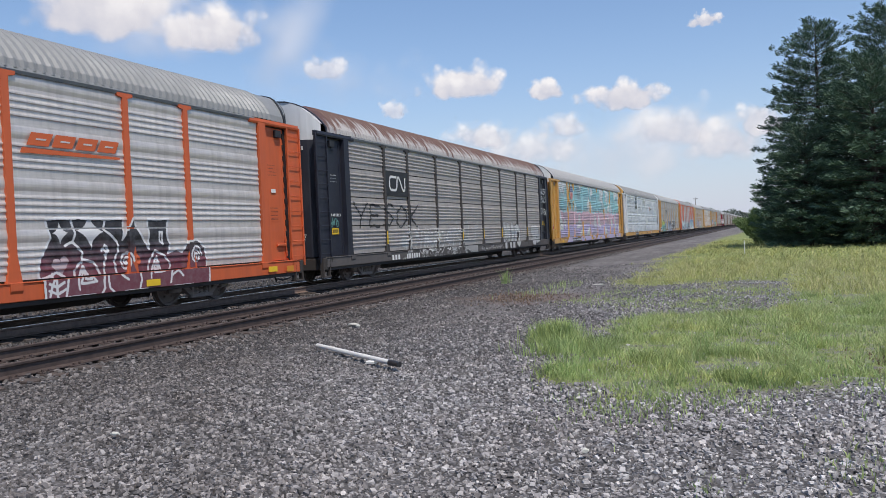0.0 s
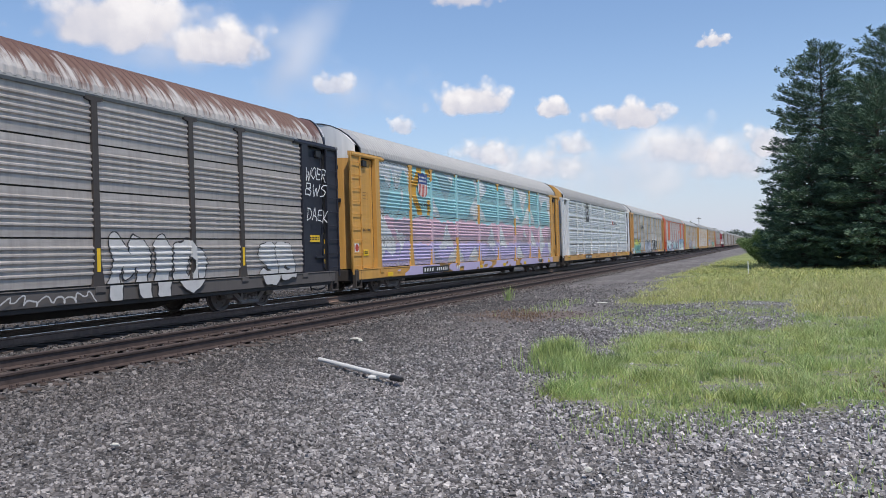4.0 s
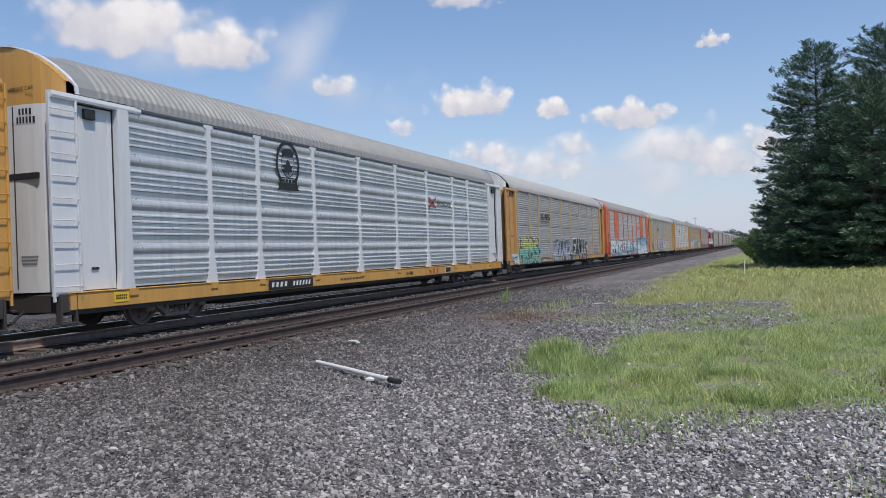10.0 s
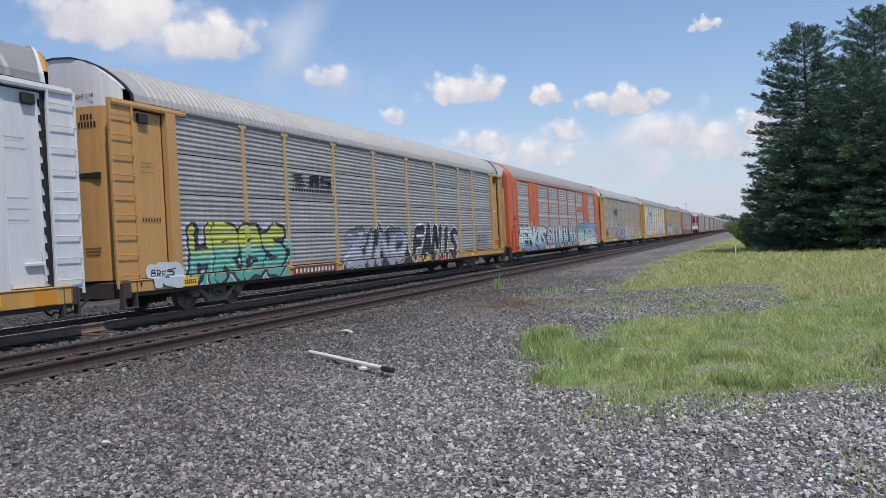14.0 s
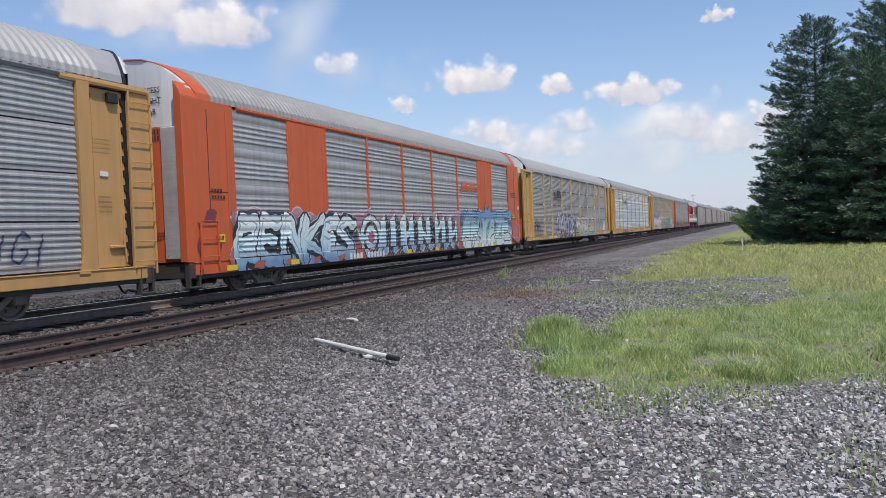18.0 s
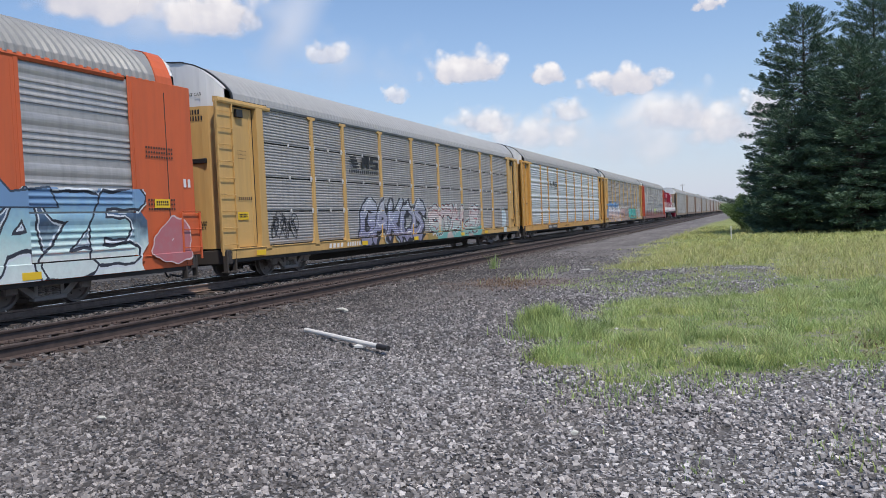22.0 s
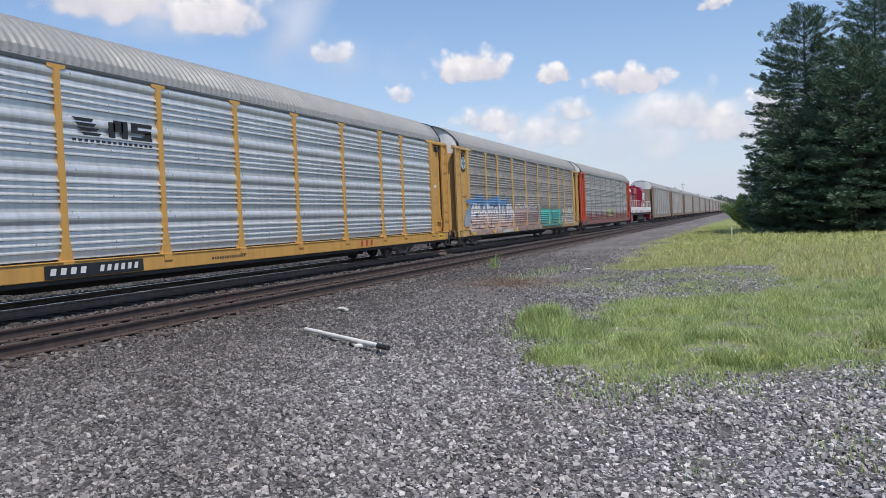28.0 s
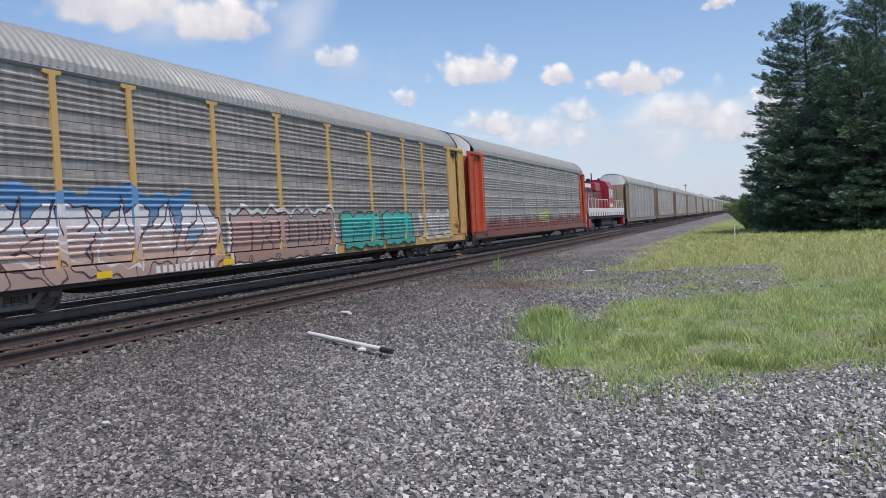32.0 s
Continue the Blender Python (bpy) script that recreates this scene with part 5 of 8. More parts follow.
# ---- paint, marks and lettering on the cars ----
STROKES = {
    "A": [[(0, 0), (0.45, 1), (0.95, 0)], [(0.2, 0.38), (0.75, 0.38)]],
    "B": [[(0.05, 0), (0.05, 1), (0.7, 0.95), (0.75, 0.6), (0.1, 0.52), (0.85, 0.4), (0.8, 0.05), (0.05, 0)]],
    "C": [[(0.9, 0.85), (0.5, 1), (0.1, 0.7), (0.1, 0.25), (0.5, 0), (0.9, 0.15)]],
    "D": [[(0.05, 0), (0.05, 1), (0.6, 0.95), (0.9, 0.55), (0.65, 0.08), (0.05, 0)]],
    "E": [[(0.85, 0.95), (0.1, 0.95), (0.1, 0.05), (0.9, 0.05)], [(0.1, 0.52), (0.7, 0.52)]],
    "F": [[(0.95, 0.95), (0.12, 0.95), (0.05, 0)], [(0.1, 0.52), (0.7, 0.55)]],
    "G": [[(0.9, 0.85), (0.45, 1), (0.08, 0.6), (0.2, 0.1), (0.6, 0), (0.9, 0.2), (0.9, 0.45), (0.55, 0.45)]],
    "H": [[(0.1, 0), (0.1, 1)], [(0.85, 0), (0.85, 1)], [(0.1, 0.5), (0.85, 0.5)]],
    "I": [[(0.5, 0), (0.5, 1)]],
    "K": [[(0.1, 0), (0.1, 1)], [(0.9, 1), (0.15, 0.45), (0.95, 0)]],
    "L": [[(0.1, 1), (0.1, 0.05), (0.9, 0.05)]],
    "M": [[(0.02, 0), (0.12, 1), (0.48, 0.35), (0.85, 1), (0.98, 0)]],
    "N": [[(0.08, 0), (0.08, 1), (0.88, 0), (0.88, 1)]],
    "O": [[(0.5, 1), (0.1, 0.75), (0.1, 0.25), (0.5, 0), (0.9, 0.25), (0.9, 0.75), (0.5, 1)]],
    "Q": [[(0.5, 1), (0.1, 0.75), (0.1, 0.25), (0.5, 0), (0.9, 0.25), (0.9, 0.75), (0.5, 1)], [(0.5, 0.4), (1.0, -0.1)]],
    "R": [[(0.08, 0), (0.08, 1), (0.75, 0.92), (0.72, 0.55), (0.1, 0.48), (0.92, 0)]],
    "S": [[(0.9, 0.88), (0.45, 1), (0.1, 0.75), (0.85, 0.35), (0.6, 0.02), (0.08, 0.1)]],
    "T": [[(0.02, 0.95), (0.98, 0.95)], [(0.5, 0.95), (0.5, 0)]],
    "U": [[(0.1, 1), (0.1, 0.2), (0.5, 0), (0.88, 0.2), (0.88, 1)]],
    "V": [[(0.02, 1), (0.5, 0), (0.95, 1)]],
    "W": [[(0, 1), (0.25, 0), (0.5, 0.7), (0.72, 0), (1, 1)]],
    "X": [[(0.05, 0), (0.95, 1)], [(0.05, 1), (0.95, 0)]],
    "Y": [[(0.02, 1), (0.48, 0.5), (0.95, 1)], [(0.48, 0.5), (0.48, 0)]],
    "Z": [[(0.05, 0.95), (0.92, 0.95), (0.08, 0.05), (0.95, 0.05)]],
}
PAINTS = {}
SHEETS = {}


def spray(*c):
    key = tuple(c)
    if key not in PAINTS:
        PAINTS[key] = flat_paint("spray_paint", key, 0.5)
    return PAINTS[key]


def fade(z0, z1, colors):
    """Sprayed paint that blends from one colour to the next up the car's side, a little cloudy."""
    key = (round(z0, 2), round(z1, 2), *colors)
    if key not in PAINTS:
        k = Mat("faded_spray_paint", 0.5)
        co = k.n.new("ShaderNodeSeparateXYZ")
        k.l.new(k.co, co.inputs[0])
        t = k.math("DIVIDE", k.math("SUBTRACT", co.outputs[2], z0), z1 - z0)
        t = k.math("ADD", t, k.math("MULTIPLY", k.math("SUBTRACT", k.noise(2.2, 4, 0.6), 0.5), 0.5))
        n = len(colors)
        c = k.ramp(t, [((i + 0.5) / n, v) for i, v in enumerate(colors)]) if n > 1 else colors[0]
        c = k.mix(k.ramp(k.noise(5.0, 6, 0.7), [(0.4, 0.0), (0.75, 0.3)]), c, (0.30, 0.30, 0.31))
        PAINTS[key] = k.color(c).m
    return PAINTS[key]


def poly(U, Z, pts):
    """True inside a closed outline."""
    r = np.zeros(U.shape, bool)
    for (a, b), (c, d) in zip(pts, pts[1:] + pts[:1]):
        if b != d:
            r ^= ((b > Z) != (d > Z)) & (U < (c - a) * (Z - b) / (d - b) + a)
    return r


def along(U, Z, pts, width):
    """True within a width of a line of points."""
    return line_distance(U, Z, [(*a, *b) for a, b in zip(pts, pts[1:])]) < width


def spiral(u, z, r, turns, start=0.0):
    n = int(turns * 12)
    return [(u + r * (1 - k / n) * math.cos(start + k / 12 * math.tau), z + r * (1 - k / n) * math.sin(start + k / 12 * math.tau)) for k in range(n)]


def layers(car, name, box, cell, sheets, label, half=0.075, wob=0.0, seed=1):
    """Coats laid one over another: (a test of where, a paint) from the first to the last."""
    mats = [m for _, m in sheets]

    def pick(U, Z):
        W, Y = wobble(U, Z, wob, seed)
        s = np.full(U.shape, -1)
        for k, (where, _) in enumerate(sheets):
            s = np.where(where(W, Y), k, s)
        return s
    ob = coat(car, name, box, cell, pick, mats, label, half=half)
    if name in ("faded_paint", "spiked_crest", "painted_star"):
        ob["kind"] = "stuff"
    return ob


def letter_lines(text, u0, u1, z0, z1, gap=0.12, slant=0.0, rng=None, apart=False):
    """The centre lines of hand-drawn letters that fill a box, as pieces (u, z, u, z)."""
    w = (u1 - u0) / len(text)
    out = []
    for k, ch in enumerate(text):
        if ch == " ":
            continue
        dz = rng.uniform(-0.05, 0.05) * (z1 - z0) if rng else 0
        one = []
        for line in STROKES[ch]:
            p = [(u0 + w * k + w * gap / 2 + x * w * (1 - gap) + slant * (y - 0.5) * (z1 - z0), z0 + dz + y * (z1 - z0)) for x, y in line]
            one += [(*a, *b) for a, b in zip(p, p[1:])]
        out.append(np.array(one))
    return out if apart else np.concatenate(out)


def line_distance(U, Z, seg, sharp=False):
    """Distance to the nearest piece; sharp: measured so that strokes end in hard corners."""
    d = np.full(U.shape, 9.0)
    for a, b, c, e in seg:
        px, pz, qx, qz = U - a, Z - b, c - a, e - b
        t = np.clip((px * qx + pz * qz) / max(1e-9, qx * qx + qz * qz), 0, 1)
        x, z = np.abs(px - t * qx), np.abs(pz - t * qz)
        d = np.minimum(d, np.maximum(np.maximum(x, 0.75 * z), 0.72 * (x + z)) if sharp else np.hypot(x, z))
    return d


def side_depth(U, Z, cols, half, lift=0.0, sheets=(), kind="five"):
    """Where the painted face of a car's side lies: ribs, posts, sill."""
    x = SKIN + rib_depth(Z, kind)
    for c in cols[1:-1]:
        x = np.where(np.abs(U - c) < half + 0.012, np.maximum(x, SKIN + 0.060), x)
    x = np.where((U < cols[0] + 0.03) | (U > cols[-1] - 0.02), np.maximum(x, 1.60), x)
    x = np.where((U > 0.5) & (U < 1.6), 1.492, x)
    x = np.where(Z < 0.88, 1.628, x)
    for a, b, deep in sheets:
        x = np.where((U > a - 0.015) & (U < b + 0.015) & (Z > 0.85), np.maximum(x, deep), x)
    return x + 0.008 + lift


def punched(u, row):
    """True where the sheet's staggered holes lie, in the bands over and under the ribs."""
    r = row / 0.058
    fy = np.mod(u / 0.115 + 0.5 * np.floor(np.mod(r * 0.5, 1) * 2), 1) - 0.5
    fz = np.mod(r, 1) - 0.5
    return (fy ** 2 + 0.45 * fz ** 2 < 0.07) & (np.abs(row - 0.4675) > 0.345)


def coat(car, name, box, cell, pick, mats, label, cols=None, half=0.075):
    """A coat of paint that follows the side's relief; pick(U, Z) names the colour of each cell, -1 for bare."""
    u0, u1, z0, z1 = box
    nu, nz = int((u1 - u0) / cell) + 1, int((z1 - z0) / cell) + 1
    gu, gz = u0 + np.arange(nu + 1) * cell, z0 + np.arange(nz + 1) * cell
    U, Z = np.meshgrid(gu[:-1] + cell / 2, gz[:-1] + cell / 2)
    s = pick(U, Z)
    gapped = ((np.abs(Z - 1.815) < 0.018) | (np.abs(Z - 2.75) < 0.018) | (np.abs(Z - 0.884) < 0.017)) & (U > 2.0) & (U < 25.6)
    for a, b, _ in SHEETS.get(car.name, ()):
        gapped &= (U < a) | (U > b)
    s = np.where(gapped | (Z < SILL_FOOT[car.name] + 0.008), -1, s)
    VU, VZ = np.meshgrid(gu, gz)
    n = car.get("coats", 0)
    car["coats"] = n + 1
    X = side_depth(VU, VZ, cols or COLS, half, 0.0035 * n, SHEETS.get(car.name, ()), RIBS[car.name])
    # cells of one colour that lie in one plane are joined along each row
    bent = (X[:-1, :-1] != X[:-1, 1:]) | (X[1:, :-1] != X[1:, 1:])
    first = np.ones(s.shape, bool)
    first[:, 1:] = (s[:, 1:] != s[:, :-1]) | bent[:, 1:] | bent[:, :-1]
    last = np.ones(s.shape, bool)
    last[:, :-1] = first[:, 1:]
    j, i = np.nonzero(first & (s >= 0))
    i2 = np.nonzero(last & (s >= 0))[1] + 1
    w = nu + 1
    F = np.stack([j * w + i, j * w + i2, (j + 1) * w + i2, (j + 1) * w + i], 1)
    used, inv = np.unique(F, return_inverse=True)
    V = np.stack([X.ravel(), VU.ravel(), VZ.ravel()], 1)[used]
    return part(name, array_mesh(name, V, inv.reshape(F.shape), *mats, slots=s[j, i]), car, label)


def wobble(U, Z, k, seed):
    return U + k * np.sin(Z * 5.1 + seed) + k * 0.7 * np.sin(U * 3.3 + seed * 2) + k * 0.4 * np.sin(Z * 17 + U * 9 + seed), Z + k * 0.8 * np.sin(U * 4.3 + seed * 3) + k * 0.5 * np.sin(U * 13.0 - Z * 7 + seed)


def mural(car, text, box, fills, line, halo=None, thick=0.1, edge=0.03, glow=0.05, back=None, shadow=None, seed=1, slant=0.1, cell=0.012, label="painted graffiti letters", half=0.075, wob=0.05, shine=None, core=None, gap=0.1, cast=(0.10, -0.09), sharp=False, reach=0.12):
    """A graffiti piece: fat letters laid one over another, each filled in bands from the foot up and outlined,
    with a halo round them all, dark gaps between them, a block shadow and a cloud of colour behind."""
    u0, u1, z0, z1 = box
    m = thick + edge + glow
    letters = letter_lines(text, u0 + m, u1 - m, z0 + m, z1 - m, gap, slant, random.Random(seed), True)
    mats = [fade(z0, z1, tuple(fills))]

    def slot(c):
        if not c:
            return -1
        mats.append(spray(*c))
        return len(mats) - 1
    ln, hl, sh, hi, co = slot(line), slot(halo), slot(shadow), slot(shine), slot(core)
    bk = len(mats)
    if back:
        mats.append(fade(z0, z1, tuple(back)))

    def pick(U, Z):
        W, Y = wobble(U, Z, wob, seed)
        each = [line_distance(W, Y, seg, sharp) for seg in letters]
        d = np.minimum.reduce(each)
        t = thick * (1 + 0.2 * np.sin(W * 2.7 + seed) + 0.2 * np.sin(Y * 5 + W * 1.3))
        s = np.full(U.shape, -1)
        if back:
            e = 0.16 * np.sin(U * 4.1 + seed) + 0.1 * np.sin(U * 9.7 + seed * 2)
            inside = (Z < z1 - 0.12 + e) & (U > u0 + 0.05 + 0.2 * np.sin(Z * 6)) & (U < u1 - 0.05 + 0.2 * np.sin(Z * 5 + 1))
            s = np.where(inside, bk, s)
        if halo:
            s = np.where(d < t + edge + (reach if core else 0) + glow, hl, s)
        if core:
            s = np.where(d < t + edge + reach, co, s)
        if shadow:
            for f in (1.0, 0.66, 0.33):
                d2 = np.minimum.reduce([line_distance(W - f * cast[0], Y - f * cast[1], seg, sharp) for seg in letters])
                s = np.where(d2 < t + edge, sh, s)
        for one in each:
            s = np.where(one < t + edge, ln, s)
            s = np.where(one < t, 0, s)
        if shine:
            d3 = np.minimum.reduce([line_distance(W + 0.03, Y - 0.035, seg, sharp) for seg in letters])
            s = np.where((d < t * 0.8) & (d3 < 0.016 + 0.012 * np.sin(W * 7)), hi, s)
        return s
    return coat(car, "painted_letters", (u0, u1, z0, z1), cell, pick, mats, label, half=half)


def scribble(car, box, color, seed, loops=14, width=0.012, label="thin sprayed scribble", text=""):
    """Thin sprayed lines: a tag of letters, or loose loops."""
    u0, u1, z0, z1 = box
    rng = random.Random(seed)
    if text:
        seg = letter_lines(text, u0 + 0.05, u1 - 0.05, z0 + 0.05, z1 - 0.05, 0.1, 0.15, rng)
    else:
        pts = []
        n = loops * 12
        for k in range(n):
            a = k / 12 * math.tau
            r = (z1 - z0) * 0.42 * (0.55 + 0.45 * math.sin(k * 0.37 + seed))
            pts.append((u0 + 0.1 + (u1 - u0 - 0.2) * k / n + r * 0.8 * math.cos(a), (z0 + z1) / 2 + r * math.sin(a * 1.07 + seed)))
        seg = np.array([(*a, *b) for a, b in zip(pts, pts[1:])])

    def pick(U, Z):
        W, Y = wobble(U, Z, 0.03, seed)
        return np.where(line_distance(W, Y, seg) < width, 0, -1)
    ob = coat(car, "sprayed_tag", (u0, u1, z0, z1), 0.012, pick, [spray(*color)], label)
    ob["kind"] = "stuff"
    return ob


def plate(car, name, box, x, mat, label=""):
    """A flat painted patch or sheet on the near side."""
    u0, u1, z0, z1 = box
    return part(name, Geo().box(x, x + 0.006, u0, u1, z0, z1, 0.002).mesh(name, mat), car, label)


def bars(parent, box, x, mat, n, name="marking", rows=1, skew=0.0, fill=0.62):
    """Marks that cannot be lettered: a row of upright bars the size of the letters."""
    u0, u1, z0, z1 = box
    w, h = (u1 - u0) / n, (z1 - z0) / rows
    g = Geo()
    for r in range(rows):
        for k in range(n):
            a, b = u0 + w * k, u0 + w * (k + fill)
            c, d = z0 + h * r + h * 0.12, z0 + h * (r + 1) - h * 0.12
            s = skew * (d - c)
            g.add([(x, a, c), (x, b, c), (x, b + s, d), (x, a + s, d)], [(0, 1, 2, 3)])
    ob = part(name, g.mesh(name, mat), parent)
    ob["kind"] = "stuff"
    return ob


def lettering(parent, text, size, at, turn, mat, slant=0.0, name="lettering"):
    """Real words in Blender's own font, as a thin mesh."""
    cu = bpy.data.curves.new(name, "FONT")
    cu.body, cu.size, cu.extrude, cu.shear, cu.resolution_u = text, size, 0.002, slant, 2
    cu.align_x = "CENTER"
    tmp = bpy.data.objects.new(name, cu)
    scene.collection.objects.link(tmp)
    me = bpy.data.meshes.new_from_object(tmp.evaluated_get(bpy.context.evaluated_depsgraph_get()))
    bpy.data.objects.remove(tmp)
    me.materials.clear()
    me.materials.append(M[mat])
    ob = part(name, me, parent, at=at)
    ob.rotation_euler = turn
    return ob


SIDE_TURN, END_TURN = (math.pi / 2, 0, math.pi / 2), (math.pi / 2, 0, 0)


def sill_plate(car, u0, u1, x=1.625):
    p = plate(car, "stencil_panel", (u0, u1, 0.54, 0.80), x, "black", "black stencil panel with white marks")
    bars(p, (u0 + 0.12, u0 + (u1 - u0) * 0.42, 0.59, 0.76), x + 0.009, "mark_white", 4, skew=0.25, fill=0.55)
    bars(p, (u0 + (u1 - u0) * 0.52, u1 - 0.1, 0.59, 0.76), x + 0.009, "mark_white", 6, skew=0.25, fill=0.55)


def reflectors(car, at):
    for u in at:
        z = SILL_FOOT[car.name] + 0.04
        plate(car, "reflector_strip", (u, u + 0.42, z, z + 0.14), 1.656, "mark_yellow", "yellow reflective strip")


def warning_label(car, u, z, w=0.42, x=1.49):
    p = plate(car, "warning_label", (u, u + w, z, z + 0.2), x, "mark_yellow", "yellow warning label with black edge")
    bars(p, (u + 0.05, u + w - 0.04, z + 0.05, z + 0.16), x + 0.009, "black", 6, rows=2, fill=0.7)


def end_marks(car, dark="black", light=False):
    """Stencils on the front end and its side door."""
    m = "mark_white" if light else dark
    end = next(c for c in car.children if c.name.startswith("end_door"))
    gable = next(c for c in car.children if c.name.startswith("gable"))
    for x0, x1, z0, z1, n in ((0.66, 0.98, 4.30, 4.42, 4), (0.60, 1.05, 4.14, 4.26, 6), (0.62, 1.02, 1.55, 1.59, 9), (0.62, 1.0, 1.48, 1.52, 8), (0.64, 0.98, 1.41, 1.45, 8)):
        if z1 > 4 and not end.get("tall", True):
            z0, z1 = z0 - 0.42, z1 - 0.42
        g, w = Geo(), (x1 - x0) / n
        for k in range(n):
            a, b = x0 + k * w, x0 + k * w + 0.6 * w
            g.add([(a, end_y(a) - 0.012, z0), (b, end_y(b) - 0.012, z0), (b, end_y(b) - 0.012, z1), (a, end_y(a) - 0.012, z1)], [(0, 1, 2, 3)])
        part("marking", g.mesh("marking", m), end)["kind"] = "stuff"
    return end, gable


def door_marks(car, mat="black", rear=True):
    """Small stencilled data on the end bays."""
    for z, n in ((3.38, 9), (3.28, 10), (3.18, 8)):
        bars(car, (0.90, 1.28, z, z + 0.03), 1.494, mat, n, name="marking", fill=0.4)
    bars(car, (0.86, 1.48, 2.10, 2.21), 1.494, mat, 7, fill=0.45)
    if rear:
        for z in (3.2, 3.29, 3.38, 3.47):
            bars(car, (26.12, 26.6, z, z + 0.03), 1.494, mat, 11, name="marking", fill=0.35)
        for z in (2.0, 2.1, 2.2, 2.3):
            bars(car, (26.22, 26.58, z, z + 0.04), 1.494, mat, 7, name="marking", fill=0.4)
        plate(car, "paper_label", (26.28, 26.5, 2.74, 2.84), 1.489, "mark_white", "small white paper label")


def horse_logo(car, u0, u1, z0, z1, x=1.60):
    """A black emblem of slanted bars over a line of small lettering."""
    g = Geo()
    h = z1 - z0
    zb, L = z0 + 0.32 * h, u1 - u0
    for k in range(4):
        za = zb + k * 0.17 * h
        g.add([(x, u0 + 0.05 * L + 0.03 * L * (3 - k), za), (x, u0 + 0.30 * L - 0.05 * L * k * 0.5, za), (x, u0 + 0.34 * L - 0.03 * L * k, za + 0.12 * h), (x, u0 + 0.03 * L * (3 - k), za + 0.12 * h)], [(0, 1, 2, 3)])
    for a, b, c, d in ((0.42, 0.50, 0.0, 0.6), (0.48, 0.60, 0.25, 0.68), (0.58, 0.66, 0.0, 0.68), (0.70, 0.98, 0.0, 0.14), (0.88, 0.97, 0.14, 0.34), (0.70, 0.97, 0.28, 0.42), (0.70, 0.79, 0.42, 0.56), (0.70, 0.98, 0.54, 0.68)):
        g.add([(x, u0 + a * L, zb + c * h), (x, u0 + b * L, zb + c * h), (x, u0 + b * L, zb + d * h), (x, u0 + a * L, zb + d * h)], [(0, 1, 2, 3)])
    ob = part("emblem", g.mesh("emblem", "black"), car, "black slanted-bar emblem")
    ob["kind"] = "stuff"
    bars(car, (u0, u1, z0, z0 + 0.22 * h), x, "black", 15, name="marking")


def swoosh_logo(car, u0, u1, z0, z1, x=1.60):
    """An orange emblem of slanted blocks over a swept underline."""
    L, h = u1 - u0, z1 - z0
    for k in range(4):
        a = u0 + L * (0.04 + 0.235 * k)
        b = a + L * 0.205
        g = Geo().prism_x([(a, z0 + 0.40 * h), (b, z0 + 0.40 * h), (b + 0.12, z0 + h), (a + 0.12, z0 + h)], x, x + 0.006)
        part("emblem", g.mesh("emblem", "mark_orange"), car, "orange slanted block emblem")
        part("emblem_slit", Geo().prism_x([(a + 0.2, z0 + 0.66 * h), (b - 0.06, z0 + 0.66 * h), (b - 0.04, z0 + 0.74 * h), (a + 0.22, z0 + 0.74 * h)], x + 0.004, x + 0.01).mesh("emblem_slit", "galv"), car)
    part("emblem_stripe", Geo().prism_x([(u0 - 0.05, z0 + 0.02 * h), (u1, z0 + 0.1 * h), (u1, z0 + 0.22 * h), (u0, z0 + 0.28 * h)], x, x + 0.006).mesh("emblem_stripe", "mark_orange"), car)


M["mark_orange"] = flat_paint("orange_marking", (0.62, 0.12, 0.03))
M["ochre"] = flat_paint("ochre_patch", (0.62, 0.26, 0.02))
M["glass"] = flat_paint("dark_cab_glass", (0.02, 0.025, 0.03), 0.1)
WHITE, BLACK, AQUA, TEAL, NAVY = (0.74, 0.76, 0.76), (0.015, 0.015, 0.018), (0.42, 0.66, 0.66), (0.06, 0.42, 0.36), (0.04, 0.07, 0.16)


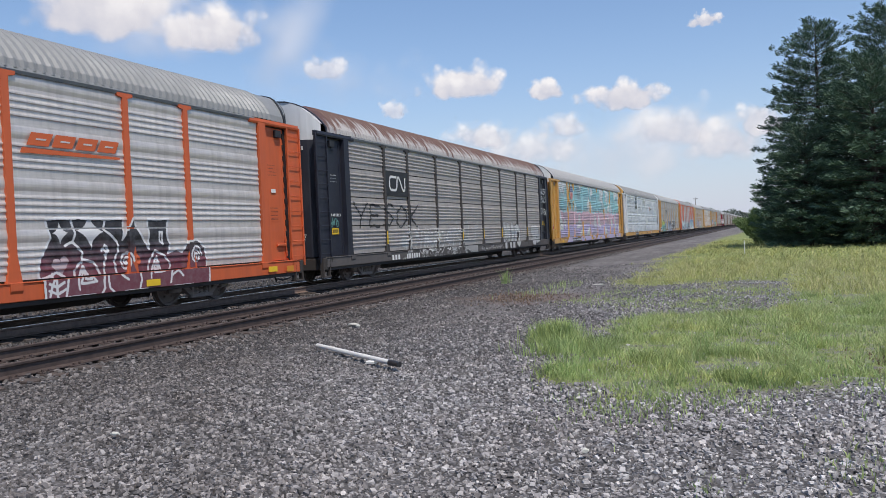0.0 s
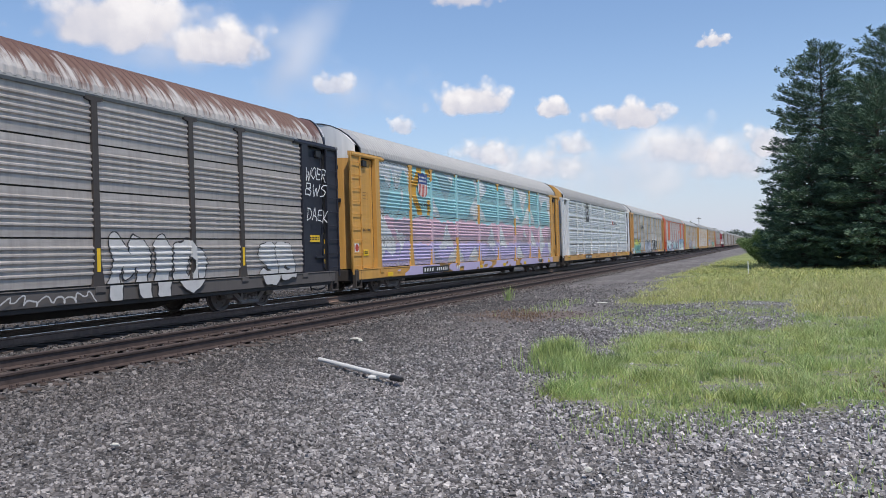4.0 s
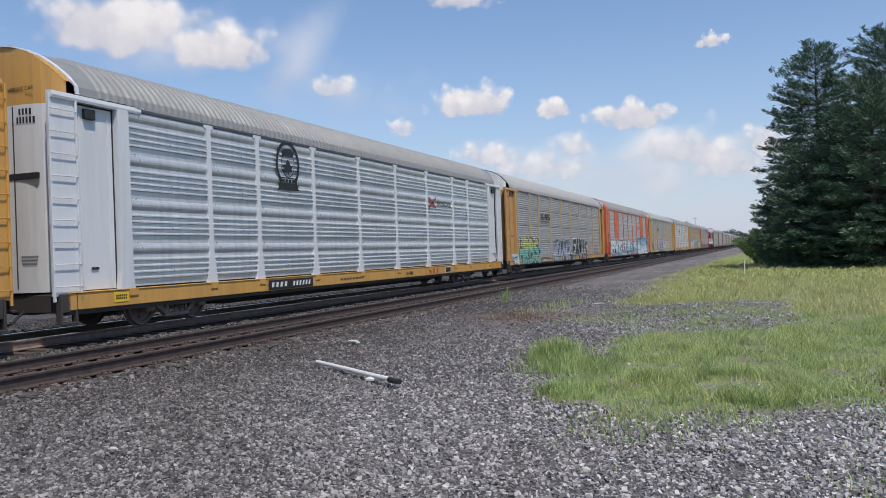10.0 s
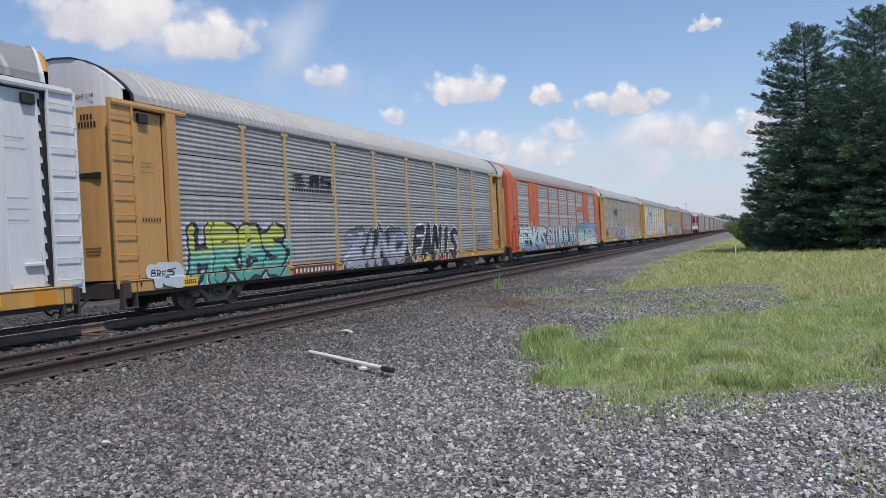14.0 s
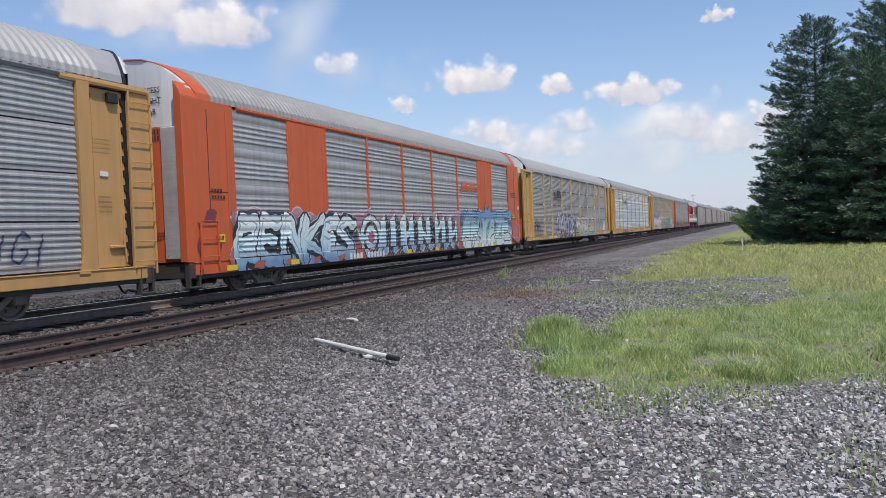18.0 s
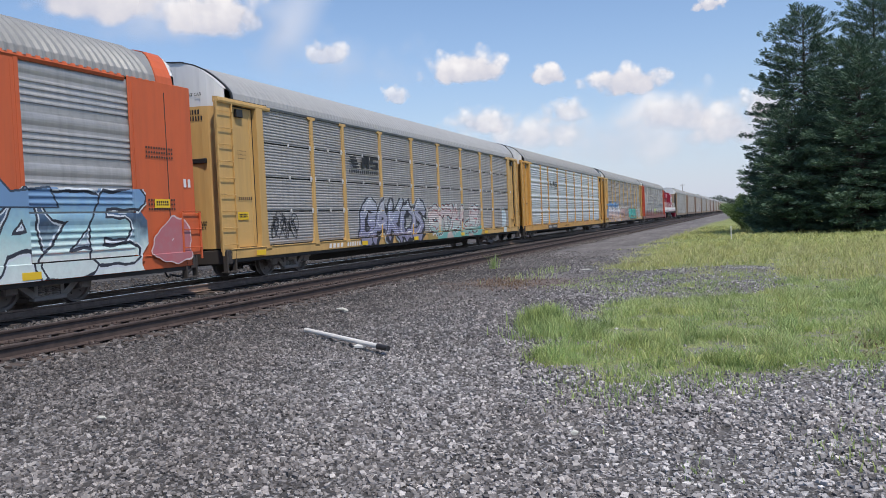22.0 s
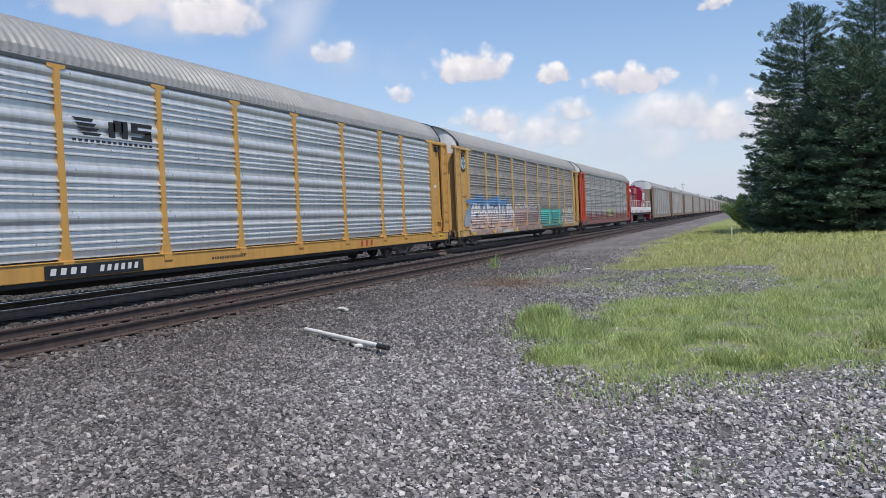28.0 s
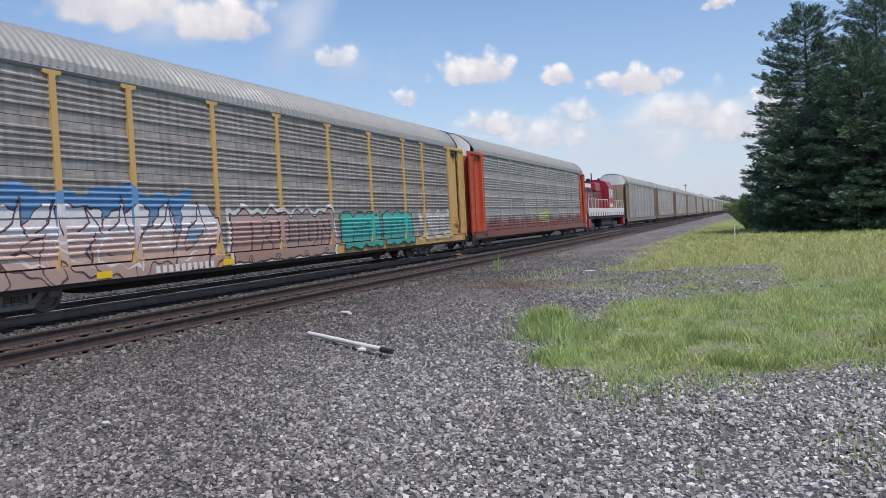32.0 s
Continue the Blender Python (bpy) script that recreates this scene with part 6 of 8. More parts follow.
def paint_orange_car(car):
    maroon, soot = (0.165, 0.045, 0.06), (0.02, 0.018, 0.02)
    shape = [(18.62, 0.50), (23.32, 0.50), (23.38, 0.95), (23.3, 1.28), (23.02, 1.46), (22.7, 1.40), (22.5, 1.18), (22.3, 1.26), (22.04, 1.18), (22.1, 1.36), (22.0, 1.6), (22.1, 1.87), (21.46, 1.88),
             (21.44, 1.30), (20.98, 1.88), (20.68, 1.48), (20.74, 1.88), (18.78, 1.88), (18.86, 1.55), (18.62, 1.2), (18.58, 0.92), (18.64, 0.82)]
    lines = [shape + shape[:1], [(19.38, 1.88), (19.46, 1.62), (19.38, 1.44)], [(20.24, 1.88), (20.18, 1.70), (20.52, 1.46), (20.54, 1.28), (20.42, 1.1), (20.5, 0.86), (20.72, 0.72)],
             [(19.2, 1.40), (19.4, 1.46), (19.62, 1.28), (19.6, 1.08)], [(20.14, 1.34), (20.22, 1.26), (20.16, 1.0), (20.2, 0.6), (20.3, 0.52)], [(20.1, 1.3), (20.18, 1.4), (20.28, 1.3), (20.18, 1.22)],
             [(19.44, 0.62), (19.42, 0.95), (19.62, 1.14), (19.9, 1.1), (20.08, 0.84), (20.06, 0.62), (19.96, 0.5)], [(19.5, 0.74), (19.62, 1.02), (19.88, 0.74), (19.5, 0.72)], [(19.6, 0.8), (19.64, 0.94), (19.76, 0.8), (19.6, 0.8)],
             spiral(20.76, 1.06, 0.19, 2.2), spiral(22.96, 1.12, 0.22, 2.6), [(21.02, 0.5), (21.1, 0.7), (21.06, 0.96)], [(21.4, 0.72), (21.42, 1.0), (21.62, 1.26), (21.9, 1.16), (22.1, 0.95), (21.98, 0.6)],
             [(21.5, 0.84), (21.66, 1.14), (21.82, 0.84), (21.5, 0.84)], [(21.6, 0.9), (21.66, 1.02), (21.74, 0.9), (21.6, 0.9)], [(22.04, 0.74), (22.24, 0.82), (22.4, 0.7)], [(18.72, 0.56), (18.9, 0.94), (18.9, 0.54)],
             [(18.74, 0.78), (18.9, 0.70), (19.08, 0.78)], [(18.72, 0.66), (18.9, 0.58), (19.1, 0.66)], [(18.64, 0.86), (19.0, 0.95), (19.2, 0.86), (19.1, 0.52)], [(21.78, 1.62), (21.78, 1.44), (21.86, 1.38), (21.86, 1.62), (21.78, 1.62)]]

    lift = lambda q: [(u, 0.5 + (z - 0.5) * 1.09) for u, z in q]
    shape, lines = lift(shape), [lift(q) for q in lines]

    def star(u, z, a, b):
        return lambda U, Z: (np.abs(U - u) / a) ** 0.62 + (np.abs(Z - z) / b) ** 0.62 < 1
    def heart(U, Z):
        return (np.hypot(U - 18.98, Z - 1.16) < 0.10) | (np.hypot(U - 19.18, Z - 1.18) < 0.10) | poly(U, Z, [(18.88, 1.14), (19.28, 1.16), (19.1, 0.9)])
    white = spray(0.70, 0.70, 0.69)
    layers(car, "painted_letters", (18.5, 23.5, 0.49, 2.06), 0.011, [
        (lambda U, Z: poly(U, Z, shape), fade(0.5, 1.9, (maroon, maroon, maroon, (0.06, 0.024, 0.03), soot, soot))),
        (lambda U, Z: poly(U, Z, [(20.98, 1.42), (21.2, 1.12), (21.02, 0.86), (20.9, 1.12)]), M["orange"]),
        (heart, spray(0.42, 0.33, 0.34)), (star(19.1, 1.73, 0.2, 0.22), white), (star(19.84, 1.76, 0.36, 0.38), white),
        (lambda U, Z: np.logical_or.reduce([along(U, Z, q, 0.026) for q in lines]), white)],
        "black and maroon painted letters drawn with thin white lines", wob=0.012, seed=3)
    swoosh_logo(car, 18.35, 20.7, 3.18, 3.58, SKIN + 0.04)
    door_marks(car)
    reflectors(car, (21.2, 11.0, 5.0))
    plate(car, "warning_label", (25.75, 26.15, 0.60, 0.74), 1.658, "mark_yellow", "yellow sill label")
    plate(car, "sill_patch", (26.62, 26.95, 0.56, 0.72), 1.658, "ochre", "ochre paint patch on the sill")


def paint_dark_car(car):
    panel = plate(car, "emblem_board", (4.68, 6.53, 2.86, 3.76), SKIN + 0.045, "black", "black board with a white line emblem")
    x, g = SKIN + 0.058, Geo()
    pts = [(5.55, 3.55), (5.05, 3.55), (4.95, 3.45), (4.95, 3.18), (5.05, 3.08), (5.45, 3.08), (5.55, 3.18), (5.6, 3.5), (5.7, 3.56), (5.8, 3.5), (6.05, 3.12), (6.15, 3.07), (6.25, 3.14), (6.27, 3.55)]
    for (a, b), (c, d) in zip(pts, pts[1:]):
        n = Vector((c - a, d - b)).normalized() * 0.045
        g.add([(x, a - n.y, b + n.x), (x, a + n.y, b - n.x), (x, c + n.y, d - n.x), (x, c - n.y, d + n.x)], [(0, 1, 2, 3)])
    part("emblem", g.mesh("emblem", "mark_white"), panel, "white ribbon line")
    scribble(car, (2.1, 7.6, 1.72, 2.6), (0.015, 0.014, 0.015), 7, 0, 0.04, "thin black sprayed tag", "YESOK")
    grain = np.random.default_rng(77)

    def ghost(U, Z):
        n = fbm(U, Z, 2.6, 3.0) + 0.5 * fbm(U, Z, 9.0, 1.0)
        return (grain.random(U.shape) < 0.20 + 0.75 * n) & (Z < 1.66 + 0.22 * np.sin(U * 2.3) + 0.1 * np.sin(U * 7.1)) & (U > 5.9 + 0.2 * np.sin(Z * 9))
    layers(car, "faded_paint", (5.6, 14.4, 0.52, 1.95), 0.03, [(ghost, spray(0.52, 0.52, 0.51))], "faded pale remains of sprayed letters")
    scribble(car, (6.0, 12.4, 0.6, 1.75), (0.62, 0.62, 0.60), 8, 21, 0.017, "faded white sprayed loops")
    scribble(car, (7.5, 12.2, 0.75, 1.6), (0.74, 0.74, 0.72), 9, 0, 0.022, "faded white sprayed letters", "DEROSIS")
    mural(car, "MIO", (18.2, 21.5, 0.52, 1.95), [(0.55, 0.55, 0.54)], BLACK, None, 0.2, 0.03, 0.0, seed=4, slant=0, label="white bubble letters outlined in black")
    mural(car, "SB", (23.4, 25.4, 0.6, 1.75), [(0.55, 0.55, 0.54)], BLACK, None, 0.17, 0.025, 0.0, seed=6, slant=0, label="white bubble letters outlined in black")
    mural(car, "L", (12.3, 14.1, 0.55, 1.95), [(0.36, 0.35, 0.34)], (0.6, 0.6, 0.58), None, 0.26, 0.03, 0.0, seed=2, slant=0, label="half-erased pale outline letter")
    scribble(car, (14.4, 18.0, 0.55, 0.8), (0.5, 0.5, 0.5), 12, 12, 0.014, "pale scrawl along the sill")
    for u in (4.6, 9.42, 12.28, 15.15, 18.05, 22.8):
        plate(car, "reflector_strip", (u - 0.045, u + 0.045, 1.15, 1.62), SKIN + 0.061, "mark_yellow", "yellow reflective strip")
    bars(car, (4.75, 5.5, 0.55, 0.78), 1.660, "mark_white", 3)
    bars(car, (6.0, 7.3, 0.55, 0.78), 1.660, "mark_white", 6)
    end, _ = end_marks(car, light=True)
    door_marks(car, "mark_white", False)
    warning_label(car, 0.85, 1.55)
    plate(car, "reflector_strip", (0.66, 0.72, 1.5, 2.3), 1.492, "mark_yellow", "yellow reflective strip")
    warning_label(car, 26.1, 1.75, 0.6)
    plate(car, "reflector_strip", (26.95, 27.03, 1.1, 2.0), 1.492, "mark_yellow", "yellow reflective strip")
    scribble(car, (0.62, 1.3, 1.75, 2.1), (0.12, 0.3, 0.26), 14, 5, 0.012, "green sprayed tag")
    for z, t in ((3.5, "WOER"), (3.05, "BWS"), (2.3, "DAEK")):
        scribble(car, (25.7, 27.0, z, z + 0.45), WHITE, int(z * 10), 0, 0.015, "white sprayed tag on the dark end", t)


def paint_camo_car(car):
    """Teal over pink over lilac in jagged fields, bare metal showing between."""
    teal, pink, lilac = (0.30, 0.56, 0.60), (0.62, 0.43, 0.50), (0.50, 0.44, 0.65)
    gold = (0.62, 0.33, 0.035)
    mats = [spray(*teal), spray(*pink), spray(*lilac), spray(*gold), spray(0.27, 0.21, 0.42), spray(0.30, 0.44, 0.48), spray(0.46, 0.36, 0.42), spray(0.40, 0.38, 0.52)]

    def pick(U, Z):
        W, Y = wobble(U, Z, 0.07, 2)
        s = np.where(Y > 2.66 + 0.07 * np.sin(U * 1.3), 0, np.where(Y > 1.74 + 0.08 * np.sin(U * 1.7 + 1), 1, 2))
        # bare wedges between the big jagged letters: from the eaves down, in the middle and from the foot up
        bare = np.zeros(U.shape, bool)
        for wide, shift, z0, tall, odd in ((2.3, 0.0, 4.62, -1.35, 0.6), (2.9, 1.1, 2.75, 1.15, 0.55), (1.9, 0.4, 1.50, 1.05, 0.6), (2.4, 1.5, 0.86, 0.8, 0.5), (3.3, 0.2, 3.55, 0.7, 0.4)):
            n = np.floor((W + shift) / wide)
            f = np.abs(np.mod(W + shift + 0.35 * (Y - z0) * np.sin(n * 2.4), wide) / wide - 0.5) * 2
            h = (Y - z0) / tall
            on = np.mod(np.sin(n * 12.9898 + z0 * 7.1) * 43758.5, 1.0) < odd
            bare |= on & (h > 0) & (f < 0.95 * (1 - h)) & (U > 6.6)
        first = U < 4.6
        blobs = ((np.abs(W - 3.1 + 0.3 * np.sin(Y * 3)) < 0.34 + 0.2 * np.sin(Y * 2.2 + 1)) | (W > 3.75 + 0.25 * np.sin(Y * 4.1))) & (Y < 4.0 + 0.3 * np.sin(U * 5)) & ((np.abs(Y - 2.2) > 0.35) | (W < 3.6))
        bare |= first & ~blobs & (Y > 1.15 + 0.25 * np.sin(U * 3.2))
        late = U > 22.85
        bare |= late & ((np.abs(W - 24.3) > 0.75 + 0.3 * np.sin(Y * 2.6)) | (Y > 4.15)) & (Y > 1.35 + 0.3 * np.sin(U * 2.9))
        s = np.where(bare & (np.sin(W * 0.9 + Y * 1.7) > 0.55), s + 5, s)
        row, start = np.mod(Z - 0.9, 0.935), np.zeros(U.shape)
        for c in COLS[:-1]:
            start = np.where(U > c, c, start)
        hole = punched(U - start, row) & (Z > 0.9)
        s = np.where((bare & (s < 5)) | hole, -1, s)
        gold_post = np.zeros(U.shape, bool)
        for k, c in enumerate(COLS[1:-1]):
            lo, hi = ((0.86, 4.7), (4.2, 4.7), (0.86, 2.0), (2.6, 3.5), (4.3, 4.7), (2.2, 3.1), (3.5, 4.7), (0.9, 1.3))[k]
            post = (np.abs(U - c) < np.where(Z < 1.5, 0.2, 0.1)) & (Z > 0.88)
            s = np.where(post, np.where(Y > 2.66, 0, np.where(Y > 1.74, 1, 2)), s)
            gold_post |= post & (Y > lo) & (Y < hi)
        s = np.where(gold_post, -1, s)
        logo = (U > 4.72) & (U < 6.48) & (Z > 2.8)
        s = np.where(logo, 0, s)
        s = np.where(logo & ((np.abs(U - 5.25 - 0.3 * np.sin(Z * 3)) < 0.24) | (U > 6.2) & (Z < 3.4) | (Z > 4.3) & (U > 6.1) | (U < 4.85) & (Z > 3.9)), 3, s)
        patch = np.sin(U * 1.31) + 0.8 * np.sin(U * 2.93 + 1) + 0.6 * np.sin(Z * 11 + U * 3.7) - 0.5 * np.sin(Z * 17 - U * 6.1)
        s = np.where(Z < 0.88, np.where((patch < -0.75) | (U < 3.4 + 0.4 * np.sin(Z * 14)), -1, 2), s)
        return s
    coat(car, "camouflage_paint", (1.98, 25.6, 0.5, 4.62), 0.0125, pick, mats, "jagged fields of teal, pink and lilac paint")
    x = SKIN + 0.05
    top = [(5.32, 4.40), (5.5, 4.34), (5.75, 4.44), (6.0, 4.34), (6.18, 4.40), (6.14, 4.2), (6.2, 4.0), (5.3, 4.0), (5.36, 4.2)]
    g = Geo().prism_x(top[::-1], x, x + 0.01)
    shield = part("shield", g.mesh("shield", "mark_blue"), car, "blue and red-striped shield emblem")
    low = [(5.3, 3.99), (6.2, 3.99), (6.2, 3.7), (6.05, 3.55), (5.75, 3.46), (5.45, 3.55), (5.3, 3.7)]
    part("field", Geo().prism_x(low[::-1], x, x + 0.009).mesh("field", "mark_white"), shield)
    for k in range(6):
        u = 5.37 + 0.135 * k
        zb = 3.46 + 0.2 * abs((u + 0.03 - 5.75) / 0.45) ** 2 + 0.02
        part("stripe", Geo().box(x + 0.008, x + 0.015, u, u + 0.065, zb, 3.98).mesh("stripe", "mark_red"), shield)
    bars(shield, (5.42, 6.08, 4.2, 4.29), x + 0.014, "mark_white", 5)
    bars(shield, (5.38, 6.12, 4.06, 4.15), x + 0.014, "mark_white", 7)
    lettering(car, "BUILDING AMERICA", 0.20, (x + 0.004, 5.72, 3.12), SIDE_TURN, "black")
    sill_plate(car, 5.4, 8.1, 1.64)
    bars(car, (9.0, 9.4, 0.58, 0.78), 1.660, "mark_white", 2)
    reflectors(car, (2.3, 12.0, 15.5, 19.2, 24.4))
    door_marks(car)
    warning_label(car, 0.85, 1.3, 0.34)
    p = plate(car, "no_entry_sticker", (0.10, 0.40, 1.42, 1.7), 1.562, "mark_white", "white sticker with a red ring")
    part("ring", Geo().tube((1.571, 0.25, 1.56), (1.573, 0.25, 1.56), 0.12, 0.12, 20).mesh("ring", "mark_red"), p)
    end, gable = end_marks(car)
    lettering(gable, "EXCESS HEIGHT CAR", 0.115, (0.52, 0.094, 4.76), END_TURN, "black")
    lab = plate(car, "builder_label", (22.3, 23.0, 0.55, 0.82), 1.658, "mark_white", "white-edged black label")
    plate(lab, "label_face", (22.34, 22.62, 0.58, 0.79), 1.665, "black")
    plate(lab, "label_face", (22.68, 22.96, 0.58, 0.79), 1.665, "black")
    for u0, u1, z in ((26.1, 26.75, 3.0),):
        f = Geo()
        for a, b, c, d in ((u0, u1, z, z + 0.025), (u0, u1, z + 0.5, z + 0.525), (u0, u0 + 0.025, z, z + 0.52), (u1 - 0.025, u1, z, z + 0.52)):
            f.box(1.484, 1.492, a, b, c, d)
        part("stencil_frame", f.mesh("stencil_frame", "black"), car)


def paint_white_car(car):
    x, g = SKIN + 0.052, Geo()
    n = 36
    for r0, r1, lo, hi in ((0.50, 0.60, -0.30, 1.30), (0.31, 0.335, 0.0, 1.0), (0.31, 0.335, 1.05, 1.95)):
        for k in range(n):
            t0, t1 = (lo + k / n * (hi - lo)) * math.pi, (lo + (k + 1) / n * (hi - lo)) * math.pi
            g.add([(x, 8.05 + r * math.cos(t), 4.0 + 1.1 * r * math.sin(t)) for r, t in ((r0, t0), (r1, t0), (r1, t1), (r0, t1))], [(0, 1, 2, 3)])
    g.prism_x([(7.5, 3.28), (8.6, 3.28), (8.52, 3.36), (8.6, 3.44), (7.5, 3.44), (7.58, 3.36)], x, x + 0.005)
    g.box(x, x + 0.004, 7.62, 8.48, 3.60, 3.63).box(x, x + 0.004, 7.62, 8.48, 3.44, 3.47).box(x, x + 0.004, 7.62, 7.66, 3.44, 3.63).box(x, x + 0.004, 8.44, 8.48, 3.44, 3.63)
    for k in range(4):
        g.box(x, x + 0.004, 7.74 + 0.17 * k, 7.85 + 0.17 * k, 3.49, 3.58)
    g.prism_x([(8.02, 3.70), (8.08, 3.70), (8.08, 3.78), (8.26, 3.80), (8.22, 3.88), (8.30, 3.97), (8.18, 3.97), (8.15, 4.04), (8.05, 4.14), (7.95, 4.04), (7.92, 3.97), (7.80, 3.97), (7.88, 3.88), (7.84, 3.80), (8.02, 3.78)], x, x + 0.005)
    g.prism_x([(7.78, 4.22), (8.32, 4.22), (8.36, 4.34), (8.2, 4.45), (7.9, 4.42), (7.76, 4.32)], x, x + 0.005)
    part("emblem", g.mesh("emblem", "black"), car, "black ring and leaf emblem")["kind"] = "stuff"
    sill_plate(car, 6.85, 9.1)
    xm = Geo()
    for a, b, c, d in ((18.25, 3.2, 18.98, 3.62), (18.25, 3.60, 18.98, 3.22)):
        n_ = Vector((c - a, d - b)).normalized() * 0.05
        xm.add([(x, a - n_.y, b + n_.x), (x, a + n_.y, b - n_.x), (x, c + n_.y, d - n_.x), (x, c - n_.y, d + n_.x)], [(0, 1, 2, 3)])
    part("red_cross_mark", xm.mesh("red_cross_mark", "mark_red"), car)["kind"] = "stuff"
    lettering(car, "HOURGLASS", 0.27, (x + 0.004, 19.85, 3.30), SIDE_TURN, "black", 0.25)
    bars(car, (18.0, 19.1, 0.55, 0.8), 1.606, "mark_red", 3, skew=0.2, fill=0.4)
    lab = plate(car, "builder_label", (19.7, 20.3, 0.55, 0.80), 1.604, "mark_white", "white-edged black label")
    plate(lab, "label_face", (19.73, 20.27, 0.58, 0.77), 1.611, "black")
    warning_label(car, 25.3, 0.58, 0.5, 1.604)
    warning_label(car, 1.4, 0.60, 0.4, 1.604)
    plate(car, "sill_patch", (26.5, 27.0, 0.54, 0.80), 1.604, "ochre", "ochre paint patch on the sill")
    bars(car, (10.8, 12.4, 0.62, 0.70), 1.606, "under", 16)
    lettering(car, "RLH80E", 0.19, (1.606, 16.1, 0.60), SIDE_TURN, "black")
    end, gable = end_marks(car)
    lettering(gable, "EXCESS HEIGHT CAR", 0.115, (0.52, 0.094, 4.76), END_TURN, "black")
    for z in (2.1, 2.3, 2.5, 3.4, 3.6):
        bars(car, (26.14, 26.6, z, z + 0.035), 1.494, "under", 10, fill=0.4)
    plate(car, "door_lever", (0.95, 1.15, 1.28, 1.33), 1.49, "black")


def paint_tan_car(car):
    mural(car, "HRBS", (2.0, 6.62, 0.55, 2.1), [(0.10, 0.40, 0.34), (0.11, 0.43, 0.37), (0.12, 0.45, 0.36), (0.50, 0.52, 0.06), (0.54, 0.55, 0.08)], (0.03, 0.04, 0.04), (0.52, 0.53, 0.60), 0.15, 0.03, 0.06, back=[(0.10, 0.40, 0.34), (0.12, 0.43, 0.36), (0.46, 0.46, 0.56)], seed=5, slant=0.05, gap=0.04, core=(0.05, 0.045, 0.06), reach=0.05, shadow=(0.035, 0.03, 0.045), cast=(0.12, 0.02), sharp=True, wob=0.045, shine=(0.42, 0.52, 0.40), label="yellow and teal painted letters outlined in black")
    mural(car, "IO", (0.62, 2.0, 0.52, 1.2), [(0.55, 0.62, 0.68)], (0.55, 0.62, 0.68), None, 0.22, 0.02, 0.0, seed=8, label="pale blue sprayed blob")
    scribble(car, (1.0, 1.75, 0.85, 1.1), BLACK, 9, 0, 0.012, "black tag on pale paint", "BRES")
    peak = [(9.5, 0.6), (9.9, 1.1), (11.0, 1.75), (12.2, 1.9), (12.55, 2.2), (12.9, 1.85), (13.6, 2.08), (14.4, 1.7), (15.0, 1.3), (15.2, 0.52), (9.5, 0.52)]
    layers(car, "painted_backdrop", (9.4, 15.3, 0.5, 2.25), 0.014, [(lambda U, Z: poly(U, Z, peak), spray(0.045, 0.045, 0.055)), (lambda U, Z: along(U, Z, peak, 0.025), spray(0.62, 0.64, 0.66))], "black spiked field behind painted letters", wob=0.03, seed=9)
    mural(car, "ZINO", (9.7, 15.0, 0.58, 2.0), [(0.34, 0.38, 0.46), (0.44, 0.48, 0.55), (0.30, 0.35, 0.45), (0.13, 0.14, 0.18)], (0.03, 0.03, 0.04), (0.62, 0.64, 0.66), 0.19, 0.03, 0.02, seed=9, slant=0.35, gap=-0.05, sharp=True, wob=0.06, shine=(0.6, 0.62, 0.66), label="grey-blue wild-style painted letters")
    mural(car, "FAMIS", (15.3, 20.7, 0.58, 2.12), [(0.03, 0.026, 0.03), BLACK, BLACK], (0.02, 0.02, 0.024), WHITE, 0.14, 0.02, 0.055, seed=12, slant=0.3, gap=0.10, wob=0.015, sharp=True, label="black painted letters with white outlines")
    for u, z in ((19.55, 1.55), (18.0, 0.98)):
        layers(car, "painted_star", (u - 0.2, u + 0.2, z - 0.2, z + 0.2), 0.012, [(lambda U, Z: (np.abs(U - u) / 0.18) ** 0.7 + (np.abs(Z - z) / 0.18) ** 0.7 < 1, spray(0.12, 0.42, 0.42))], "small aqua painted star")
    scribble(car, (23.2, 24.9, 1.0, 1.65), (0.05, 0.06, 0.13), 15, 0, 0.022, "dark blue sprayed tag", "BIGI")
    horse_logo(car, 6.85, 9.2, 3.0, 3.55)
    p = plate(car, "stencil_panel", (6.6, 9.1, 0.62, 0.82), 1.658, "brown", "brown stencil panel with pale marks")
    bars(p, (6.7, 9.0, 0.64, 0.80), 1.667, "mark_white", 11, skew=0.2, fill=0.5)
    bars(car, (18.0, 19.1, 0.55, 0.8), 1.660, "mark_red", 3, skew=0.2, fill=0.4)
    end, gable = end_marks(car)
    lettering(gable, "EXCESS HEIGHT CAR", 0.115, (0.52, 0.094, 4.76), END_TURN, "black")
    door_marks(car)
    reflectors(car, (16.5, 22.0))
    warning_label(car, 1.9, 0.62, 0.5, 1.640)


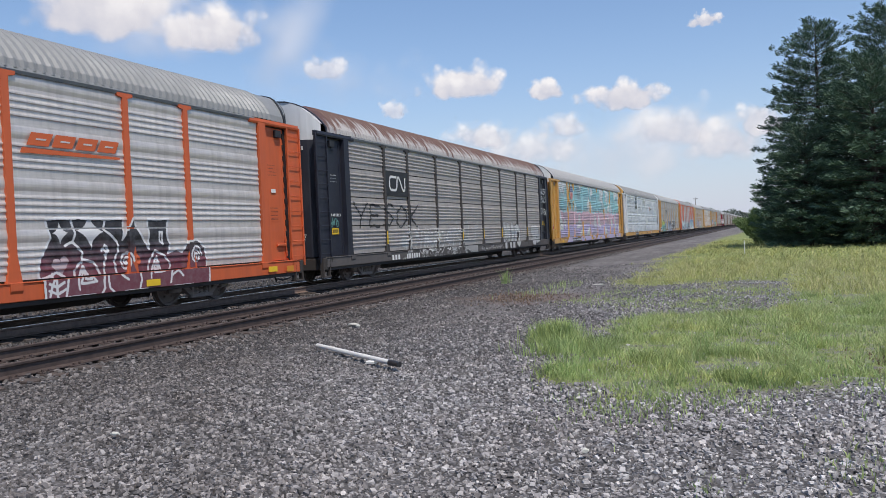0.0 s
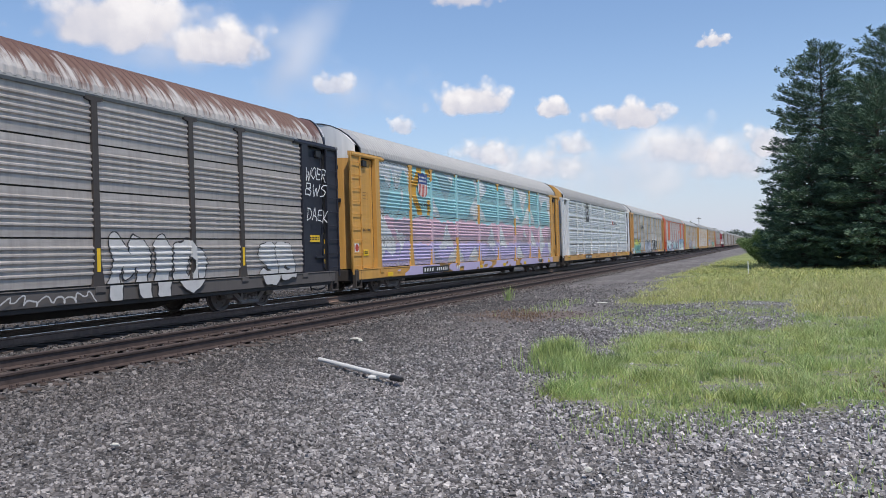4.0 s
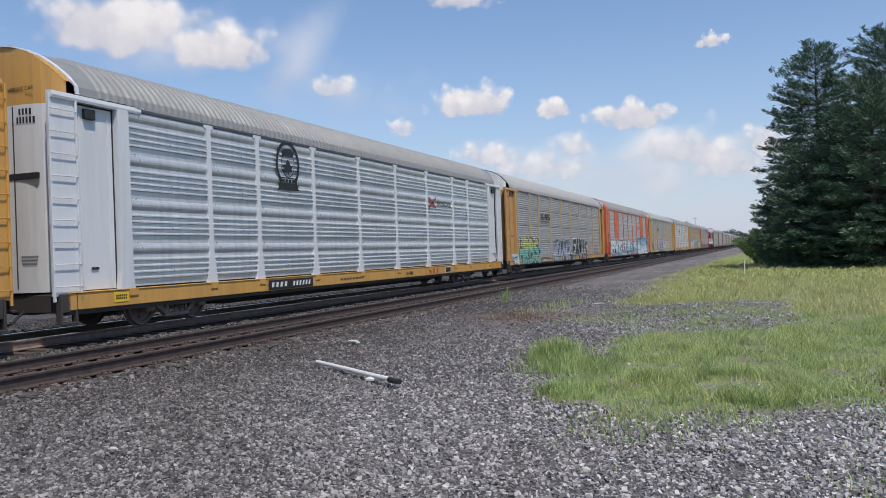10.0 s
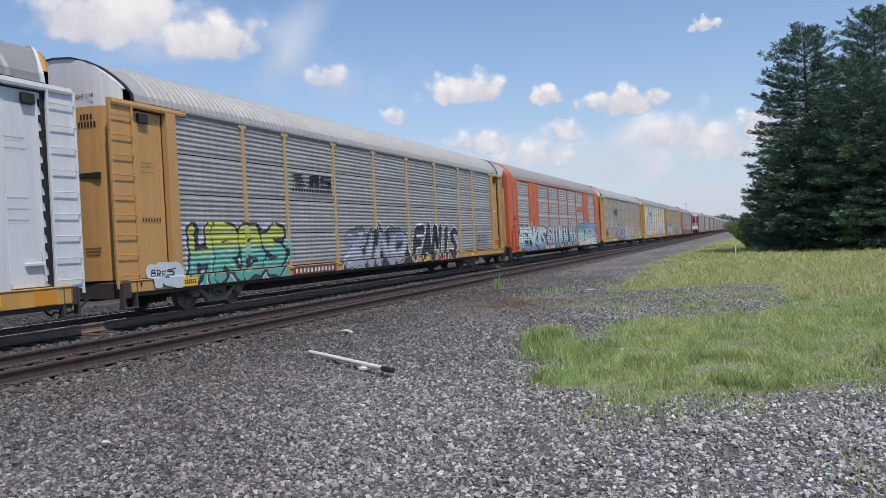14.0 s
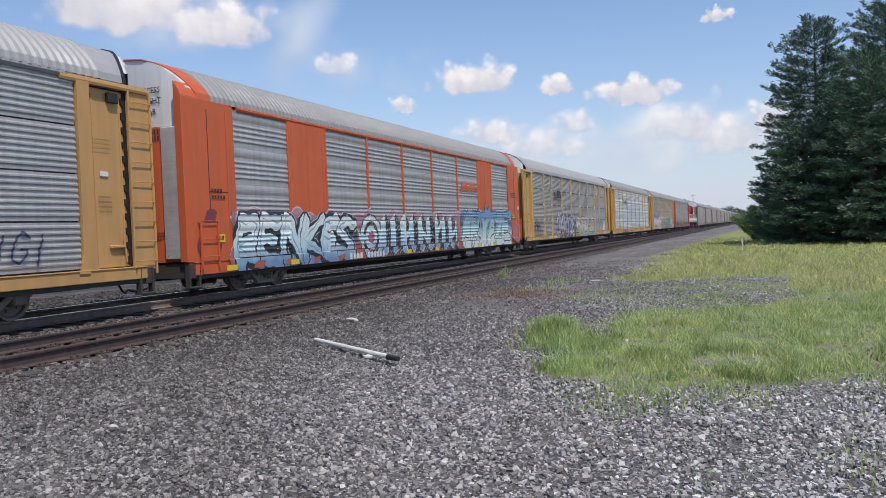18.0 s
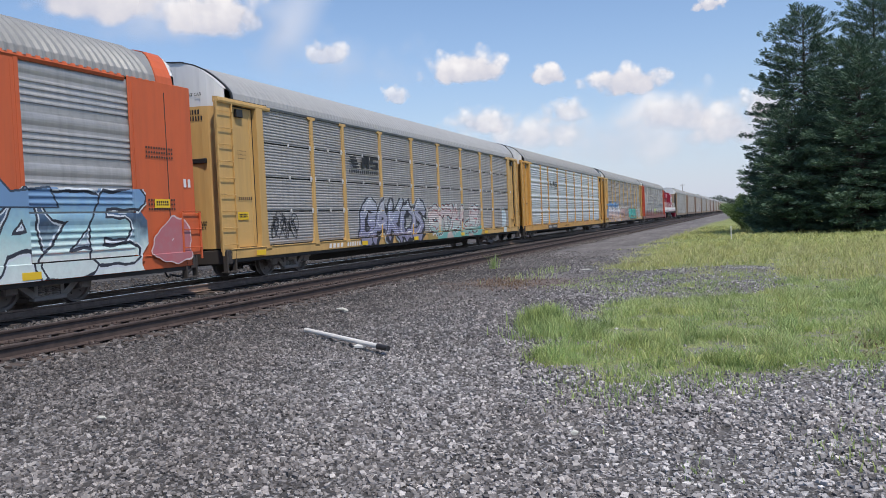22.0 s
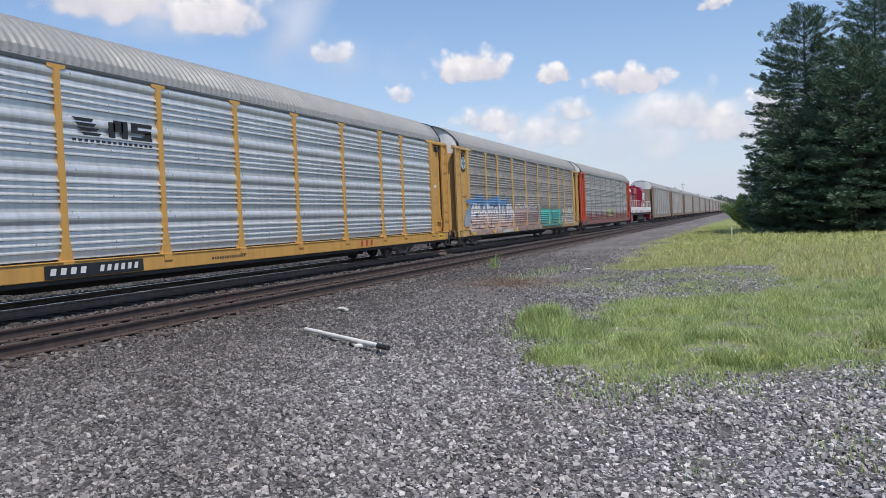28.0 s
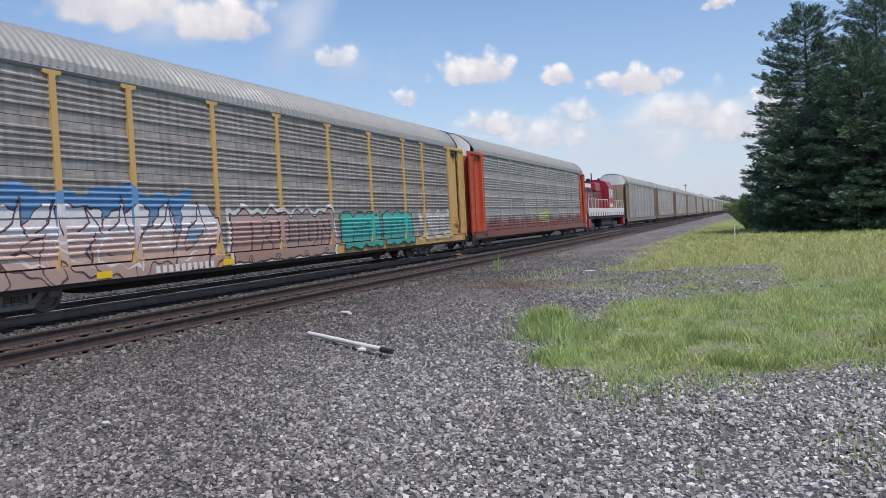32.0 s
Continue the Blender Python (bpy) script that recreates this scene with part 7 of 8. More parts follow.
def paint_full_orange_car(car):
    SHEETS[car.name] = ((4.5, 6.56, SKIN + 0.06), (20.82, 22.86, SKIN + 0.06), (0.0, 1.98, 1.597), (25.58, 27.6, 1.597))
    for a, b in ((4.50, 6.56), (20.82, 22.86)):
        g = Geo().box(SKIN, SKIN + 0.05, a, b, 0.9, 4.62, 0.01)
        sheet = part("steel_sheet", g.mesh("steel_sheet", "orange"), car, "plain orange sheet")
        for u in (a + 0.18, (a + b) / 2, b - 0.18):
            part("seam", Geo().box(SKIN + 0.045, SKIN + 0.058, u - 0.012, u + 0.012, 0.95, 4.58, 0.003).mesh("seam", "orange"), sheet)
    for a, b in ((0.05, 1.98), (25.58, 27.6)):
        sheet = part("end_sheet", Geo().box(1.555, 1.59, a, b, 0.86, 4.72, 0.012).mesh("end_sheet", "orange"), car, "plain orange end sheet")
        c = a + 0.9 if a < 1 else b - 0.9
        part("seam", Geo().box(1.585, 1.597, c - 0.012, c + 0.012, 0.9, 4.5, 0.003).mesh("seam", "under"), sheet)
        part("seam", Geo().box(1.585, 1.597, c, c + 0.95 if a < 1 else c - 0.95, 2.52, 2.54, 0.003).mesh("seam", "under"), sheet) if a < 1 else None
    part("corner", Geo().prism_y([(1.38, 0.88), (1.56, 0.88), (1.574, 0.92), (1.574, 4.74), (1.52, 4.87), (1.38, 5.07)], 0.06, 0.72).mesh("corner", "orange"), car, "rounded orange corner")
    part("galvanised_strip", Geo().box(0.93, 1.38, 0.075, 0.16, 0.95, 4.03, 0.02).mesh("galvanised_strip", "galv_bright"), car, "bare galvanised door strip")
    pinks = [(0.30, 0.36, 0.50), (0.42, 0.12, 0.10), (0.45, 0.16, 0.15), (0.45, 0.22, 0.22)]
    def smear(U, Z):
        e = 0.12 * np.sin(U * 7 + 1) + 0.06 * np.sin(Z * 13)
        return np.where((Z < 1.95 + e) & (U > 0.45 + 0.06 * np.sin(Z * 9)) & (U < 1.22 + 0.1 * np.sin(Z * 6)), 0, -1)
    coat(car, "maroon_patch", (0.3, 1.4, 0.88, 2.2), 0.03, smear, [spray(0.20, 0.045, 0.055)], "maroon overpaint round the foot ladder", half=0.045)
    def cloud_edge(U, Z):
        return (Z < 2.06 + 0.12 * np.sin(U * 2.9) + 0.08 * np.sin(U * 6.7 + 1)) & (U > 1.75 + 0.15 * np.sin(Z * 5)) & (U < 18.4 + 0.2 * np.sin(Z * 4))
    rim = lambda U, Z: cloud_edge(U, Z) & ~cloud_edge(U, Z + 0.045)
    layers(car, "painted_cloud", (1.5, 18.7, 0.5, 2.34), 0.02, [(cloud_edge, fade(0.5, 2.3, ((0.40, 0.09, 0.07), (0.34, 0.14, 0.14), (0.36, 0.18, 0.20), (0.44, 0.24, 0.27)))), (rim, spray(0.62, 0.46, 0.49))], "dusky pink painted cloud with a pale rim", half=0.045, wob=0.03, seed=61)
    mural(car, "RENKES", (1.75, 8.5, 0.5, 2.06), [(0.14, 0.25, 0.44), (0.30, 0.46, 0.58), (0.52, 0.70, 0.72), (0.62, 0.76, 0.76), (0.70, 0.79, 0.78), (0.72, 0.80, 0.79)], (0.02, 0.025, 0.03), (0.62, 0.62, 0.64), 0.165, 0.036, 0.022, back=[(0.14, 0.24, 0.44), (0.10, 0.16, 0.30), (0.03, 0.035, 0.045), (0.03, 0.035, 0.045), (0.36, 0.18, 0.2)], seed=14, slant=0.16, wob=0.05, gap=-0.06, core=(0.025, 0.03, 0.04), reach=0.05, shadow=(0.02, 0.025, 0.035), cast=(-0.12, -0.07), sharp=True, label="pale aqua painted letters outlined in black", half=0.045, shine=(0.22, 0.34, 0.42))
    mural(car, "IIII", (2.0, 8.0, 0.54, 0.80), [(0.40, 0.10, 0.07)], (0.34, 0.10, 0.09), None, 0.05, 0.02, 0.0, seed=44, slant=2.4, label="red painted dashes along the sill", half=0.045)
    paint_striped_letters(car)
    mural(car, "ARYAZE", (18.3, 25.9, 0.56, 2.3), [(0.66, 0.75, 0.73), (0.58, 0.73, 0.71), (0.40, 0.64, 0.65), (0.24, 0.44, 0.58), (0.16, 0.30, 0.50)], (0.025, 0.03, 0.045), (0.62, 0.68, 0.72), 0.165, 0.045, 0.03, back=[(0.68, 0.76, 0.74), (0.62, 0.74, 0.72), (0.30, 0.44, 0.50), (0.05, 0.09, 0.14), (0.06, 0.12, 0.22), (0.14, 0.26, 0.45)], seed=19, slant=0.25, gap=-0.02, sharp=True, wob=0.025, label="sharp light blue painted letters on a white base", half=0.045)
    spikes = [(20.4, 2.1), (20.7, 2.35), (20.9, 2.15), (21.5, 2.2), (21.72, 2.72), (21.9, 2.25), (22.2, 2.5), (22.5, 2.2), (23.4, 2.3), (23.6, 1.9), (20.3, 1.9)]
    layers(car, "spiked_crest", (20.2, 23.7, 1.9, 2.75), 0.014, [(lambda U, Z: poly(U, Z, spikes), spray(0.16, 0.29, 0.48)), (lambda U, Z: along(U, Z, spikes, 0.022), spray(0.03, 0.05, 0.08))], "blue painted spikes", half=0.045)
    mural(car, "O", (25.9, 27.5, 0.6, 1.75), [(0.45, 0.14, 0.16)], (0.62, 0.5, 0.5), None, 0.25, 0.03, 0.0, seed=3, label="pink painted ring")
    swoosh_logo(car, 18.4, 20.8, 3.12, 3.5, SKIN + 0.04)
    bars(car, (7.75, 8.7, 0.56, 0.8), 1.664, "mark_white", 4)
    bars(car, (9.0, 10.35, 0.56, 0.8), 1.664, "mark_white", 6)
    reflectors(car, (1.4, 4.3, 8.2, 12.2, 15.0, 20.2, 22.6))
    for z in (1.85, 1.95, 2.05, 3.0, 3.1, 3.2):
        bars(car, (26.0, 26.9, z, z + 0.06), 1.607, "under", 11)
    warning_label(car, 26.2, 1.9, 0.5, 1.602)
    bars(car, (1.0, 1.45, 2.5, 2.62), 1.607, "under", 4)
    bars(car, (1.0, 1.55, 2.34, 2.46), 1.607, "under", 5)
    warning_label(car, 1.05, 1.3, 0.4, 1.602)
    end, gable = end_marks(car, "under")
    for k, t in enumerate(("EXCESS", "HEIGHT", "CAR")):
        lettering(gable, t, 0.19, (0.66, 0.093, 4.85 - 0.25 * k), END_TURN, "black")
    bars(car, (27.2, 27.5, 2.35, 2.6), 1.607, "mark_white", 2)


def paint_striped_letters(car):
    """Tall upright letters in aqua on black hatched with white strokes, and a ring before them."""
    P, first, last = 0.82, 10.25, 17.75

    def bar(U):
        f = np.mod(U - first, P) / P
        return f, np.floor((U - first) / P)

    def block(U, Z):
        f, _ = bar(U)
        tri = np.abs(np.mod(f + 0.5, 1) - 0.5) * 2
        return (U > first - 0.15) & (U < last) & (Z < 1.78 + 0.3 * tri) & (Z > 0.66 - 0.16 * np.abs(np.mod(f * 1.0, 1) - 0.5) * 2)

    def white(U, Z):
        f, n = bar(U)
        join = np.zeros(U.shape, bool)
        for k, z, tilt in ((1, 0.66, 0.3), (2, 1.28, 0.5), (4, 1.22, -0.7), (5, 0.72, -0.5), (6, 1.55, 0.9), (7, 0.75, 0.3), (8, 1.3, 0.8)):
            join |= (n == k) & (np.abs(Z - z - tilt * (f - 0.75) * P) < 0.13)
        return block(U, Z) & ((f < 0.5) | join) & (Z > 0.60 + 0.12 * np.abs(f - 0.25) * 4)

    def ring(a, b):
        return lambda U, Z: (np.hypot((U - 9.5) / 1.05, Z - 1.24) < a) & (np.hypot((U - 9.5) / 1.05, Z - 1.24) > b)

    def hatch(U, Z):
        q = np.mod(Z - 0.75 * U + 0.02 * np.sin(U * 31), 0.15)
        return (q < 0.042) & (np.sin(U * 9.1 + np.floor((Z - 0.75 * U) / 0.15) * 2.3) > -0.25)
    dark = lambda U, Z: block(U, Z) | ring(0.80, 0)(U, Z)
    tail = [(8.5, 1.55), (8.62, 1.2), (8.9, 1.1), (9.2, 1.3), (9.0, 1.36), (8.8, 1.28)]
    fill = lambda U, Z: white(U, Z) | ring(0.74, 0.55)(U, Z) | ring(0.40, 0.22)(U, Z) | poly(U, Z, tail)
    rim = lambda U, Z: fill(U, Z) & ~(fill(U - 0.03, Z) & fill(U + 0.03, Z) & fill(U, Z + 0.03) & fill(U, Z - 0.03))
    layers(car, "painted_letters", (8.4, 17.9, 0.5, 2.1), 0.012, [
        (dark, spray(0.02, 0.022, 0.028)), (lambda U, Z: dark(U, Z) & hatch(U, Z), spray(0.42, 0.43, 0.46)), (ring(0.22, 0), spray(0.36, 0.12, 0.18)),
        (fill, fade(0.5, 2.05, ((0.13, 0.25, 0.46), (0.34, 0.54, 0.64), (0.44, 0.66, 0.69), (0.54, 0.71, 0.73), (0.68, 0.78, 0.78)))), (rim, spray(0.66, 0.70, 0.71))],
        "aqua upright painted letters on black with white hatching", half=0.045, wob=0.02, seed=17)


def paint_yellow_car(car):
    scribble(car, (2.1, 3.7, 0.98, 1.85), BLACK, 21, 9, 0.014, "black spiky sprayed tag")
    scribble(car, (2.2, 3.5, 1.05, 1.7), BLACK, 22, 0, 0.016, "black sprayed tag", "RAK")
    mural(car, "GAKOS", (7.4, 13.6, 0.52, 2.28), [(0.24, 0.23, 0.34), (0.27, 0.27, 0.40), (0.33, 0.34, 0.45), (0.42, 0.44, 0.48)], (0.02, 0.02, 0.025), (0.40, 0.42, 0.42), 0.17, 0.05, 0.06, seed=23, slant=0.3, gap=-0.1, core=(0.09, 0.09, 0.11), reach=0.05, shadow=(0.03, 0.03, 0.04), sharp=True, wob=0.06, shine=(0.62, 0.63, 0.68), label="lilac-grey wild-style painted letters")
    teal = lambda U, Z: (Z < 0.98 + 0.06 * np.sin(U * 3.1)) & (U > 14.6) & (U < 20.6 + 0.2 * np.sin(Z * 8))
    layers(car, "painted_band", (13.5, 20.9, 0.5, 1.1), 0.02, [(lambda U, Z: (U < 14.7) & (Z < 0.9), spray(0.36, 0.26, 0.08)), (teal, spray(0.15, 0.42, 0.39)), (lambda U, Z: (np.hypot(U - 16.1, Z - 0.55) < 0.42) | (np.hypot(U - 18.9, Z - 0.55) < 0.34), spray(0.52, 0.40, 0.36))], "teal and peach painted band along the foot")
    mural(car, "OTALS", (13.7, 20.6, 0.7, 2.08), [(0.22, 0.44, 0.42), (0.48, 0.52, 0.50), (0.60, 0.57, 0.55), (0.56, 0.44, 0.43), (0.62, 0.60, 0.59)], (0.12, 0.03, 0.04), (0.62, 0.55, 0.54), 0.20, 0.045, 0.035, seed=25, slant=0.1, gap=-0.04, core=(0.24, 0.44, 0.42), reach=0.03, shine=(0.36, 0.12, 0.12), sharp=True, wob=0.06, label="white and peach painted letters on teal")
    mural(car, "I", (23.8, 25.5, 0.55, 1.9), [(0.55, 0.66, 0.70)], (0.55, 0.66, 0.70), None, 0.3, 0.02, 0.0, seed=4, label="pale blue paint patch")
    horse_logo(car, 6.9, 9.2, 3.05, 3.65)
    bars(car, (5.2, 6.2, 0.63, 0.81), 1.664, "mark_white", 4, skew=0.2)
    bars(car, (6.4, 7.4, 0.63, 0.81), 1.664, "mark_white", 6, skew=0.2)
    reflectors(car, (1.3, 7.5, 12.0, 17.5, 21.0))
    end, gable = end_marks(car)
    lettering(gable, "EXCESS HEIGHT CAR", 0.115, (0.52, 0.094, 4.76), END_TURN, "black")
    door_marks(car)
    warning_label(car, 0.78, 1.6, 0.46)


def paint_bright_car(car):
    horse_logo(car, 6.9, 9.2, 3.15, 3.7, SKIN + 0.045)
    sill_plate(car, 6.0, 8.6)
    bars(car, (19.0, 20.1, 0.55, 0.82), 1.606, "mark_red", 3, skew=0.2, fill=0.4)
    door_marks(car)
    bars(car, (11.0, 12.4, 0.62, 0.7), 1.606, "under", 14)
    warning_label(car, 26.3, 0.58, 0.5, 1.604)
    end, gable = end_marks(car)


def paint_long_mural_car(car):
    blue = (0.10, 0.25, 0.46)
    haze = lambda U, Z: (Z < 2.38 + 0.10 * np.sin(U * 2.3) + 0.06 * np.sin(U * 7.0)) & (Z > 1.0) & (U > 1.45 + 0.2 * np.sin(Z * 4)) & (U < 8.7 + 0.35 * np.sin(Z * 5))
    peach = lambda U, Z: (Z < 1.25 + 0.25 * np.sin(U * 1.9)) & (U > 1.7) & (U < 9.3 + 0.2 * np.sin(Z * 9))
    layers(car, "painted_cloud", (1.2, 9.6, 0.5, 2.6), 0.02, [(haze, fade(1.2, 2.5, ((0.30, 0.36, 0.46), blue, (0.11, 0.27, 0.50)))), (peach, fade(0.5, 1.6, ((0.42, 0.28, 0.23), (0.56, 0.38, 0.31), (0.62, 0.44, 0.37))))], "blue and peach sprayed cloud", wob=0.03)
    mural(car, "SKREAD", (1.65, 9.5, 0.52, 2.08), [(0.45, 0.30, 0.24), (0.57, 0.39, 0.32), (0.63, 0.45, 0.39), (0.68, 0.58, 0.55), (0.74, 0.73, 0.74)], (0.09, 0.05, 0.07), None, 0.21, 0.034, 0.0, seed=27, slant=0.3, gap=-0.06, sharp=True, wob=0.07, shine=(0.70, 0.68, 0.69), label="peach painted letters paling to white spikes")
    tips = [[(u - 0.28, 1.55), (u + 0.02, 1.72), (u + t, z), (u + 0.22, 1.7), (u + 0.3, 1.5)] for u, z, t in ((2.5, 2.1, 0.2), (3.5, 2.22, 0.2), (4.3, 2.16, 0.15), (5.3, 2.05, -0.1), (6.1, 2.28, 0.1), (7.5, 2.2, 0.15), (8.6, 2.16, 0.05))]
    layers(car, "spiked_crest", (2.0, 9.1, 1.45, 2.32), 0.014, [(lambda U, Z: np.logical_or.reduce([poly(U, Z, q) for q in tips]), spray(0.70, 0.70, 0.72)), (lambda U, Z: np.logical_or.reduce([along(U, Z, q, 0.02) for q in tips]), spray(0.09, 0.05, 0.07))], "white painted spikes with dark edges")

    def frame_shape(grow):
        return lambda U, Z: (Z < 1.84 + grow + 0.08 * np.sin(U * 4.3) + 0.07 * np.sin(U * 9.7)) & (Z > 0.62 - grow) & (U > 9.95 - grow) & (U < 15.2 + grow + 0.1 * np.sin(Z * 7))
    strokes = letter_lines("IRUIUN", 10.3, 15.0, 0.95, 1.6, 0.2, 0.0, random.Random(29))
    layers(car, "painted_letters", (9.5, 15.7, 0.52, 2.14), 0.014, [
        (frame_shape(0.17), spray(0.66, 0.63, 0.60)), (frame_shape(0.05), spray(0.05, 0.04, 0.04)), (frame_shape(0.0), fade(0.6, 2.0, ((0.38, 0.22, 0.17), (0.42, 0.25, 0.21), (0.44, 0.27, 0.24), (0.48, 0.33, 0.30)))),
        (lambda U, Z: (U > 12.6) & (U < 15.1) & frame_shape(-0.05)(U, Z), fade(0.6, 2.0, ((0.36, 0.25, 0.20), (0.26, 0.20, 0.19), (0.28, 0.24, 0.23)))),
        (lambda U, Z: line_distance(U - 0.06, Z, strokes) < 0.07, spray(0.11, 0.06, 0.055)), (lambda U, Z: line_distance(U, Z, strokes) < 0.06, spray(0.42, 0.28, 0.25)),
        (lambda U, Z: np.logical_or.reduce([along(U, Z, spiral(u, 0.66, 0.12, 1.6), 0.016) for u in (10.6, 11.9, 13.4, 14.6)]), spray(0.07, 0.05, 0.05))],
        "brown painted letters in a white and black cloud outline", wob=0.03, seed=29)

    def bubble(u0, u1, grow):
        return lambda U, Z: (U > u0 - grow - 0.06 * np.abs(np.sin(Z * 4))) & (U < u1 + grow + 0.06 * np.abs(np.sin(Z * 4))) & (Z < 1.72 + grow + 0.14 * np.abs(np.sin((U - u0) * 3.7))) & (Z > 0.78 - grow - 0.10 * np.abs(np.sin((U - u0) * 3.7 + 0.8)))
    both = lambda g: (lambda U, Z: bubble(15.8, 18.6, g)(U, Z) | bubble(18.9, 21.5, g)(U, Z))
    curls = [[(u, 1.5), (u + 0.06, 1.2), (u + 0.02, 0.95)] for u in (16.5, 17.1, 17.7, 18.2, 19.5, 20.1, 20.6, 21.1)] + [[(u, 1.3), (u + 0.15, 1.36), (u + 0.25, 1.22)] for u in (16.6, 17.3, 19.6, 20.3)]
    layers(car, "painted_letters", (15.5, 21.8, 0.6, 2.0), 0.014, [(both(0.05), spray(0.02, 0.03, 0.03)), (both(0.0), fade(0.6, 2.0, ((0.03, 0.33, 0.29), (0.04, 0.40, 0.35), (0.05, 0.44, 0.38)))), (lambda U, Z: np.logical_or.reduce([along(U, Z, q, 0.02) for q in curls]), spray(0.02, 0.05, 0.05))], "teal bubble letters outlined in black", wob=0.03, seed=31)
    chalk = np.random.default_rng(31)
    layers(car, "faded_paint", (21.9, 25.6, 0.75, 1.98), 0.03, [(lambda U, Z: (chalk.random(U.shape) < 0.55 + 0.5 * fbm(U, Z, 5.0, 2.0)) & (Z < 1.85 + 0.1 * np.sin(U * 6)) & ((U > 23.0) | (np.sin(U * 9 + Z * 5) > 0)), spray(0.60, 0.62, 0.60))], "chalky white painted block")
    x, g = 1.49, Geo()
    n = 40
    for r0, r1, s in ((0.29, 0.40, 0), (0.0, 0.29, 1)):
        for k in range(n):
            t0, t1 = k / n * math.tau, (k + 1) / n * math.tau
            g.add([(x + 0.004 * s, 1.42 + r * 1.0 * math.cos(t), 3.96 + r * math.sin(t)) for r, t in ((r0, t0), (r1, t0), (r1, t1), (r0, t1))], [(0, 1, 2, 3)], 0 if s == 0 else 1)
    emb = part("round_emblem", g.mesh("round_emblem", "black", spray(0.55, 0.62, 0.66)), car, "round black-ringed blue cross emblem")
    for a, b, c, d in ((1.35, 1.49, 3.71, 4.21), (1.2, 1.64, 3.90, 4.02)):
        part("cross_bar", Geo().box(x + 0.006, x + (0.012 if b - a < 0.2 else 0.016), a, b, c, d).mesh("cross_bar", spray(0.08, 0.25, 0.42)), emb)
    bars(car, (0.98, 1.72, 2.36, 2.46), 1.494, "black", 9, fill=0.5)
    for z in (2.85, 2.95, 2.6, 2.7):
        bars(car, (1.05, 1.5, z, z + 0.025), 1.494, "under", 9, fill=0.4)
    reflectors(car, (2.0, 5.3, 9.4))
    bars(car, (7.0, 9.1, 0.55, 0.76), 1.666, "mark_white", 10)
    end, gable = end_marks(car)
    scribble(car, (26.0, 27.0, 1.0, 1.6), (0.3, 0.1, 0.06), 33, 4, 0.012, "red sprayed tag")


def paint_red_end_car(car):
    def pick(U, Z):
        e = 0.12 * np.sin(U * 2.1) + 0.08 * np.sin(U * 7.3) + 0.22 * np.sin(U * 41 + Z * 57) * np.sin(U * 67 - Z * 29)
        return np.where(Z < 1.35 + e, 0, -1)
    coat(car, "oxide_overspray", (2.0, 25.6, 0.5, 1.75), 0.04, pick, [spray(0.22, 0.07, 0.055)], "dull red overspray fading up the foot", half=0.045)
    mural(car, "KE", (12.5, 15.4, 1.0, 1.85), [(0.45, 0.55, 0.12)], (0.2, 0.25, 0.1), None, 0.08, 0.03, 0.0, seed=35, label="yellow-green sprayed tag", half=0.045)


DECOR = [paint_orange_car, paint_dark_car, paint_camo_car, paint_white_car, paint_tan_car, paint_full_orange_car, paint_yellow_car, paint_bright_car, paint_long_mural_car, paint_red_end_car]


STYLES = {
    "orange": dict(ribs="shallow", seam=0.0, frame="orange", skin="galv", sill="orange", roof="roof", shape="stubby", gable="roof"),
    "dark": dict(foot=0.55, frame="navy", skin="galv_dirty", sill="sill_grime", roof="roof_rust", shape="stubby", post="dark_post", gable="gable_white", trim="navy", seam=0.035, gable_z=4.45),
    "camo": dict(seam=0.035, frame="yellow", skin="galv_hole", sill="yellow", roof="roof_white", shape="flared", gable="gable_white", notch=True),
    "white": dict(ribs="bright", seam=0.0, frame="white", skin="galv_bright", sill="yellow", roof="roof", shape="flared", gable="yellow", trim="white", notch=True),
    "tan": dict(foot=0.60, ribs="seven", post="pale_tan", seam=0.03, frame="tan", skin="galv_pale", sill="tan", roof="roof_white", shape="plain", gable="gable_white", gable_z=4.58, notch=True),
    "full_orange": dict(ribs="shallow", seam=0.0, foot=0.55, frame="orange", skin="galv_pale", sill="orange", roof="roof", shape="slim", gable="gable_white", eave="orange", trim="orange", gable_z=4.05, hood=0.5, flush=True),
    "yellow": dict(foot=0.60, ribs="fine", clips=True, roof_rib=0.014, seam=0.045, frame="pale_yellow", skin="galv_grey", sill="pale_yellow", roof="roof_white", shape="stubby", gable="gable_white", notch=True),
    "bright": dict(ribs="bright", seam=0.0, frame="yellow", skin="galv_bright", sill="yellow", roof="roof", shape="stubby", gable="gable_white"),
    "dirty_yellow": dict(foot=0.55, frame="pale_yellow", skin="galv_dot", sill="pale_yellow", roof="roof", shape="stubby", gable="gable_white", gable_z=4.38, nose=0.2),
    "red_end": dict(frame="red_orange", skin="galv_grey", sill="brown", roof="roof", shape="slim", post="galv_grey", gable="gable_white"),
    "far_grey": dict(frame="dull_tan", skin="galv_grey", sill="dull_tan", roof="roof", shape="slim", post="galv_grey", gable="gable_white"),
    "far_brown": dict(frame="dull_brown", skin="galv_dirty", sill="dull_brown", roof="roof", shape="slim", post="galv_dirty", gable="gable_white"),
    "far_light": dict(frame="dull_tan", skin="galv_dirty", sill="dull_tan", roof="roof_white", shape="slim", post="galv_dirty", gable="gable_white"),
    "brown": dict(frame="brown", skin="galv_dirty", sill="brown", roof="roof_white", shape="slim", post="galv_dirty", gable="gable_white"),
}
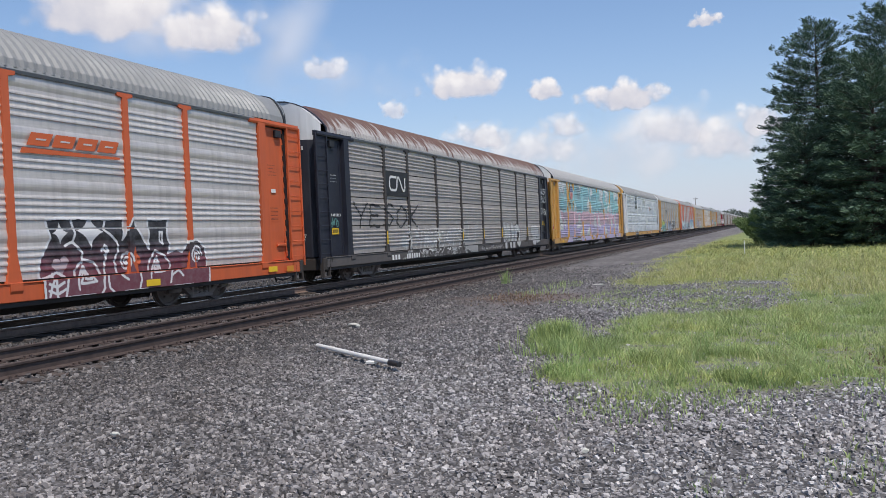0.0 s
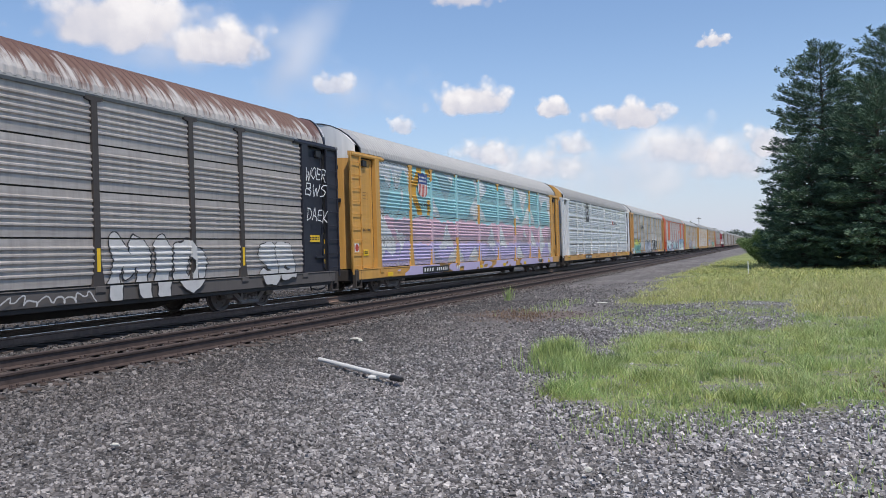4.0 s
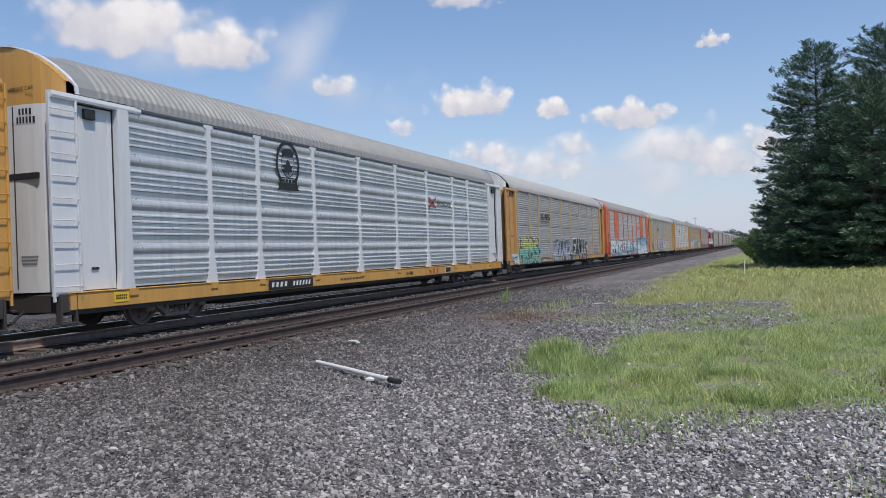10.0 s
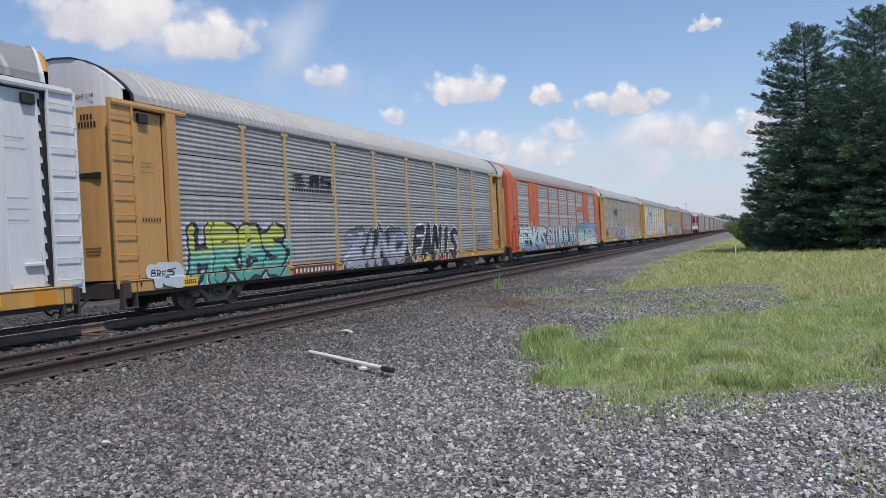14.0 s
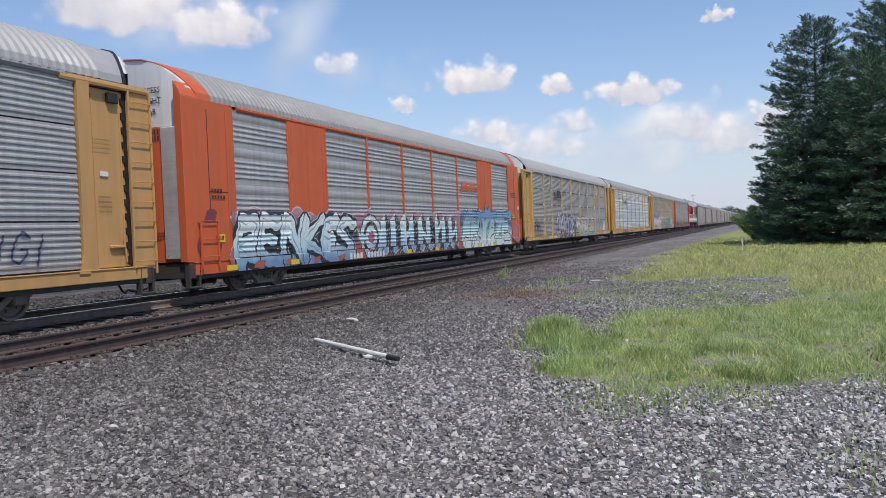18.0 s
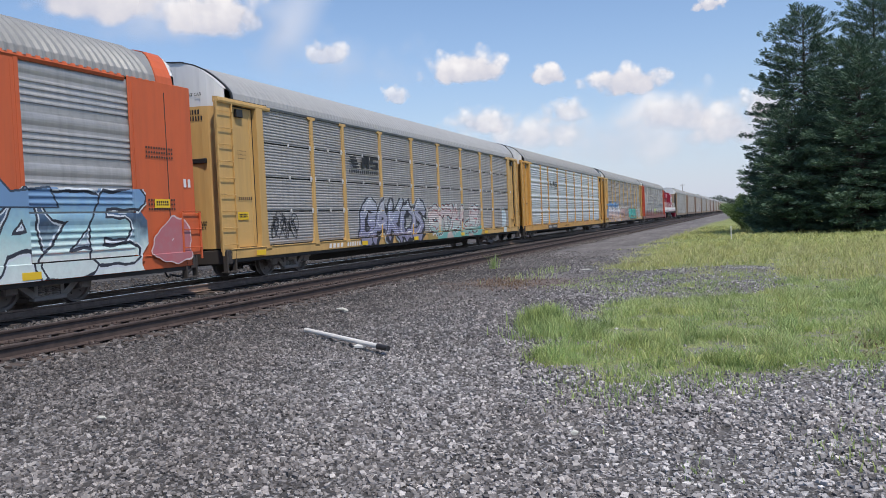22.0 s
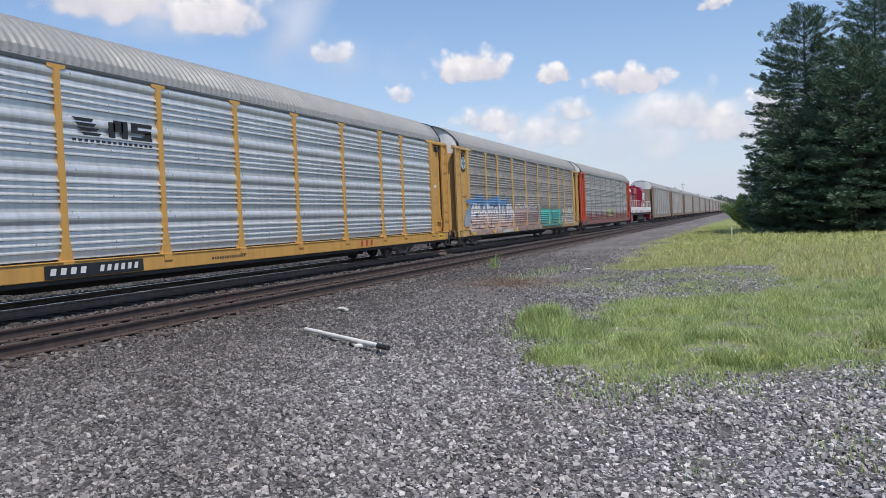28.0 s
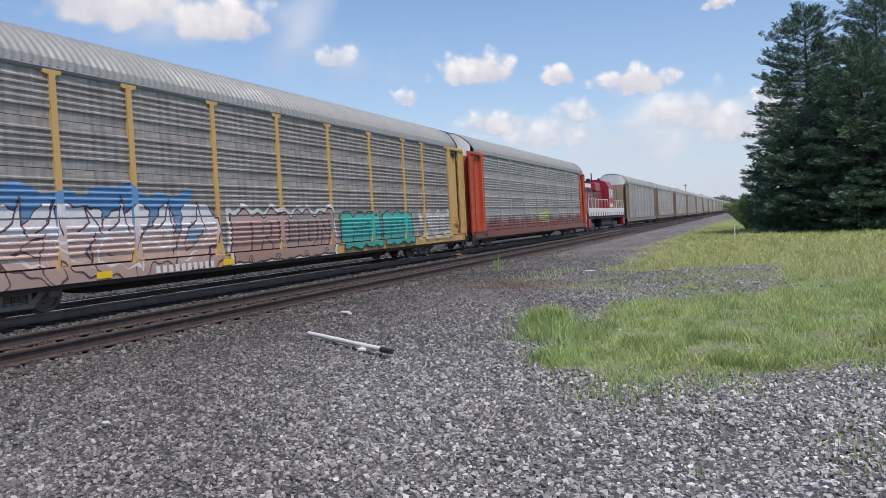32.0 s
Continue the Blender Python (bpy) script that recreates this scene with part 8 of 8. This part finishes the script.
ORDER = [
    ("orange", "weathered silver autorack wagon with orange posts, ends and sill"),
    ("dark", "grimy grey autorack wagon with dark navy ends and a rust-streaked roof"),
    ("camo", "yellow-framed autorack wagon painted teal, pink and lilac"),
    ("white", "silver autorack wagon with white posts and ends over a yellow sill"),
    ("tan", "grey autorack wagon with tan ends and yellow-green graffiti"),
    ("full_orange", "orange autorack wagon with grey sheets and pale blue painted letters"),
    ("yellow", "grey autorack wagon with pale yellow posts and ends"),
    ("bright", "bright silver autorack wagon with yellow posts and sill"),
    ("dirty_yellow", "dirty grey autorack wagon with pale yellow posts and peach graffiti"),
    ("red_end", "grey autorack wagon with red-orange ends and a brown sill"),
]
for i, (style, label) in enumerate(ORDER):
    DECOR[i](autorack(FIRST + PITCH * i, STYLES[style], label))
TAIL = FIRST + PITCH * 9 + 50.4
for i in range(19):
    style = ("far_grey", "far_brown", "far_brown", "far_grey", "far_light", "brown", "far_grey", "far_light", "far_brown")[i % 9]
    autorack(TAIL + PITCH * i, STYLES[style], "distant autorack wagon with grey sheets and coloured ends", False)


def locomotive(front):
    """A red road switcher with white walkway stripes and handrails, hauled dead in the train."""
    loco = thing("locomotive", label="red and white diesel locomotive coupled between the wagons", category="locomotive")
    CARS.append((loco, front))
    part("frame", Geo().box(-1.45, 1.45, 0.6, 20.4, 1.05, 1.5, 0.04).box(-0.6, 0.6, 0.0, 21.0, 0.6, 1.1, 0.05).mesh("frame", "under"), loco)
    for s in (-1, 1):
        band = part("walkway_band", Geo().box(s * 1.48 - 0.03, s * 1.48 + 0.03, 1.0, 20.0, 1.30, 1.98, 0.01).mesh("walkway_band", "mark_white"), loco, "white walkway band")
        for k in range(16):
            y = 1.4 + 1.18 * k
            part("stripe", Geo().box(s * 1.515 - 0.004, s * 1.515 + 0.004, y, y + 0.34, 1.31, 1.62).mesh("stripe", "red"), band)
    part("fuel_tank", Geo().prism_y([(-1.3, 0.5), (-1.0, 0.3), (1.0, 0.3), (1.3, 0.5), (1.3, 1.05), (-1.3, 1.05)], 7.6, 13.2).mesh("fuel_tank", "under"), loco)
    hood = part("long_hood", Geo().prism_y([(-0.92, 1.5), (0.92, 1.5), (0.92, 3.75), (0.7, 4.05), (-0.7, 4.05), (-0.92, 3.75)], 1.6, 10.8).mesh("long_hood", "red"), loco, "red engine hood")
    part("hood_top", Geo().prism_y([(-0.9, 3.7), (0.9, 3.7), (0.86, 4.12), (-0.86, 4.12)], 1.5, 5.5).mesh("hood_top", "mark_white"), hood, "white hood top")
    for k in range(6):
        y = 2.0 + 1.45 * k
        part("hood_door", Geo().box(0.9, 0.945, y, y + 1.2, 1.75, 3.3, 0.01).mesh("hood_door", "wheel" if k in (0, 2) else "red"), hood)
    for y in (2.6, 4.2):
        part("radiator_grille", Geo().box(0.9, 0.96, y - 0.6, y + 0.6, 3.35, 3.72, 0.01).mesh("radiator_grille", "black"), hood)
    part("exhaust_stack", Geo().tube((0, 9.0, 4.0), (0, 9.0, 4.75), 0.22, 0.2, 12).mesh("exhaust_stack", "black"), hood)
    part("dynamic_brake_blister", Geo().box(-1.2, 1.2, 5.8, 8.2, 3.45, 4.25, 0.1).mesh("dynamic_brake_blister", "red"), hood)
    cab = part("cab", Geo().prism_y([(-1.5, 1.5), (1.5, 1.5), (1.5, 4.0), (1.15, 4.5), (0.4, 4.68), (-0.4, 4.68), (-1.15, 4.5), (-1.5, 4.0)], 10.8, 13.7).mesh("cab", "red"), loco, "red driver's cab")
    for y0, y1 in ((11.1, 12.1), (12.3, 13.3)):
        w = part("cab_window", Geo().box(1.48, 1.53, y0, y1, 2.9, 3.7, 0.02).mesh("cab_window", "mark_white"), cab, "white-framed window")
        part("pane", Geo().box(1.525, 1.538, y0 + 0.08, y1 - 0.08, 2.98, 3.62).mesh("pane", "glass"), w)
    part("cab_mark", Geo().box(1.495, 1.51, 11.4, 13.0, 2.1, 2.4).mesh("cab_mark", "mark_white"), cab)
    part("short_hood", Geo().prism_y([(-0.92, 1.5), (0.92, 1.5), (0.92, 3.0), (0.7, 3.2), (-0.7, 3.2), (-0.92, 3.0)], 13.7, 18.2).mesh("short_hood", "red"), loco, "low red nose hood")
    for y in (1.1, 19.8):
        part("end_step", Geo().box(-1.5, 1.5, y - 0.5, y + 0.5, 0.35, 1.05, 0.03).mesh("end_step", "red"), loco)
    rail = Geo().path([(1.42, 1.0, 2.75), (1.42, 10.6, 2.75)], 0.025, 6).mesh("handrail", "mark_white")
    part("handrail", rail, loco, "white handrail")
    part("handrail", Geo().path([(1.42, 14.0, 2.75), (1.42, 20.0, 2.75)], 0.025, 6).mesh("handrail", "mark_white"), loco, "white handrail")
    post = Geo().tube((1.44, 0, 1.45), (1.44, 0, 2.77), 0.025, 0.025, 6).mesh("handrail_post", "mark_white")
    for y in (1.0, 2.6, 4.2, 5.8, 7.4, 9.0, 10.5, 14.1, 15.6, 17.1, 18.6, 20.0):
        part("handrail_post", post, loco, at=(0, y, 0))
    pilot = Geo()
    for k in range(4):
        pilot.path([(1.35 - 0.05 * k, 0.35 + 0.14 * k, 0.4), (1.35 - 0.05 * k, 0.35 + 0.14 * k, 2.75)], 0.022, 6)
    part("end_rail", pilot.mesh("end_rail", "mark_white"), loco)["kind"] = "stuff"
    part("horn", Geo().tube((0.5, 12.0, 4.72), (0.5, 11.4, 4.74), 0.06, 0.1, 8).tube((0.5, 12.0, 4.5), (0.5, 12.0, 4.75), 0.05, 0.05, 6).mesh("horn", "black"), cab)
    part("mast", Geo().tube((0.0, 10.6, 4.0), (0.0, 10.6, 5.3), 0.06, 0.05, 8).mesh("mast", "black"), loco)
    add_trucks(loco, (4.2, 16.6), True, 1.3)


locomotive(FIRST + PITCH * 10)



# ---- what moves ----
def motions():
    for car, front in CARS:
        walk(car, [(t, pose(TRACK_TRAIN, front - SPEED * t, RAIL_TOP)) for t in (0.0, CLIP / 3, CLIP * 2 / 3, CLIP)])
    turn = math.degrees(SPEED / 0.42)
    steps = [k / 15 for k in range(int(CLIP * 15) + 1)]
    for wheel, d in WHEELS:
        walk(wheel, [(t, pose(0, d, 0.42, turn * t)) for t in steps])
    for ob, az, el, tilt in CLOUDS:
        rows = []
        for t in (0.0, CLIP):
            a, e = radians(az - 1.5 * t / CLIP), radians(el)
            at = Vector((-math.sin(a) * math.cos(e), math.cos(a) * math.cos(e), math.sin(e))) * CLOUD_FAR
            rows.append((t, look(at, at * 2, tilt)))
        walk(ob, rows)


motions()
